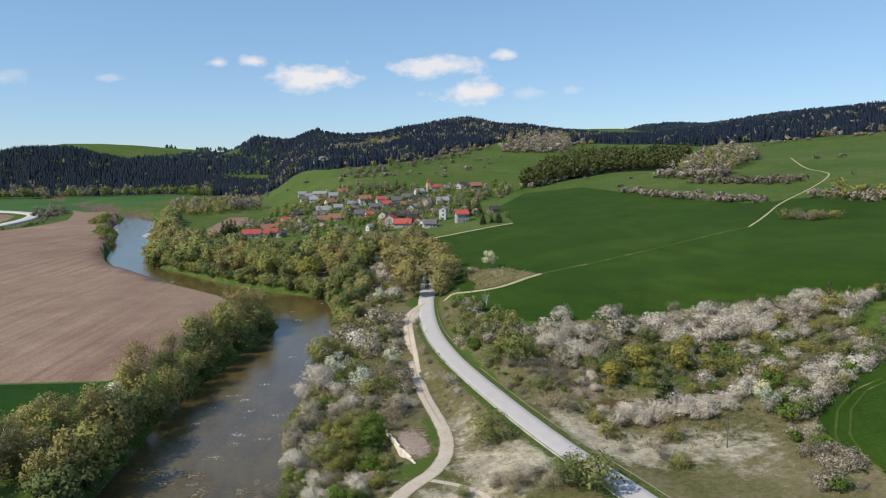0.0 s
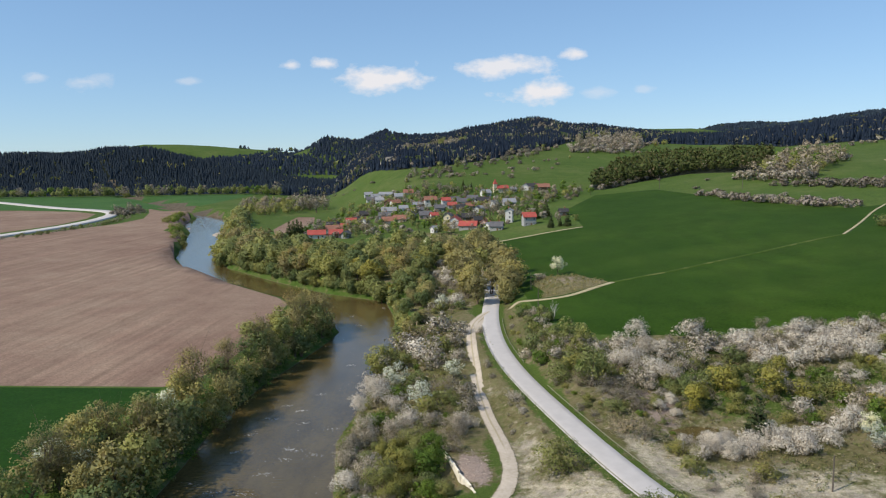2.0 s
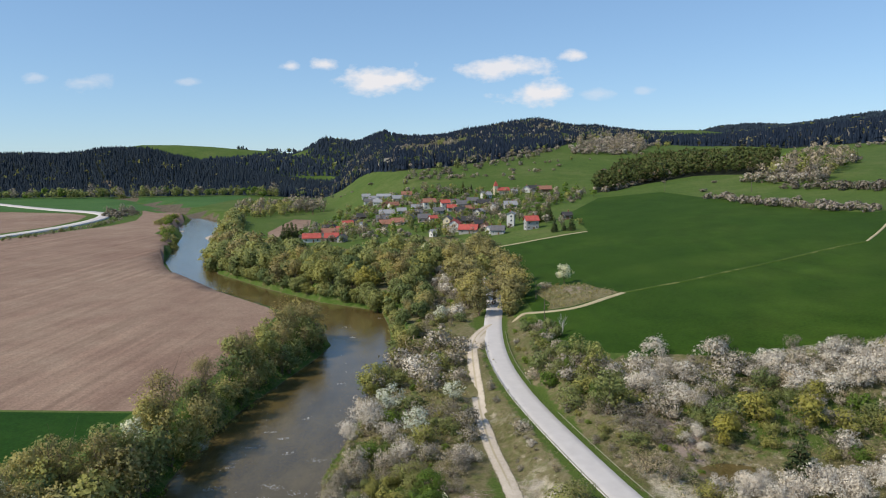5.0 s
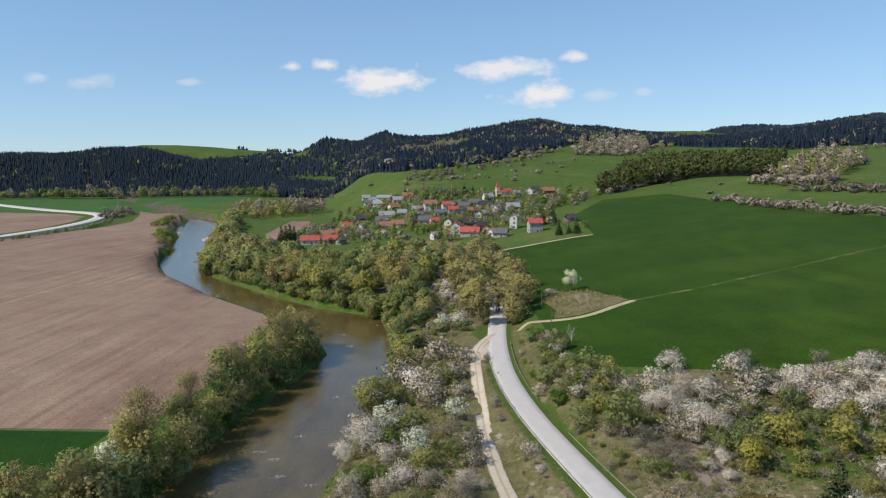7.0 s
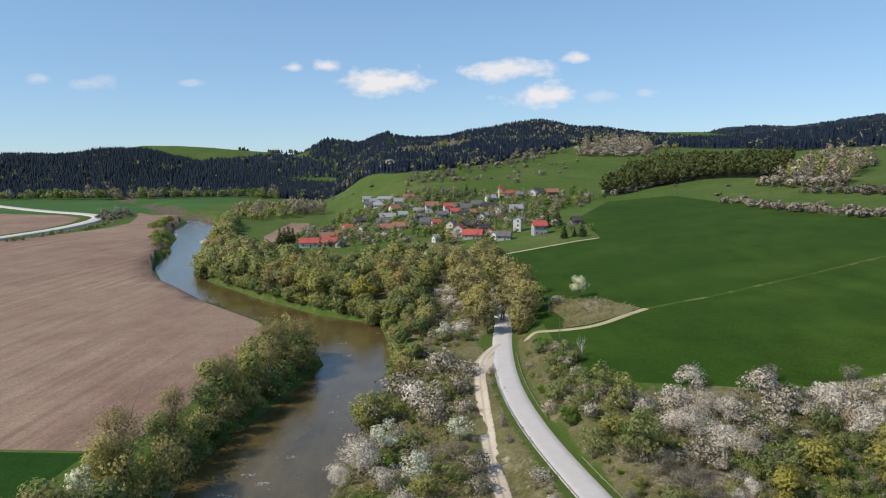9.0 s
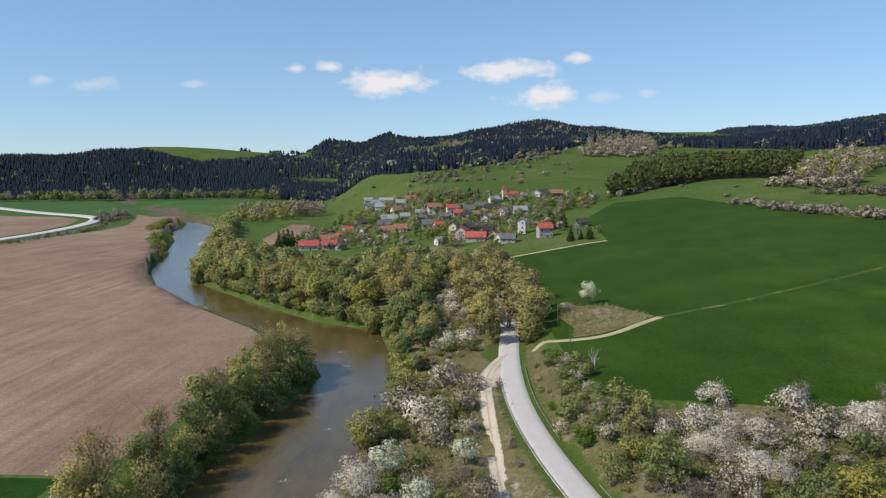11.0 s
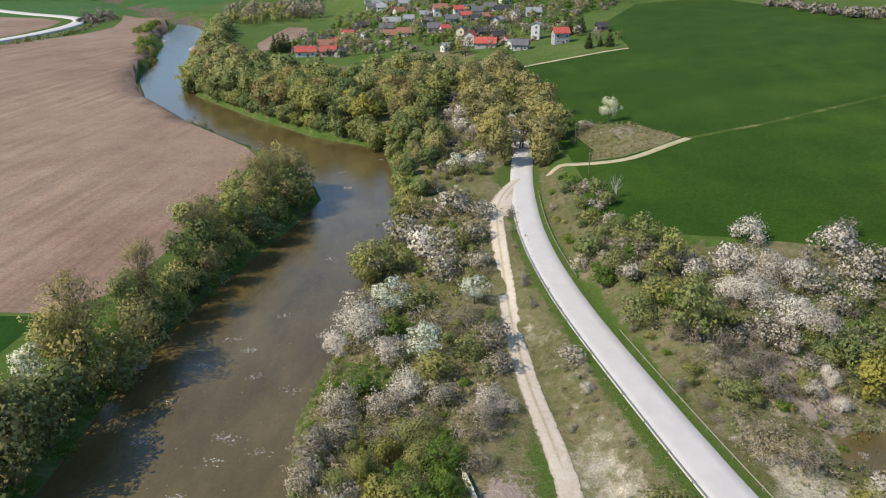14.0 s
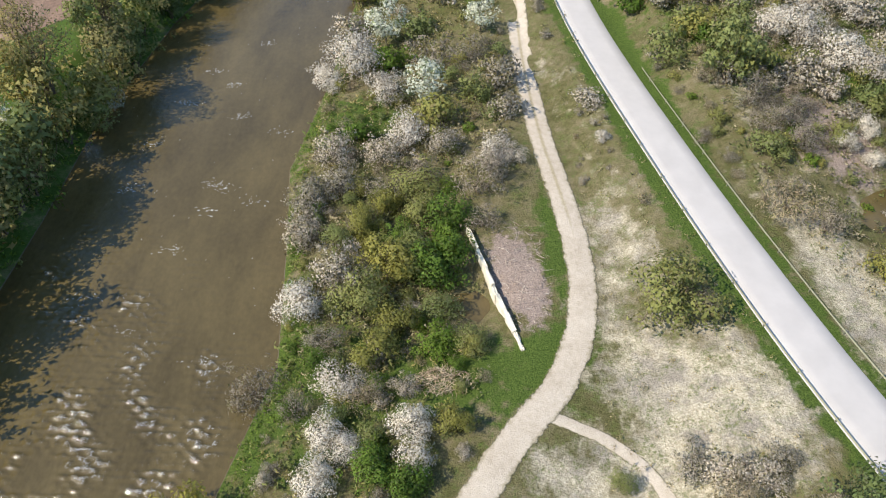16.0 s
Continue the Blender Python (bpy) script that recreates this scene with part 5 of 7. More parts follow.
for x, y, s in ((-12.6, 111.8, 1.21), (-8.6, 103.6, 0.88), (-2.9, 99.3, 0.87), (-2.5, 97, 0.69), (-9.2, 99.4, 0.93), (-9.5, 95.5, 0.97), (-7.5, 98, 0.63)):
    plant("blackthorn_bush", x, y, s)
for x, y, s in ((-9.7, 115.6, 1.32), (-14.1, 121.2, 1.03), (-13.7, 124.3, 1), (-3.5, 103.1, 0.63), (0.9, 97.5, 0.34)):
    plant("faded_bush", x, y, s)
for x, y, s in ((-5.2, 115.3, 1.72), (-4.2, 110.1, 1.11), (-6.1, 106.7, 1.07), (-5.6, 123.9, 0.97), (-8.1, 121.3, 1), (0.7, 100, 0.83)):
    plant("golden_bush", x, y, s)
for x, y, s in ((-7.4, 111.9, 1.39), (-3.2, 118, 1.01), (-2.5, 122.3, 1.06), (1.8, 107.1, 0.76), (-5.6, 99, 0.62), (-8.7, 100.5, 0.64), (-0.7, 111.2, 0.8)):
    plant("olive_bush", x, y, s)
for x, y, s in ((-9.5, 108, 0.88), (-6.3, 102.3, 1.04), (-15.7, 104.5, 1.38), (-12.2, 101.7, 0.88), (3.1, 120.9, 1.09)):
    plant("bare_bush", x, y, s)
for x, y, s in ((-0.9, 115.1, 1.58), (0.4, 118.2, 1.07), (-1.1, 107.4, 1), (-5.4, 96.1, 1.03), (-2.8, 94.9, 0.92), (-10.6, 105.9, 0.76)):
    plant("green_bush", x, y, s)
for x, y, s in ((-11, 149.6, 1.81), (-14.1, 148.4, 1.23), (-6.8, 143.8, 1.16), (-3.1, 177.2, 1.9), (-11.5, 172.6, 1.5), (-4.2, 135, 1.32), (5.1, 130.1, 1), (6.8, 129.8, 0.65)):
    plant("blackthorn_bush", x, y, s)
for x, y, s in ((-6.8, 183.6, 1.9), (0.7, 172.9, 1.73), (6.1, 142.9, 1.48), (6.7, 137.2, 1.12), (-6.7, 132, 1.15), (-11.8, 132.4, 1.37), (-13.3, 125.7, 1.28), (-13.4, 120.9, 1.1), (-10.9, 127.7, 1.11), (0, 132.5, 1.14), (-12, 159.5, 1.49), (0.6, 164.4, 1.9), (5.7, 175.6, 1.37), (7.8, 183.8, 1.56), (1.9, 188.9, 1.9), (5.9, 165.8, 1.09)):
    plant("faded_bush", x, y, s)
for x, y, s in ((-7.5, 156, 1.14), (-2.2, 141, 1.18), (4.5, 154.5, 0.81)):
    plant("pear_tree", x, y, s)
for x, y, s in ((-0.8, 136.5, 1.53), (-3, 126.4, 1.21), (-10.6, 119.8, 0.86), (-3.5, 157.2, 1.21), (3, 173.3, 1.19), (-6.7, 171.9, 1.37), (3.2, 141, 1.04)):
    plant("olive_bush", x, y, s)
for x, y, s in ((3.2, 125.8, 1.69), (-5.7, 126.3, 1.27), (-2, 129.1, 1.04), (2.9, 149.5, 1.18), (-1, 150.6, 1.6), (-2.3, 190.7, 1.87)):
    plant("bare_bush", x, y, s)
for x, y, s in ((-8.1, 121.7, 1.1),):
    plant("golden_bush", x, y, s)
for x, y, s in ((-4.5, 120.5, 0.95), (0.2, 121.4, 1.27), (-6.5, 150.5, 1.27), (-9.6, 135.7, 1.11)):
    plant("green_bush", x, y, s)
for kind, x, y, s in (("olive_bush", 18.0, 109.5, 1.75), ("bare_bush", 20.6, 109, 0.7), ("faded_bush", 15.0, 136.4, 0.95), ("blackthorn_bush", 15.6, 130.5, 0.42), ("faded_bush", 16.5, 95.8, 0.9), ("faded_bush", 18.4, 94.6, 1.0), ("faded_bush", 20.4, 94.2, 0.95), ("faded_bush", 22, 95.4, 0.8), ("bare_bush", 18.6, 92.5, 1.0), ("bare_bush", 17.7, 121, 0.5)):
    plant(kind, x, y, s, 0.7 if kind == "faded_bush" else 1.0)
plant("golden_bush", -17.5, 92.8, 1.6)
plant("olive_bush", 11.7, 95.0, 0.5, 1.3, label="small dense green bush beside the side track")
plant("olive_bush", 28.2, 88.4, 1.7)
plant("olive_bush", 25.6, 90.6, 1.5)
plant("bare_bush", 23.0, 91.6, 1.1)
fill(((12.6, 140), (12.2, 160), (12, 180), (13.5, 186), (11.8, 186), (11.5, 150)), 2.0, 22, (("faded_bush", 3), ("bare_bush", 2)), 0.28, 0.5)
fill(((13, 124), (17, 124), (17, 134), (13, 137)), 2.4, 23, (("bare_bush", 3), ("faded_bush", 2)), 0.2, 0.36)

UNDER = (("tuft", 4), ("brown_tuft", 2), ("green_tuft", 3))
thicket("undergrowth", STRIP, 1.4, 24, UNDER, 0.7, 1.7, "low dry stalks and young shoots between bushes")
bank = [p for p in finer(RIVER_R, 3) if 86 < p[1] < 204]
thicket("bank_grass", (*shifted(bank, 0.3), *reversed(shifted(bank, 2.6))), 0.8, 26, (("green_tuft", 3), ("fresh_tuft", 5), ("tuft", 1.5), ("brown_tuft", 1)), 0.4, 1.1, "tall fresh grass and stalks on the river bank", None, "grass")
thicket("undergrowth", ((12.6, 104), (13, 125), (11, 140), (11, 188), (14, 190), (14, 160), (18, 134), (22.5, 112), (27, 93), (22, 80), (10, 84), (11, 98)), 1.7, 25, (("tuft", 3), ("green_tuft", 1), ("brown_tuft", 1)), 0.25, 0.7, "low tufts on a dry grassy bank")

# the blossoming thicket in the gully east of the road
THICKET_N = ((26, 168), (31, 163), (43, 157), (57, 149.5), (74, 152), (93, 150), (110, 143), (130, 140), (130, 134), (100, 140), (80, 140), (62, 138), (48, 144), (36, 150))
fill(THICKET_N, 2.7, 31, (("blackthorn_bush", 6), ("faded_bush", 2.6), ("olive_bush", 0.9), ("bare_bush", 0.9)), 0.8, 1.2, lambda x, y: x > 55)
GULLY = ((23, 172), (33, 151), (47, 143), (62, 137), (80, 139), (100, 139), (104, 128), (90, 121), (78, 114), (66, 112), (50, 124), (36, 124), (31, 132))
fill(GULLY, 2.9, 32, (("bare_bush", 3.4), ("olive_bush", 3), ("blackthorn_bush", 3.0), ("faded_bush", 2.2), ("golden_bush", 0.6), ("green_bush", 1.0)), 0.6, 1.1, lambda x, y: x > 60 and abs(math.sin(x * 0.23 + 1.0) + math.sin(y * 0.31 + x * 0.05)) > 0.2)
fill(GULLY, 2.5, 30, (("bare_bush", 4), ("olive_bush", 3), ("faded_bush", 1.2)), 0.35, 0.8, lambda x, y: x <= 60 and math.hypot((x - 42.5) / 1.5, y - 121) > 5.0)
for x, y, s in ((38.6, 150.6, 1.47), (42, 148.2, 1.45), (44.8, 146.4, 1.27), (37.8, 142.6, 1.48), (35.7, 144.4, 1.08), (52.4, 152, 1.61), (40.9, 138.7, 1.35), (43.1, 136.4, 1.16), (33.5, 150.2, 1.06), (40.9, 129, 0.71), (40.4, 125.3, 0.52), (38.3, 127.2, 0.58)):
    plant("blackthorn_bush", x, y, s)
for x, y, s in ((46.4, 144.4, 1.38), (52.1, 146.6, 1.58), (55.2, 147.4, 1.47), (36.3, 137, 1.25), (38.2, 134.7, 1.06), (30.7, 154.1, 1.41), (25.6, 152, 1.24), (28.8, 158.2, 1.09), (39.9, 130.7, 0.79), (20.4, 160.5, 0.89), (46.9, 140.3, 1.01), (50.4, 142, 1.04)):
    plant("faded_bush", x, y, s)
for x, y, s in ((31.6, 138.5, 1.47), (30.3, 142.3, 1.22), (24.2, 142.7, 1.27), (22.3, 161.7, 1.28), (44.2, 132.2, 1.19), (48.5, 133.9, 1.11), (30.4, 126.4, 0.8), (32.7, 146, 1.14), (27.6, 145.5, 1.06), (24.2, 155.9, 1.01)):
    plant("olive_bush", x, y, s)
for x, y, s in ((27.3, 137.3, 1.03), (30.4, 133.2, 1.47), (31.3, 129.7, 1.15), (34.2, 127.3, 1.14), (34.2, 131, 1.06), (48.6, 149.9, 1.23), (56.4, 157, 1.27), (30.4, 119.2, 1.61), (32.6, 116.7, 1.19), (25, 129.2, 0.67)):
    plant("bare_bush", x, y, s)
for x, y, s in ((22.4, 154, 1.11),):
    plant("green_bush", x, y, s)
for x, y, s in ((44.1, 127, 1.32), (46.1, 130.4, 1.06)):
    plant("golden_bush", x, y, s)
fill(((36, 112), (41, 108.5), (46, 109.5), (57, 108.5), (61.5, 114), (54, 117), (46, 115.5), (40, 115)), 2.6, 33, (("blackthorn_bush", 6), ("faded_bush", 1)), 0.75, 1.0)
fill(((70, 112), (80, 119), (92, 122), (100, 126), (96, 120), (80, 111), (68, 103), (64, 100), (62, 108)), 2.7, 34, (("blackthorn_bush", 3), ("faded_bush", 4), ("olive_bush", 1), ("green_bush", 0.7)), 0.75, 1.15)
fill(((60, 96), (64, 98), (62, 84), (58, 76), (54, 80), (57, 90)), 2.4, 35, (("faded_bush", 5), ("green_bush", 1), ("bare_bush", 2)), 0.6, 0.9)
fill(((29, 136), (24, 168), (22, 190), (24, 198), (28, 190), (29, 176), (33, 160), (33, 140)), 3.0, 36, (("olive_bush", 4), ("green_bush", 1.5), ("bare_bush", 2), ("faded_bush", 1.5), ("willow_tree", 0.5)), 0.6, 1.0)
for kind, x, y, s in (("blackthorn_bush", 43.4, 158.4, 1.25), ("spruce_tree", 49.7, 115.8, 1.35), ("golden_bush", 51.3, 132, 1.6), ("golden_bush", 58, 129.4, 1.6), ("golden_bush", 63, 126.6, 1.3), ("pear_tree", 64.6, 111.8, 0.75), ("green_bush", 63.6, 102, 1.3), ("olive_bush", 36, 112, 0.8), ("olive_bush", 38.5, 110.5, 0.75), ("olive_bush", 45, 103, 0.9), ("bare_bush", 43, 102, 0.8), ("green_bush", 70, 118, 1.2), ("pear_tree", 63, 107, 0.8), ("bare_bush", 68, 154, 1.2), ("bare_bush", 54, 153, 1.2), ("olive_bush", 98, 142, 1.6), ("spruce_tree", 100, 146, 0.9), ("spruce_tree", 108, 141, 0.8), ("golden_bush", 82, 148, 1.0)):
    plant(kind, x, y, s)

for kind, x, y, s in (("olive_bush", 35.6, 105, 1), ("bare_bush", 40.8, 97.3, 0.9), ("olive_bush", 42.3, 93.9, 0.8), ("budding_tree", 44.8, 103.4, 0.45), ("bare_bush", 36.8, 100.1, 0.6)):
    plant(kind, x, y, s)
thicket("undergrowth", ((24, 176), (31, 160), (47, 150), (62, 140), (100, 140), (92, 120), (70, 104), (56, 100), (44, 96), (33, 108), (29, 122), (25, 140), (21, 160)), 1.5, 37, UNDER, 0.5, 1.5, "low dry stalks and young shoots between bushes")

# bushes on the bank between the road and the gully
fill(((21, 196), (24, 168), (29, 150), (33, 136), (38, 124), (44, 108), (38, 104), (30, 112), (24, 128), (20, 150), (17, 178)), 2.4, 39, (("bare_bush", 3.4), ("olive_bush", 3), ("green_bush", 1.4), ("faded_bush", 1.2)), 0.25, 0.6, lambda x, y: float(to_line(np.array([x]), np.array([y]), ROAD)[1][0]) > 0 and not near(x, y, ROAD, 4.6) and math.sin(x * 0.6 + y * 0.23) + math.sin(y * 0.41) > -0.9 and (x < 29.5 or y > 119))
# the tree on the mound in the wheat
plant("pear_tree", 40, 233, 1.12, 1.0, fine=True)
thicket("mound_scrub", MOUND, 1.5, 27, (("tuft", 3), ("brown_tuft", 3), ("green_tuft", 1)), 0.5, 1.3, "dry stalks and low scrub on a mound in the wheat")
plant("faded_bush", 33.6, 229.5, 1.0, 0.8)
plant("bare_bush", 34, 231.5, 1.0, 0.6)
plant("bare_bush", 35.5, 233, 0.9, 0.6)


# ---- woods on the hills ----
def forest(name, ring, step, seed, h, r, materials, label, weights=None, skip=None):
    """Conifers, stacked cones, and rounder leaf trees where weights says so; one object."""
    rng = np.random.default_rng(seed)
    vs, fs, ms, n = [], [], [], 0
    bases = [spruce_arrays(np.random.default_rng(seed + k), 1.0, 1.0, 2, 5) for k in range(6)]
    spots = scatter(ring, step, seed, 0.85)
    levels = height([p[0] for p in spots], [p[1] for p in spots])
    for (x, y), z in zip(spots, levels):
        if skip and skip(x, y):
            continue
        tall, wide = h * rng.uniform(0.7, 1.2), r * rng.uniform(0.8, 1.25)
        kind = 0
        if weights and rng.random() < weights(x, y):
            kind = rng.integers(1, len(materials))
            tall, wide = tall * 0.62, wide * 1.5
        v, f = bases[rng.integers(6)]
        if kind:
            m = 12
            d = rng.normal(size=(m * 3, 3))
            d /= np.linalg.norm(d, axis=1)[:, None]
            c = np.repeat(d[::3], 3, 0) * 0.8 + rng.normal(size=(m * 3, 3)) * 0.45
            v = c * (wide, wide, tall * 0.42) + (x, y, z + tall * 0.55)
            f = np.arange(m * 3).reshape(-1, 3)
        else:
            v = v * (wide, wide, tall) + (x, y, z)
        vs.append(v)
        fs.append(f + n)
        ms.append(np.full(len(f), kind))
        n += len(v)
    me = mesh_of(name, np.concatenate(vs), np.concatenate(fs), [M[k] for k in materials], np.concatenate(ms))
    tagged(new(name, me), label, "forest", kind="stuff")


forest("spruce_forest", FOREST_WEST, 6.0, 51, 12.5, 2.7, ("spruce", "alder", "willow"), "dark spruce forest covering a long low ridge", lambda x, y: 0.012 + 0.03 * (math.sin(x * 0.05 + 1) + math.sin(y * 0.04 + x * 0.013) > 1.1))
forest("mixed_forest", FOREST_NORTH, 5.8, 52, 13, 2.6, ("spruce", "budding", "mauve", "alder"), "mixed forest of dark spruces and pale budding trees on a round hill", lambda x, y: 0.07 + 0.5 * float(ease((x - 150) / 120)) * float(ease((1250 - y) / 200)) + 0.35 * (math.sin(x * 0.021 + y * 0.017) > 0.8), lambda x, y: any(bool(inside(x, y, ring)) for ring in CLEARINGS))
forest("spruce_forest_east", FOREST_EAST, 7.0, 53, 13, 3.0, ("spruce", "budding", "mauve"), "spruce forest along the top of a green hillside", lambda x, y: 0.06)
thicket("pine_wood", PINE_WOOD, 5.2, 54, (("pine_tree__far", 9), ("brown_tree__far", 0.5), ("white_tree__far", 0.3)), 0.55, 1.25, "green pine wood with blossoming trees at its edge", None, "forest")
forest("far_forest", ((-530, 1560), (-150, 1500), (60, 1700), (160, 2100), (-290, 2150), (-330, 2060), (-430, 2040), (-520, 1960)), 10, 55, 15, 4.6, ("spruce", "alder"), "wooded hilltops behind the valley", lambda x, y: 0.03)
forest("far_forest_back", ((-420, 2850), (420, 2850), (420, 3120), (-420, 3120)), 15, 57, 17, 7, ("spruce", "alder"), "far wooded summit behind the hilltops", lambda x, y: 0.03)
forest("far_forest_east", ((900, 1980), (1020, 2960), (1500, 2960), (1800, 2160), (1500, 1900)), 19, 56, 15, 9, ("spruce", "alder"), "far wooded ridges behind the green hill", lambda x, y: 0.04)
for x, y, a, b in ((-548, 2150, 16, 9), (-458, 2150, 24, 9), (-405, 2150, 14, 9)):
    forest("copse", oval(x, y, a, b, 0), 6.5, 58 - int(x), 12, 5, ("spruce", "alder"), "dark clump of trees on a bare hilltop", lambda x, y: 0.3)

# hedges and single bushes on the slopes
FAR_MIX = (("blackthorn_bush__far", 5), ("brown_tree__far", 0.7), ("olive_tree__far", 0.6), ("white_tree__far", 1))
thicket("hedge", ((150, 418), (157, 414), (162, 366), (168, 320), (176, 298), (170, 297), (160, 320), (154, 366)), 4.4, 61, (("blackthorn_bush__far", 6), ("bare_bush", 1)), 0.75, 1.15, "long hedge of blossoming thorn across a green slope")
thicket("hedge", ((196, 418), (204, 412), (232, 372), (226, 348), (214, 352), (204, 392)), 5.0, 62, (("blackthorn_bush__far", 5), ("bare_bush", 2)), 0.8, 1.2, "hedge of blossoming thorn on the upper slope")
fill(((205, 470), (226, 452), (232, 430), (215, 420), (200, 440), (196, 470)), 5.5, 63, (("white_tree__far", 4), ("brown_tree__far", 2), ("blackthorn_bush__far", 3)), 0.9, 1.5)
thicket("hedge", ((120, 524), (150, 552), (178, 586), (212, 598), (214, 590), (182, 576), (152, 540), (124, 516)), 6.5, 64, FAR_MIX, 0.8, 1.2, "blossoming bushes along the foot of a pine wood")
fill(((150, 246), (162, 243), (164, 232), (152, 234)), 4.0, 65, (("bare_bush", 3), ("olive_bush", 2)), 1.0, 1.5)
thicket("hedge", ((188, 292), (210, 300), (222, 262), (205, 250), (192, 262)), 5.0, 66, (("olive_tree__far", 2), ("blackthorn_bush__far", 3), ("bare_bush", 2)), 0.6, 1.1, "clump of mixed bushes on the slope")
thicket("hedge", ((160, 820), (190, 930), (240, 980), (300, 985), (290, 880), (215, 800)), 15, 67, FAR_MIX, 1.0, 1.7, "clumps of blossoming trees below the hilltop")
thicket("hedge", ((-30, 640), (-10, 668), (60, 752), (120, 830), (140, 820), (70, 735), (20, 660), (-5, 632)), 12, 68, FAR_MIX, 0.8, 1.5, "straggling line of blossoming bushes on a meadow")
thicket("hedge", ((-140, 912), (-84, 760), (-20, 664), (-14, 656), (-76, 742), (-132, 890)), 9, 69, (("brown_tree__far", 3), ("olive_tree__far", 1), ("blackthorn_bush__far", 3)), 0.6, 1.0, "row of bare and blossoming trees along a lane")
thicket("hedge", ((385, 716), (455, 722), (640, 632), (640, 622), (452, 712), (382, 706)), 9, 70, FAR_MIX, 0.9, 1.4, "line of blossoming bushes along a forest edge")
thicket("hedge", ((-20, 628), (60, 652), (130, 690), (128, 696), (56, 660), (-22, 636)), 9, 77, FAR_MIX, 0.5, 1.0, "loose row of bushes along a meadow terrace")
thicket("hedge", ((20, 712), (90, 730), (150, 760), (148, 766), (88, 738), (18, 720)), 10, 78, FAR_MIX, 0.5, 1.0, "loose row of bushes on the upper meadow")
for x, y in ((13, 678), (20, 651), (0, 700), (78, 690), (126, 717), (157, 629), (182, 666), (160, 674), (123, 751), (93, 687), (168, 769), (50, 654), (71, 633), (169, 536), (186, 488), (198, 472), (163, 447), (321, 482), (326, 486), (255, 352), (335, 474)):
    plant("blackthorn_bush__far", x, y, 1.0 + 0.4 * math.sin(x), 0.7)
thicket("hedge", ((-12, 722), (48, 770), (112, 832), (160, 868), (156, 878), (106, 842), (44, 780), (-18, 732)), 6.5, 82, FAR_MIX, 0.7, 1.2, "blossoming bushes along the edge of a spruce forest")
thicket("hedge", ((155, 830), (195, 800), (238, 796), (272, 935), (325, 1105), (300, 1115), (230, 965), (172, 872)), 11, 83, (("blackthorn_bush__far", 4), ("white_tree__far", 2), ("brown_tree__far", 2)), 1.1, 1.9, "clumps of blossoming trees on a high meadow")
thicket("blossom_grove", ((214, 474), (238, 446), (300, 520), (344, 606), (300, 604), (252, 545)), 8.0, 84, (("white_tree__far", 2), ("blackthorn_bush__far", 2), ("brown_tree__far", 3), ("olive_tree__far", 3), ("green_tree__far", 1)), 0.9, 1.8, "grove of tall white-blossoming trees beside a pine wood", None, "grove")
for k, ring in enumerate(CLEARINGS):
    thicket("hedge", ring, 11, 85 + k, FAR_MIX, 0.8, 1.5, "loose blossoming bushes in a forest clearing")
# willows and bushes along the upper river, the valley road and the far edge of the valley
thicket("riverside_bushes", ((-148, 440), (-158, 470), (-178, 520), (-186, 522), (-166, 470), (-156, 440)), 4.6, 71, (("olive_bush", 3), ("green_bush", 2), ("bare_bush", 1)), 0.9, 1.5, "riverside bushes in spring leaf")
thicket("riverside_bushes", ((-196, 560), (-214, 640), (-222, 640), (-206, 560)), 5.0, 72, (("olive_bush", 3), ("green_bush", 2)), 0.9, 1.5, "riverside bushes beside the field")
thicket("hedge", ((-268, 450), (-257, 500), (-252, 560), (-262, 622), (-254, 622), (-244, 560), (-250, 500), (-262, 450)), 5.0, 73, (("bare_bush", 3), ("olive_bush", 2)), 0.7, 1.1, "low bushes along the bank of the valley road")
thicket("hedge", ((-284, 650), (-270, 640), (-262, 668), (-276, 712), (-296, 720), (-300, 690)), 6.0, 74, (("bare_bush", 3), ("brown_tree__far", 1), ("blackthorn_bush__far", 2)), 0.8, 1.3, "bare bushes in the bend of the valley road")
thicket("riverside_bushes", ((-630, 1050), (-380, 1050), (-262, 1062), (-200, 1000), (-205, 985), (-270, 1040), (-380, 1024), (-630, 1020)), 11, 75, (("olive_tree__far", 4), ("green_tree__far", 1), ("brown_tree__far", 1)), 1.5, 2.4, "row of willows along the far edge of the valley")
fill(((-184, 700), (-196, 760), (-150, 800), (-110, 720), (-118, 640), (-150, 600)), 10, 76, (("brown_tree__far", 2), ("olive_tree__far", 3)), 1.0, 1.5)
for x, y in ((-123, 711), (-106, 675), (-96, 674), (-107, 714), (-117, 725), (-112, 690), (-101, 688)):
    plant("brown_tree__far", x, y, 1.7)


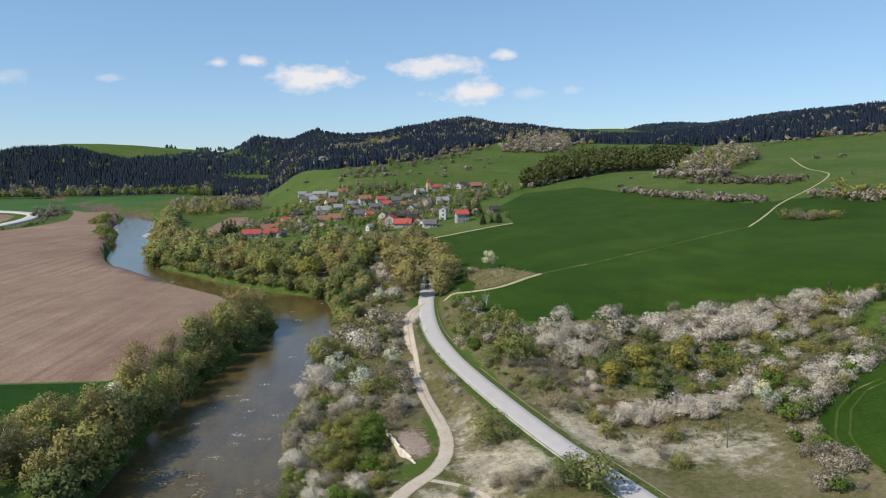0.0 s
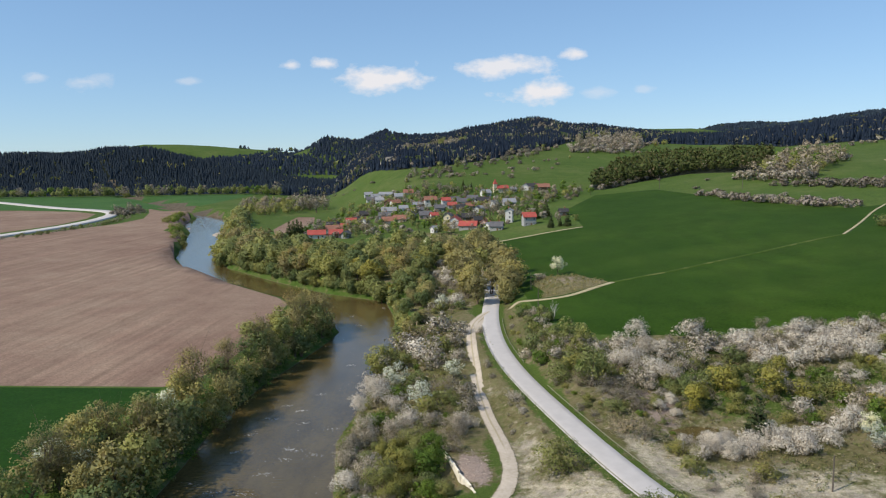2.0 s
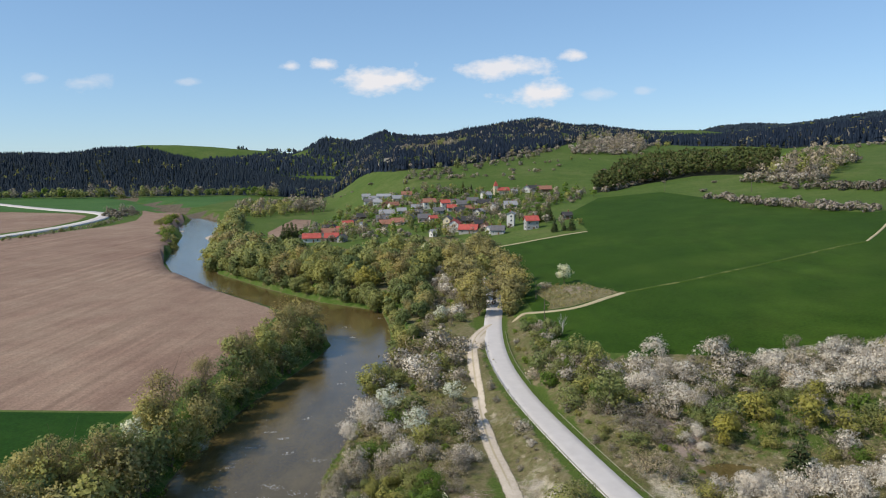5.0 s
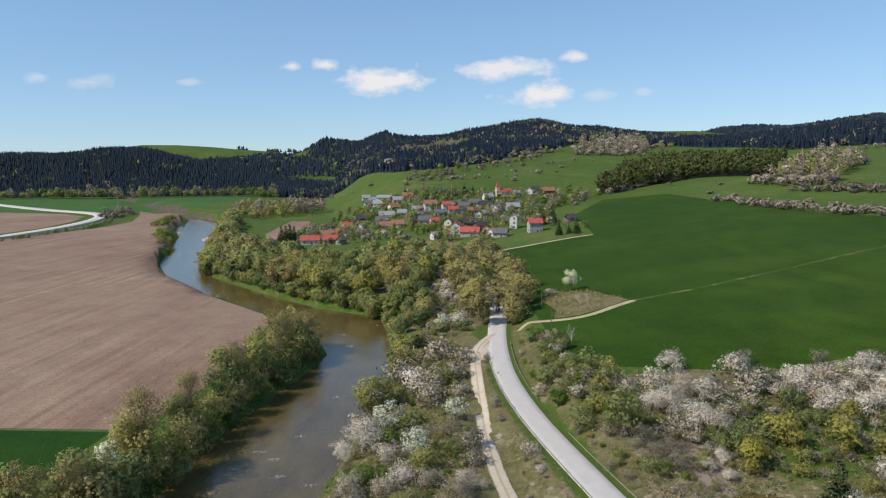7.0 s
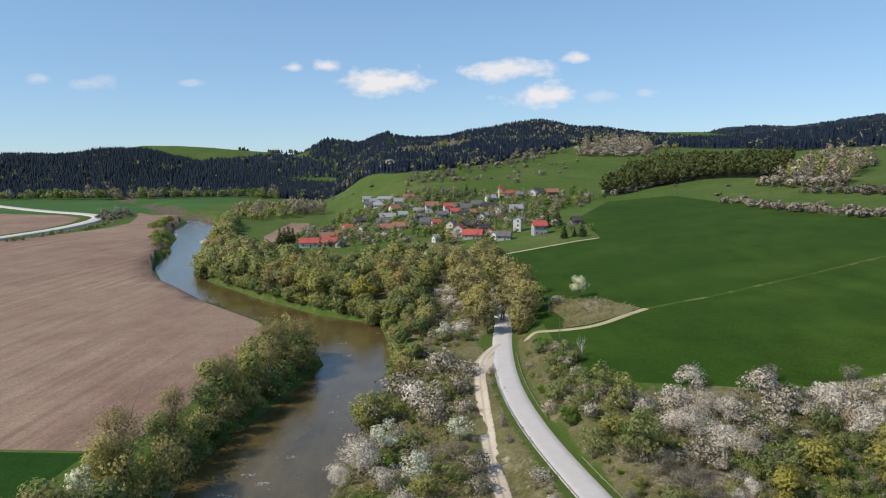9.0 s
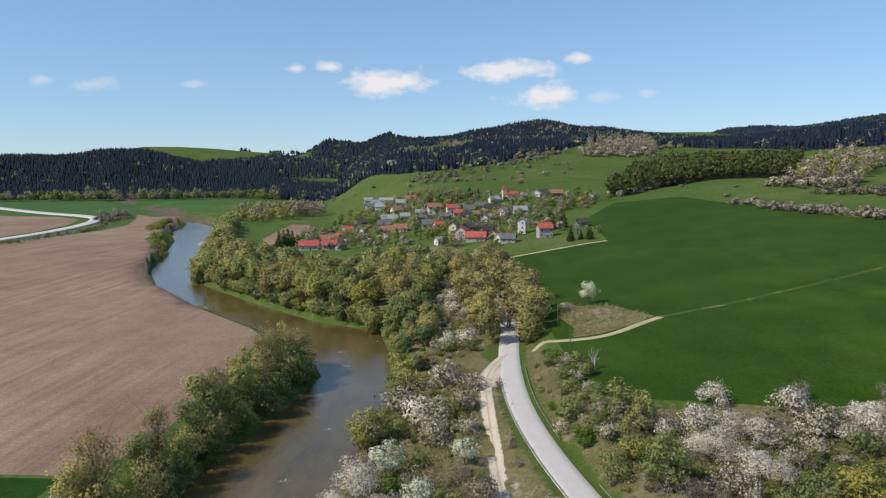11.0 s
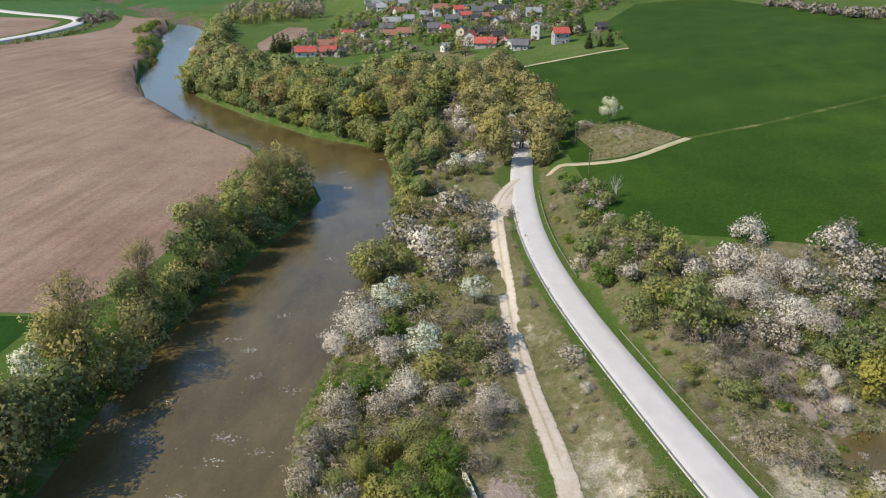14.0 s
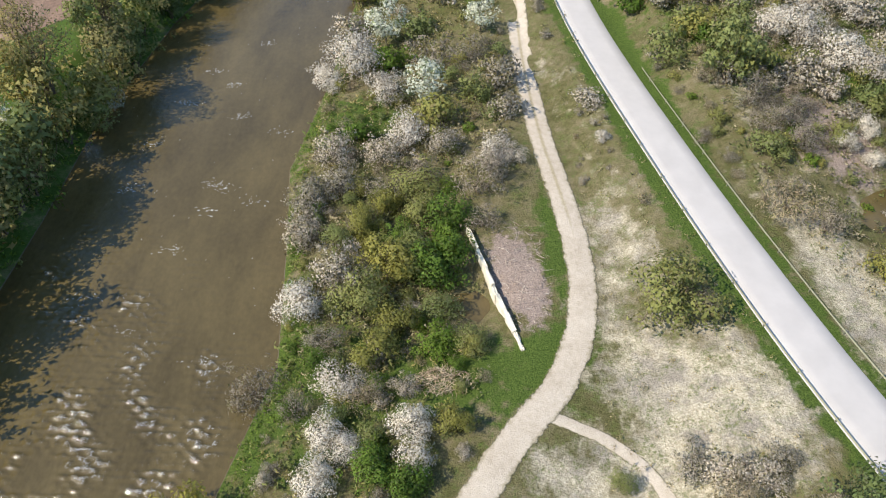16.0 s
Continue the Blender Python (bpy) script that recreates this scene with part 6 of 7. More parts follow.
# ---- the village ----
ROOFS = {"red": plain("red_roof_tiles", (0.40, 0.088, 0.070), 0.8, 0.2, vary=0.3, scale=0.8), "rust": plain("faded_brown_tiles", (0.27, 0.13, 0.09), 0.85, 0.2, vary=0.3, scale=0.8), "grey": plain("grey_fibre_cement_roof", (0.125, 0.12, 0.125), 0.85, 0.2, vary=0.25, scale=0.8), "pale": plain("pale_sheet_metal_roof", (0.27, 0.27, 0.28), 0.6, 0.35, vary=0.15, scale=0.8), "dark": plain("dark_tarred_roof", (0.05, 0.048, 0.05), 0.8, 0.2, vary=0.3, scale=0.8)}
WALLS = {"white": plain("white_render", (0.62, 0.60, 0.56), 0.9, 0.15, vary=0.08, scale=0.6), "cream": plain("cream_render", (0.62, 0.53, 0.37), 0.9, 0.15, vary=0.1, scale=0.6), "grey": plain("grey_render", (0.36, 0.35, 0.34), 0.9, 0.15, vary=0.12, scale=0.6), "wood": plain("brown_weathered_boards", (0.17, 0.115, 0.075), 0.9, 0.15, vary=0.3, scale=1.5), "pink": plain("pale_pink_render", (0.60, 0.43, 0.37), 0.9, 0.15, vary=0.1, scale=0.6)}
M["glass"] = plain("dark_window_glass", (0.035, 0.042, 0.05), 0.12, 0.5, vary=0.1)
M["frame"] = plain("white_window_frame", (0.70, 0.70, 0.68), 0.6, 0.3, vary=0.05)
M["door"] = plain("brown_house_door", (0.16, 0.09, 0.05), 0.6, 0.3, vary=0.2)
M["brick"] = plain("chimney_brick", (0.30, 0.13, 0.085), 0.9, 0.15, vary=0.3, scale=4)


def frame_mesh(w, h):
    bm = bmesh.new()
    for x, z, a, b in ((-w / 2, 0, 0.09, h), (w / 2, 0, 0.09, h), (0, 0, 0.06, h), (0, -0.05, w + 0.12, 0.09), (0, h - 0.04, w + 0.12, 0.09)):
        box(bm, x, 0, z, a, 0.08, b)
    me = bpy.data.meshes.new("window_frame")
    bm.to_mesh(me)
    bm.free()
    me.materials.append(M["frame"])
    return me


def pane_mesh(w, h):
    bm = bmesh.new()
    box(bm, 0, 0.01, 0, w, 0.05, h)
    me = bpy.data.meshes.new("pane")
    bm.to_mesh(me)
    bm.free()
    me.materials.append(M["glass"])
    return me


WINDOW = (frame_mesh(0.95, 1.08), pane_mesh(0.9, 1.04))


def house(x, y, turn, long, wide, storeys, roof, wall, pitch=0.75, name="house", category="house", label="", tower=False):
    """A gabled village house: walls, roof with eaves, chimney, door, windows on all sides."""
    ob = tagged(new(name), label or f"{wall} walled village house with a {roof} gabled roof", category, "houses of the village")
    base = min(float(height(x + dx, y + dy)) for dx in (-3, 3) for dy in (-3, 3))
    ob.matrix_basis = pose(x, y, base - 0.2, 0, 0, turn)
    long, wide = long * 0.76, wide * 0.76
    eave, top = 0.7 + 2.2 * storeys, 0.7 + 2.2 * storeys + wide / 2 * pitch
    bm = bmesh.new()
    ring = [(-wide / 2, 0), (wide / 2, 0), (wide / 2, eave), (0, top - 0.15), (-wide / 2, eave)]
    ends = [[bm.verts.new((e * long / 2, p, q)) for p, q in ring] for e in (-1, 1)]
    bm.faces.new(ends[0][::-1])
    bm.faces.new(ends[1])
    for k in range(5):
        bm.faces.new((ends[0][k], ends[0][(k + 1) % 5], ends[1][(k + 1) % 5], ends[1][k]))
    bmesh.ops.recalc_face_normals(bm, faces=bm.faces)
    part("wall", bm, WALLS[wall], ob)
    bm = bmesh.new()
    over, side, thick = long / 2 + 0.45, wide / 2 + 0.5, 0.22
    low = eave - 0.5 * pitch
    prof = [(-side, low), (0, top), (side, low), (side, low + thick), (0, top + thick * 1.25), (-side, low + thick)]
    ends = [[bm.verts.new((e * over, p, q)) for p, q in prof] for e in (-1, 1)]
    for a in (ends[0], ends[1]):
        bm.faces.new((a[0], a[1], a[4], a[5]))
        bm.faces.new((a[1], a[2], a[3], a[4]))
    for k in range(6):
        bm.faces.new((ends[0][k], ends[0][(k + 1) % 6], ends[1][(k + 1) % 6], ends[1][k]))
    bmesh.ops.recalc_face_normals(bm, faces=bm.faces)
    roof_ob = part("roof", bm, ROOFS[roof], ob)
    if category == "house":
        bm = bmesh.new()
        box(bm, long * 0.18, wide * 0.12, top - 0.9, 0.55, 0.55, 1.9)
        box(bm, long * 0.18, wide * 0.12, top + 1.0, 0.68, 0.68, 0.12)
        part("chimney", bm, M["brick"], roof_ob)
    bm = bmesh.new()
    box(bm, long * 0.1, -wide / 2 - 0.02, 0.25, 0.8, 0.09, 1.62, 0.01)
    part("door", bm, M["door"], ob)
    places = []
    for level in range(storeys):
        z = 1.1 + 2.2 * level
        for sign in (-1, 1):
            for u in (-0.3, 0.34):
                if not (sign < 0 and level == 0 and abs(u - 0.1) < 0.1):
                    places.append((u * long, sign * (wide / 2 + 0.02), z, 0))
            places.append((sign * (long / 2 + 0.02), 0.12 * wide * sign, z, 90))
    for px, py, pz, rz in places:
        w = part("window", WINDOW[0], None, ob)
        w.matrix_basis = pose(px, py, pz, 0, 0, rz)
        part("pane", WINDOW[1], None, w)
    return ob


for x, y, turn, long, storeys, wall in ((-66.6, 428.1, 8, 13, 1, "white"), (-55.1, 426.3, 7, 10.1, 1, "pink"), (-55.7, 470.8, 10, 6, 1, "white"), (-54.2, 499.3, 15, 8.8, 1, "pink"), (2.5, 453.2, 20, 6.1, 1, "white"), (10.8, 496.4, 10, 7.5, 2, "white"), (14.7, 489.6, 5, 7.2, 1, "grey"), (14, 410.5, 75, 8.4, 2, "white"), (20.7, 396.6, -14, 12.4, 1, "grey"), (50.6, 375.4, 8, 8.3, 2, "grey"), (-4.3, 507.1, 80, 7.4, 1, "white")):
    house(x, y, turn, long, min(long * 0.8, 7.5), storeys, "red", wall)
for x, y, turn, long, storeys, wall in ((-60, 455.3, 8, 13, 1, "white"), (-25.3, 458.2, 6, 13, 1, "pink"), (-18.8, 457.2, -4, 9.9, 1, "cream"), (-17.1, 573.7, 5, 9.9, 1, "cream"), (86.5, 557.7, 4, 12.9, 1, "wood"), (-31.1, 554.3, 70, 9.5, 1, "wood"), (0.3, 502.8, 8, 10.9, 2, "white"), (26.3, 483, 12, 7.4, 1, "pink"), (-25.6, 539.8, 30, 9.2, 1, "white"), (29.9, 399.1, 60, 6, 1, "pink")):
    house(x, y, turn, long, min(long * 0.8, 7.5), storeys, "rust", wall)
for x, y, turn, long, storeys, wall in ((-67.4, 491.3, 5, 6, 1, "cream"), (-62.4, 487.8, 80, 6.5, 1, "cream"), (-47.1, 530.8, 6, 11.1, 1, "wood"), (36.5, 503.4, 0, 10.6, 1, "wood"), (27.3, 415, 20, 7.9, 1, "wood"), (22.7, 434.3, 0, 9.9, 1, "wood"), (71.7, 393.4, 0, 6.1, 1, "wood"), (16.3, 438.7, 75, 6, 1, "cream"), (79.4, 563, 5, 12, 1, "white"), (19.9, 476.5, 10, 8.1, 1, "wood"), (-50.6, 504.6, 20, 7.1, 1, "white")):
    house(x, y, turn, long, min(long * 0.8, 7.5), storeys, "dark", wall)
for x, y, turn, long, storeys, wall in ((-30.4, 486.8, 4, 9.9, 1, "white"), (-2.9, 457.5, 3, 9.9, 1, "pink"), (23, 502.6, 5, 11.2, 1, "white"), (30.1, 513.9, -5, 9.6, 1, "white"), (34.2, 375.6, -15, 8.2, 1, "grey"), (-49.6, 616.7, 10, 11.1, 1, "white"), (17.3, 512.1, 12, 7.9, 1, "white"), (-12.1, 465.2, 85, 8.8, 1, "grey"), (6, 479.9, 5, 7.9, 1, "grey"), (30.2, 466.3, 70, 7.6, 1, "white"), (-7.4, 480.2, 12, 7.3, 1, "white"), (-48.5, 420.6, 70, 6.7, 1, "grey"), (10.7, 432.1, 70, 6.9, 2, "cream")):
    house(x, y, turn, long, min(long * 0.8, 7.5), storeys, "grey", wall)
for x, y, turn, long, storeys, wall in ((-28.7, 507.9, 4, 13, 1, "white"), (-46.3, 620.1, 15, 10.2, 1, "white"), (-40, 588.9, -5, 10.3, 1, "white"), (-23.9, 569.7, 8, 10, 1, "cream"), (-8.8, 502.6, 10, 7.7, 1, "white"), (42.4, 484.8, 60, 9, 1, "white"), (52.7, 485.7, 3, 10.7, 1, "grey"), (41.3, 539.5, 20, 8.8, 1, "white"), (32.7, 469.4, 30, 6, 1, "white"), (62.9, 553.1, 20, 6, 1, "white"), (74, 561.5, 70, 9.8, 1, "white"), (2.9, 400.3, 30, 6, 1, "white"), (-42.7, 479.3, 60, 6, 1, "white"), (31.3, 383.1, 40, 6, 1, "white"), (-18.3, 501, 8, 7.6, 1, "white"), (-55.6, 657.6, 10, 9.4, 1, "white")):
    house(x, y, turn, long, min(long * 0.8, 7.5), storeys, "pale", wall)
house(43.2, 398.8, 75, 5.2, 5.0, 3, "pale", "white", 0.5, label="narrow three-storey white house at the village edge")
house(-35.4, 603.3, -8, 17, 10, 1, "pale", "white", 0.45, "farm_hall", "barn", "long white farm hall with a pale sheet roof")
for k in range(11):
    plant("poplar_tree__far", 10.7 + 1.89 * k, 539.4 + 2.17 * k, 1.0)
for x, y, s in ((57.8, 395.3, 1.6), (62.8, 396.3, 1.9), (57.6, 349.8, 1.35), (64.9, 347, 1.35), (62.1, 350.1, 0.8), (-85.9, 445, 1.7), (-83.3, 444.5, 1.8), (-81.9, 449.5, 1.9), (-80.4, 454.6, 1.6), (10.9, 441.3, 1), (29.2, 397.9, 1.1), (24.9, 454, 1.1), (0.4, 546, 0.9), (3.9, 542.6, 1), (-2.7, 545.6, 0.9)):
    plant("spruce_tree", x, y, s, 1.0, label="broad dark conifer in a village garden")
for kind, x, y, s in (("olive_tree__far", -11.5, 445.6, 1.2), ("olive_tree__far", -72.9, 606.5, 1.1), ("olive_tree__far", -65, 602.7, 1.2), ("olive_tree__far", -54.7, 579.1, 1.2), ("olive_tree__far", -45.5, 547, 1), ("olive_tree__far", 8.6, 388.8, 1.1), ("olive_tree__far", 4.7, 391.8, 1), ("brown_tree__far", 42, 455.2, 1.1), ("brown_tree__far", 36.6, 447.9, 1.2), ("brown_tree__far", -112, 679.4, 1.9), ("brown_tree__far", -123.9, 702.7, 2), ("brown_tree__far", -101.3, 645.3, 1.6), ("brown_tree__far", 76.2, 478.4, 1.1), ("brown_tree__far", 82, 482.4, 1), ("olive_tree__far", 61.8, 482.9, 0.8), ("white_tree__far", 59.4, 502.6, 0.8), ("green_tree__far", 99, 540.9, 1.3), ("green_tree__far", 106.8, 541.5, 1.2), ("white_tree__far", 57.9, 416, 0.9)):
    plant(kind, x, y, s)


def church(x, y, turn):
    ob = tagged(new("church"), "small village church with a bright red roof and a square tower", "church")
    ob.matrix_basis = pose(x, y, float(height(x, y)) - 0.3, 0, 0, turn) @ Matrix.Scale(0.62, 4)

    def gable(long, wide, eave, top, x0):
        bm = bmesh.new()
        ring = [(-wide / 2, 0), (wide / 2, 0), (wide / 2, eave), (0, top), (-wide / 2, eave)]
        ends = [[bm.verts.new((x0 + e * long / 2, p, q)) for p, q in ring] for e in (-1, 1)]
        bm.faces.new(ends[0][::-1])
        bm.faces.new(ends[1])
        for k in range(5):
            bm.faces.new((ends[0][k], ends[0][(k + 1) % 5], ends[1][(k + 1) % 5], ends[1][k]))
        bmesh.ops.recalc_face_normals(bm, faces=bm.faces)
        return bm

    part("nave", gable(14, 8, 5.5, 9, 3), WALLS["cream"], ob)
    bm = gable(15, 9, 0.25, 4.0, 3)
    bmesh.ops.translate(bm, vec=(0, 0, 5.6), verts=bm.verts)
    part("roof", bm, ROOFS["red"], ob)
    bm = bmesh.new()
    box(bm, -6, 0, 0, 4.4, 4.4, 11, 0.08)
    tower = part("tower", bm, WALLS["cream"], ob)
    bm = bmesh.new()
    made = bmesh.ops.create_cone(bm, cap_ends=True, segments=4, radius1=3.5, radius2=0.05, depth=6.5, matrix=Matrix.Translation((-6, 0, 14.2)) @ Matrix.Rotation(radians(45), 4, "Z"))
    part("spire", bm, ROOFS["red"], tower)
    bm = bmesh.new()
    box(bm, -6, 0, 17.2, 0.12, 0.12, 1.6)
    box(bm, -6, 0, 18.2, 0.7, 0.12, 0.12)
    part("cross", bm, M["steel"], tower)
    for k, px in enumerate((-1, 2.5, 6, 9)):
        for sy in (-1, 1):
            w = part("window", WINDOW[0], None, ob)
            w.matrix_basis = pose(px, sy * 4.02, 1.8, 0, 0, 0) @ Matrix.Diagonal((1, 1, 1.9, 1))
            part("pane", WINDOW[1], None, w)


church(53, 552, 12)

# garden trees and conifers among the houses
for x, y in ((62, 434), (27, 590), (33, 580), (-1, 544), (58, 436)):
    plant("spruce_tree", x, y, 1.05 + 0.25 * math.sin(x * 3), 1.15)
for k, (x, y) in enumerate(((-69, 579), (-59, 551), (-8, 487), (-33, 463), (-43, 455), (-14, 411), (-1, 421), (-24, 421), (11, 384), (32, 401), (33, 482), (47, 440), (60, 387), (64, 366), (74, 516), (92, 496), (109, 494), (102, 506), (42, 462), (54, 456), (6, 438), (-21, 438), (-34, 421), (-38, 437), (-49, 476), (28, 369), (-46, 448), (-30, 440), (22, 385), (52, 392), (72, 362), (-80, 470), (-75, 455))):
    plant(("olive_tree__far", "green_tree__far", "white_tree__far", "brown_tree__far", "olive_tree__far")[k % 5], x, y, 0.8 + 0.25 * math.sin(x * 7 + y))
GARDENS = ((-90, 450), (-80, 540), (-60, 600), (-10, 600), (60, 570), (110, 540), (105, 500), (60, 420), (40, 385), (0, 405), (-50, 415))
fill(GARDENS, 8.6, 81, (("olive_tree__far", 3.4), ("white_tree__far", 1.2), ("green_tree__far", 2.2), ("brown_tree__far", 1.6), ("blackthorn_bush__far", 2.4)), 0.5, 0.9)


# ---- things beside the road and track ----
def guard_rail(line, label, spacing=4.0):
    """A low steel crash rail on posts along a polyline."""
    line = finer(line, 1.0)
    ob = tagged(new("guard_rail"), label, "guard rail", "guard rails of the road")
    p = np.array(line)
    d = np.gradient(p, axis=0)
    d /= np.linalg.norm(d, axis=1)[:, None]
    side = np.stack([d[:, 1], -d[:, 0]], 1)
    z = road_z(p)
    prof = ((0.02, 0.38), (-0.02, 0.42), (0.01, 0.46), (-0.02, 0.50), (0.02, 0.54), (0.035, 0.54), (0.035, 0.38))
    n, rows = len(p), []
    for off, up in prof:
        rows.append(np.c_[p + side * off, z + up])
    i = np.arange(n - 1)
    f = np.concatenate([np.stack([k * n + i, k * n + i + 1, ((k + 1) % 7) * n + i + 1, ((k + 1) % 7) * n + i], 1) for k in range(7)])
    part("rail", mesh_of("rail", np.concatenate(rows), f, [M["steel"]]), None, ob)
    bm = bmesh.new()
    box(bm, 0, 0, -0.5, 0.08, 0.11, 1.06, 0.01)
    me = bpy.data.meshes.new("post")
    bm.to_mesh(me)
    bm.free()
    me.materials.append(M["steel"])
    for k in range(0, n, int(spacing)):
        post = part("post", me, None, ob)
        post.matrix_basis = pose(p[k, 0] + side[k, 0] * 0.12, p[k, 1] + side[k, 1] * 0.12, z[k])
    return ob


road_line = finer(rounded(ROAD), 3)
right_rail = [p for p in shifted(road_line, 3.05) if 60 < p[1] < 146]
guard_rail(right_rail, "long galvanised crash rail on posts along the road's grassy edge")
guard_rail([p for p in shifted(road_line, 3.0) if 156 < p[1] < 198], "short galvanised crash rail on posts along the road's bend")
guard_rail([p for p in shifted(road_line, -2.45) if 60 < p[1] < 190], "galvanised crash rail on posts close beside the asphalt")


def retaining_wall():
    """The broken concrete wall of an old basin between river and track."""
    ob = tagged(new("concrete_wall"), "crumbling pale concrete wall of an old basin", "wall")
    a, b = np.array((1.9, 120.3)), np.array((5.9, 106.4))
    way = (b - a) / np.linalg.norm(b - a)
    side = np.array((way[1], -way[0]))
    length, rng = float(np.linalg.norm(b - a)), np.random.default_rng(8)
    cuts = (0, 2.8, 5.2, 7.2, 8.3, 10.6, 12.6, length)
    for k, (s0, s1) in enumerate(zip(cuts, cuts[1:])):
        bm = bmesh.new()
        drop = (0, 0.08, 0.15, 0.45, 0.2, 0.05, 0.2)[k]
        box(bm, 0, 0, -2.6, s1 - s0 - 0.02, 0.28 + 0.06 * (k % 2), 3.15 - drop, 0.05)
        bmesh.ops.subdivide_edges(bm, edges=bm.edges[:], cuts=2)
        for v in bm.verts:
            v.co += Vector(rng.normal(0, 0.035, 3))
        slab = part("wall_slab", bm, M["concrete"], ob)
        c = a + way * (s0 + s1) / 2
        slab.matrix_basis = pose(c[0], c[1], 2.95, 0, 0, math.degrees(math.atan2(way[1], way[0])) + rng.uniform(-1.5, 1.5))


retaining_wall()


def brush_pile(x, y, rx, ry, count, seed, label):
    """Cut branches heaped loosely on the ground."""
    rng = np.random.default_rng(seed)
    pieces = []
    for _ in range(count):
        a, d = rng.uniform(0, 6.28), math.sqrt(rng.random())
        u, w = rx * d * math.cos(a), ry * d * math.sin(a)
        up = 0.75 * (1 - d * d) * rng.random() + 0.05
        b, long = rng.uniform(0, 6.28), rng.uniform(0.3, 1.1)
        step = np.array((long * math.cos(b), long * math.sin(b), rng.normal(0, 0.15)))
        at = np.array((u, w, float(height(x + u, y + w)) + up))
        pieces.append(tube(at - step / 2, at + step / 2, rng.uniform(0.012, 0.035), 0.01, 3, 0.08, rng))
    v, f = joined(pieces)
    v[:, 0] += x
    v[:, 1] += y
    tagged(new("brush_pile", mesh_of("brush_pile", v, f, [M["twig"]], None, True)), label, "brushwood", kind="stuff")


M["twig"] = foliage("cut_branches", (0.20, 0.145, 0.12), (0.36, 0.285, 0.245), (0.54, 0.46, 0.39), (0.62, 0.55, 0.47), 0.2, 0.0)
brush_pile(-0.6, 103.9, 2.2, 1.3, 380, 5, "heap of purple-brown cut branches")
brush_pile(6.4, 114.5, 2.6, 6.5, 170, 6, "scattered brown branches and dry litter beside the concrete wall")


def pole(name, x, y, tall, girth, label, arm=False, lean=0.0):
    ob = tagged(new(name), label, "pole", "poles")
    ob.matrix_basis = pose(x, y, float(height(x, y)) - 0.1, lean, 0, 20)
    bm = bmesh.new()
    bmesh.ops.create_cone(bm, cap_ends=True, segments=8, radius1=girth, radius2=girth * 0.7, depth=tall, matrix=Matrix.Translation((0, 0, tall / 2)))
    part("shaft", bm, M["post_wood"], ob)
    if arm:
        bm = bmesh.new()
        box(bm, 0, 0, tall - 0.5, 1.3, 0.1, 0.12)
        part("cross_arm", bm, M["post_wood"], ob)


pole("wooden_pole", 51.3, 98.1, 5.0, 0.11, "dark wooden pole standing in dry grass")
pole("wooden_pole", 28.4, 197, 5.2, 0.11, "dark wooden pole at the edge of the wheat")
pole("wooden_pole", 29.6, 219, 5.2, 0.11, "dark wooden pole beside the field lane")
pole("wooden_pole", 31.5, 168, 2.6, 0.1, "short dark post at the edge of the wheat")
pole("power_pole", 149, 473, 8.5, 0.14, "pale power pole at the top of the wheat field", True)
pole("power_pole", 180, 420, 8.5, 0.14, "power pole on the hillside meadow", True)


def dead_tree(x, y):
    ob = tagged(new("dead_tree"), "bleached dead tree with bare forked branches", "tree")
    ob.matrix_basis = pose(x, y, float(height(x, y)) - 0.1)
    rng = np.random.default_rng(3)
    pieces = [tube((0, 0, -0.2), (0.3, 0, 2.2), 0.13, 0.1, 6, 0.1, rng)]
    for k in range(8):
        a = 2.4 * k
        start = np.array((0.3, 0, 1.2 + 0.15 * k))
        end = start + np.array((1.2 * math.cos(a), 0.9 * math.sin(a), 1.6 + 0.12 * k))
        pieces.append(tube(start, end, 0.06, 0.02, 4, 0.15, rng))
        pieces.append(tube((start + end) / 2, end + rng.normal(size=3) * 0.5, 0.03, 0.01, 3, 0.1, rng))
    v, f = joined(pieces)
    part("branches", mesh_of("branches", v, f, [M["white_bark"]], None, True), None, ob)


dead_tree(29.8, 182)


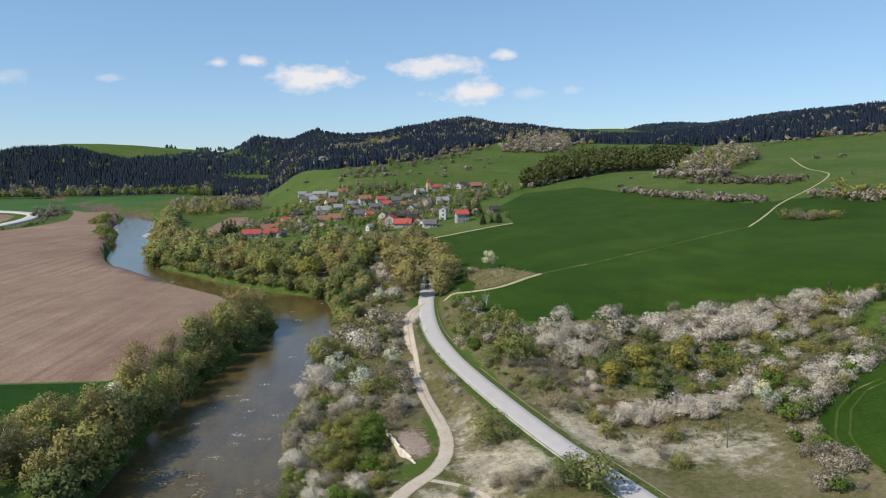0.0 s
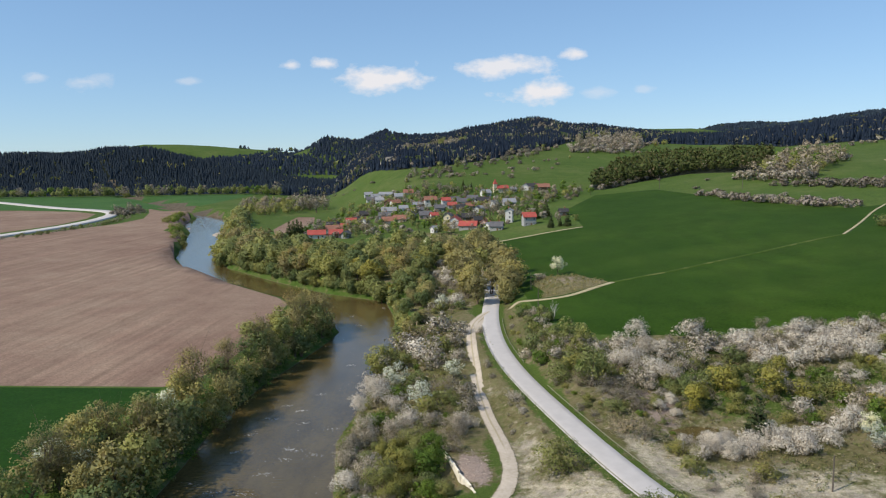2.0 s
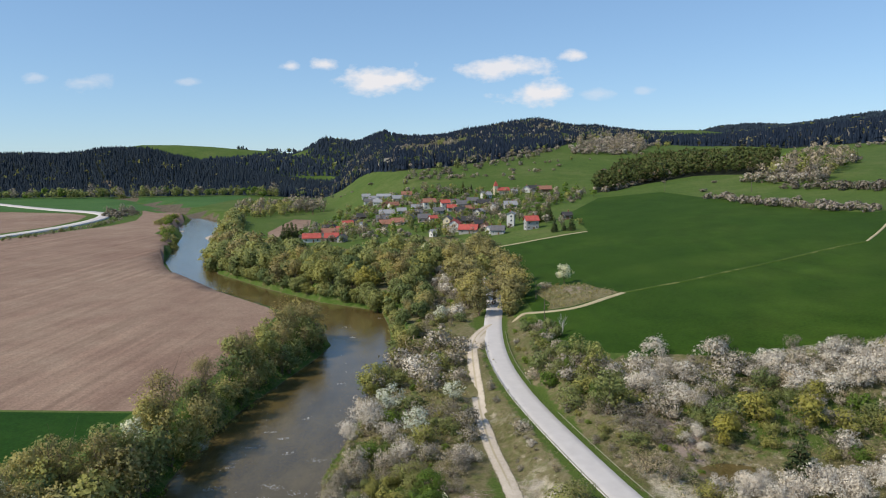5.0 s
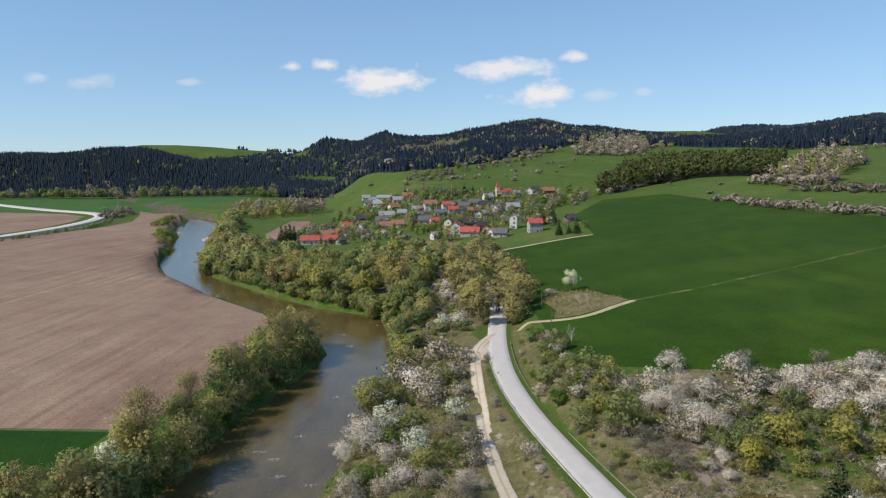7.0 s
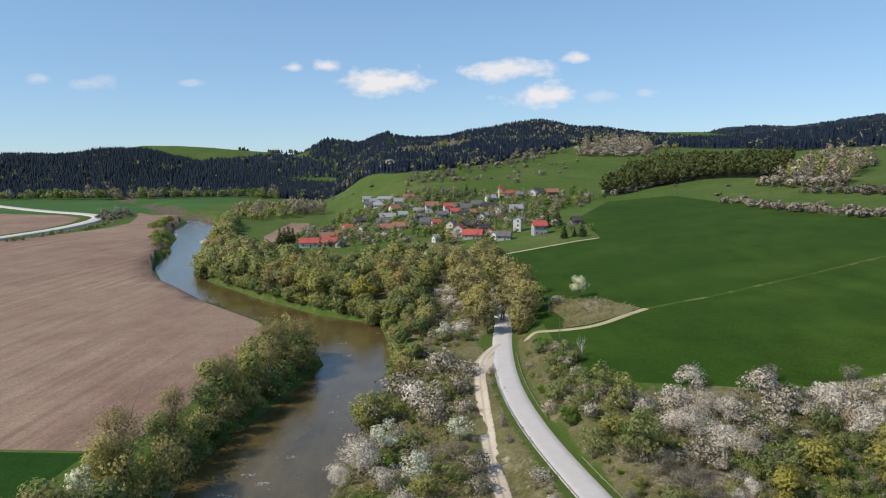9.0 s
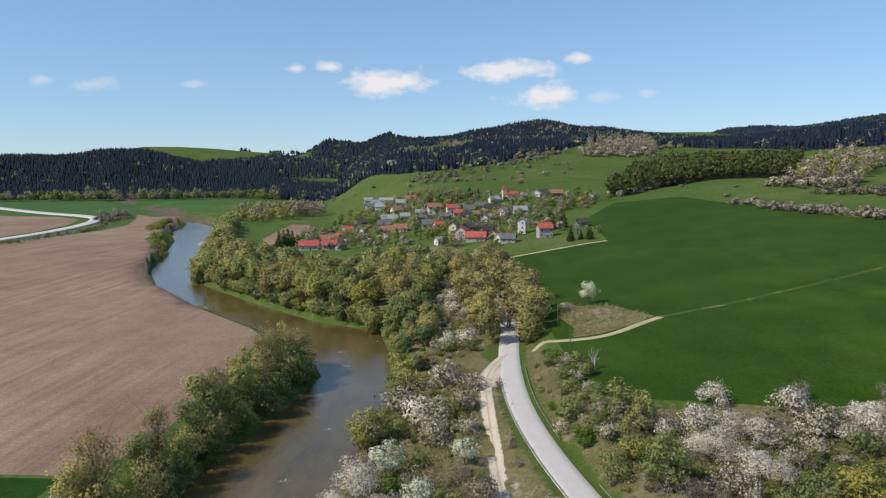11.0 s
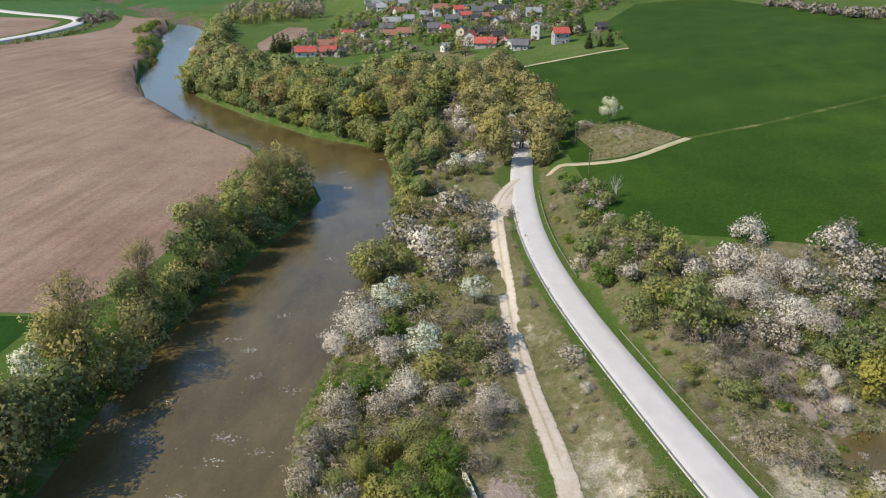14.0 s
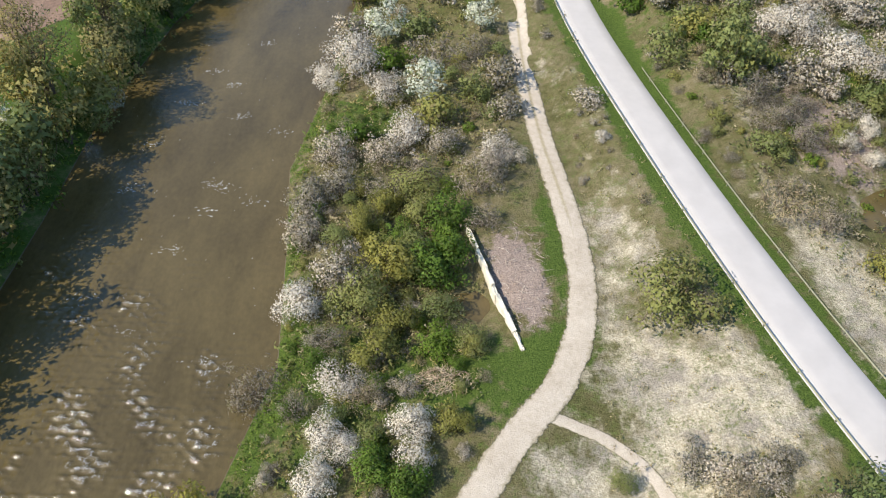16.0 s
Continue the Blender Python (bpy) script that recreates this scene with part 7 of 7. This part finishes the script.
def foam():
    """Broken white water: short bent crests in groups over stones, and white-coloured wavelets as sun glitter in the
    rapids.
    """
    rng = np.random.default_rng(17)
    vs, fs, n = [], [], 0

    def crest(x, y, long, wide, up):
        nonlocal n
        u = np.linspace(-1, 1, 5)
        bend = -0.35 * long * u * u
        back = np.stack([x + u * long, y + bend + wide * (1 - u * u), np.full(5, 0.005)], 1)
        top = np.stack([x + u * long * 0.85, y + bend + wide * 0.3 * (1 - u * u), up * (1.05 - u * u)], 1)
        front = np.stack([x + u * long, y + bend - wide * (1 - u * u), np.full(5, 0.005)], 1)
        vs.append(np.concatenate([back, top, front]))
        i = np.arange(4)
        fs.append(np.concatenate([np.stack([k + i, k + i + 1, k + 6 + i, k + 5 + i], 1) for k in (0, 5)])[:, ::-1] + n)
        n += 15

    groups = ((-23.6, 130.2), (-25.2, 130.8), (-33.5, 137.8), (-29.8, 153.3), (-26.5, 150), (-24.5, 143), (-34, 130), (-24.3, 126.5), (-20, 128), (-24, 160), (-20, 182), (-22, 225), (-19, 140), (-31, 146), (-33, 115), (-28, 111), (-21, 108), (-27, 121), (-16, 250), (-25, 238))
    for x, y in groups:
        for _ in range(rng.integers(14, 34)):
            crest(x + rng.normal() * 0.75, y + rng.normal() * 0.38, rng.uniform(0.03, 0.17), rng.uniform(0.008, 0.028), rng.uniform(0.01, 0.05))
    for _ in range(160):
        crest(rng.uniform(-38, -17), rng.uniform(100, 230), rng.uniform(0.03, 0.09), 0.012, 0.03)
    me = mesh_of("river_foam", np.concatenate(vs), np.concatenate(fs), [M["foam"]], None, True)
    tagged(new("river_foam", me), "white broken water over shallow stones, with sun glitter modelled as white crests", "foam", kind="stuff")


M["foam"] = plain("white_water_glint", (0.72, 0.72, 0.70), 0.35, 0.5, vary=0.1)
foam()


def gravel_bar(x, y, rx, ry, turn):
    t = np.linspace(0, 2 * math.pi, 28, endpoint=False)
    rng = np.random.default_rng(int(abs(x)))
    r = 1 + 0.12 * np.sin(3 * t) + rng.normal(0, 0.05, 28)
    rows = []
    c, s = math.cos(turn), math.sin(turn)
    for k, up in ((1.0, -0.15), (0.75, 0.22), (0.4, 0.4)):
        u, w = rx * r * k * np.cos(t), ry * r * k * np.sin(t)
        rows.append(np.stack([x + c * u - s * w, y + s * u + c * w, np.full(28, up)], 1))
    v = np.concatenate([*rows, [(x, y, 0.45)]])
    i = np.arange(28)
    j = (i + 1) % 28
    f = np.concatenate([np.stack([a * 28 + i, a * 28 + j, (a + 1) * 28 + j], 1) for a in (0, 1)] + [np.stack([a * 28 + i, (a + 1) * 28 + j, (a + 1) * 28 + i], 1) for a in (0, 1)] + [np.stack([56 + i, 56 + j, np.full(28, 84)], 1)])
    me = mesh_of("gravel_bar", v, f, [M["sand"]], None, True)
    tagged(new("gravel_bar", me), "low pale gravel island in the river", "gravel bar", kind="structure")


gravel_bar(-150, 520, 16, 6, 1.75)
gravel_bar(-190, 568, 10, 3, 1.9)


# the plan is laid out; bring it to metres
for ob in scene.objects:
    if ob.parent is None and ob.type in ("MESH", "EMPTY"):
        ob.matrix_basis = Matrix.Scale(PLAN, 4) @ ob.matrix_basis
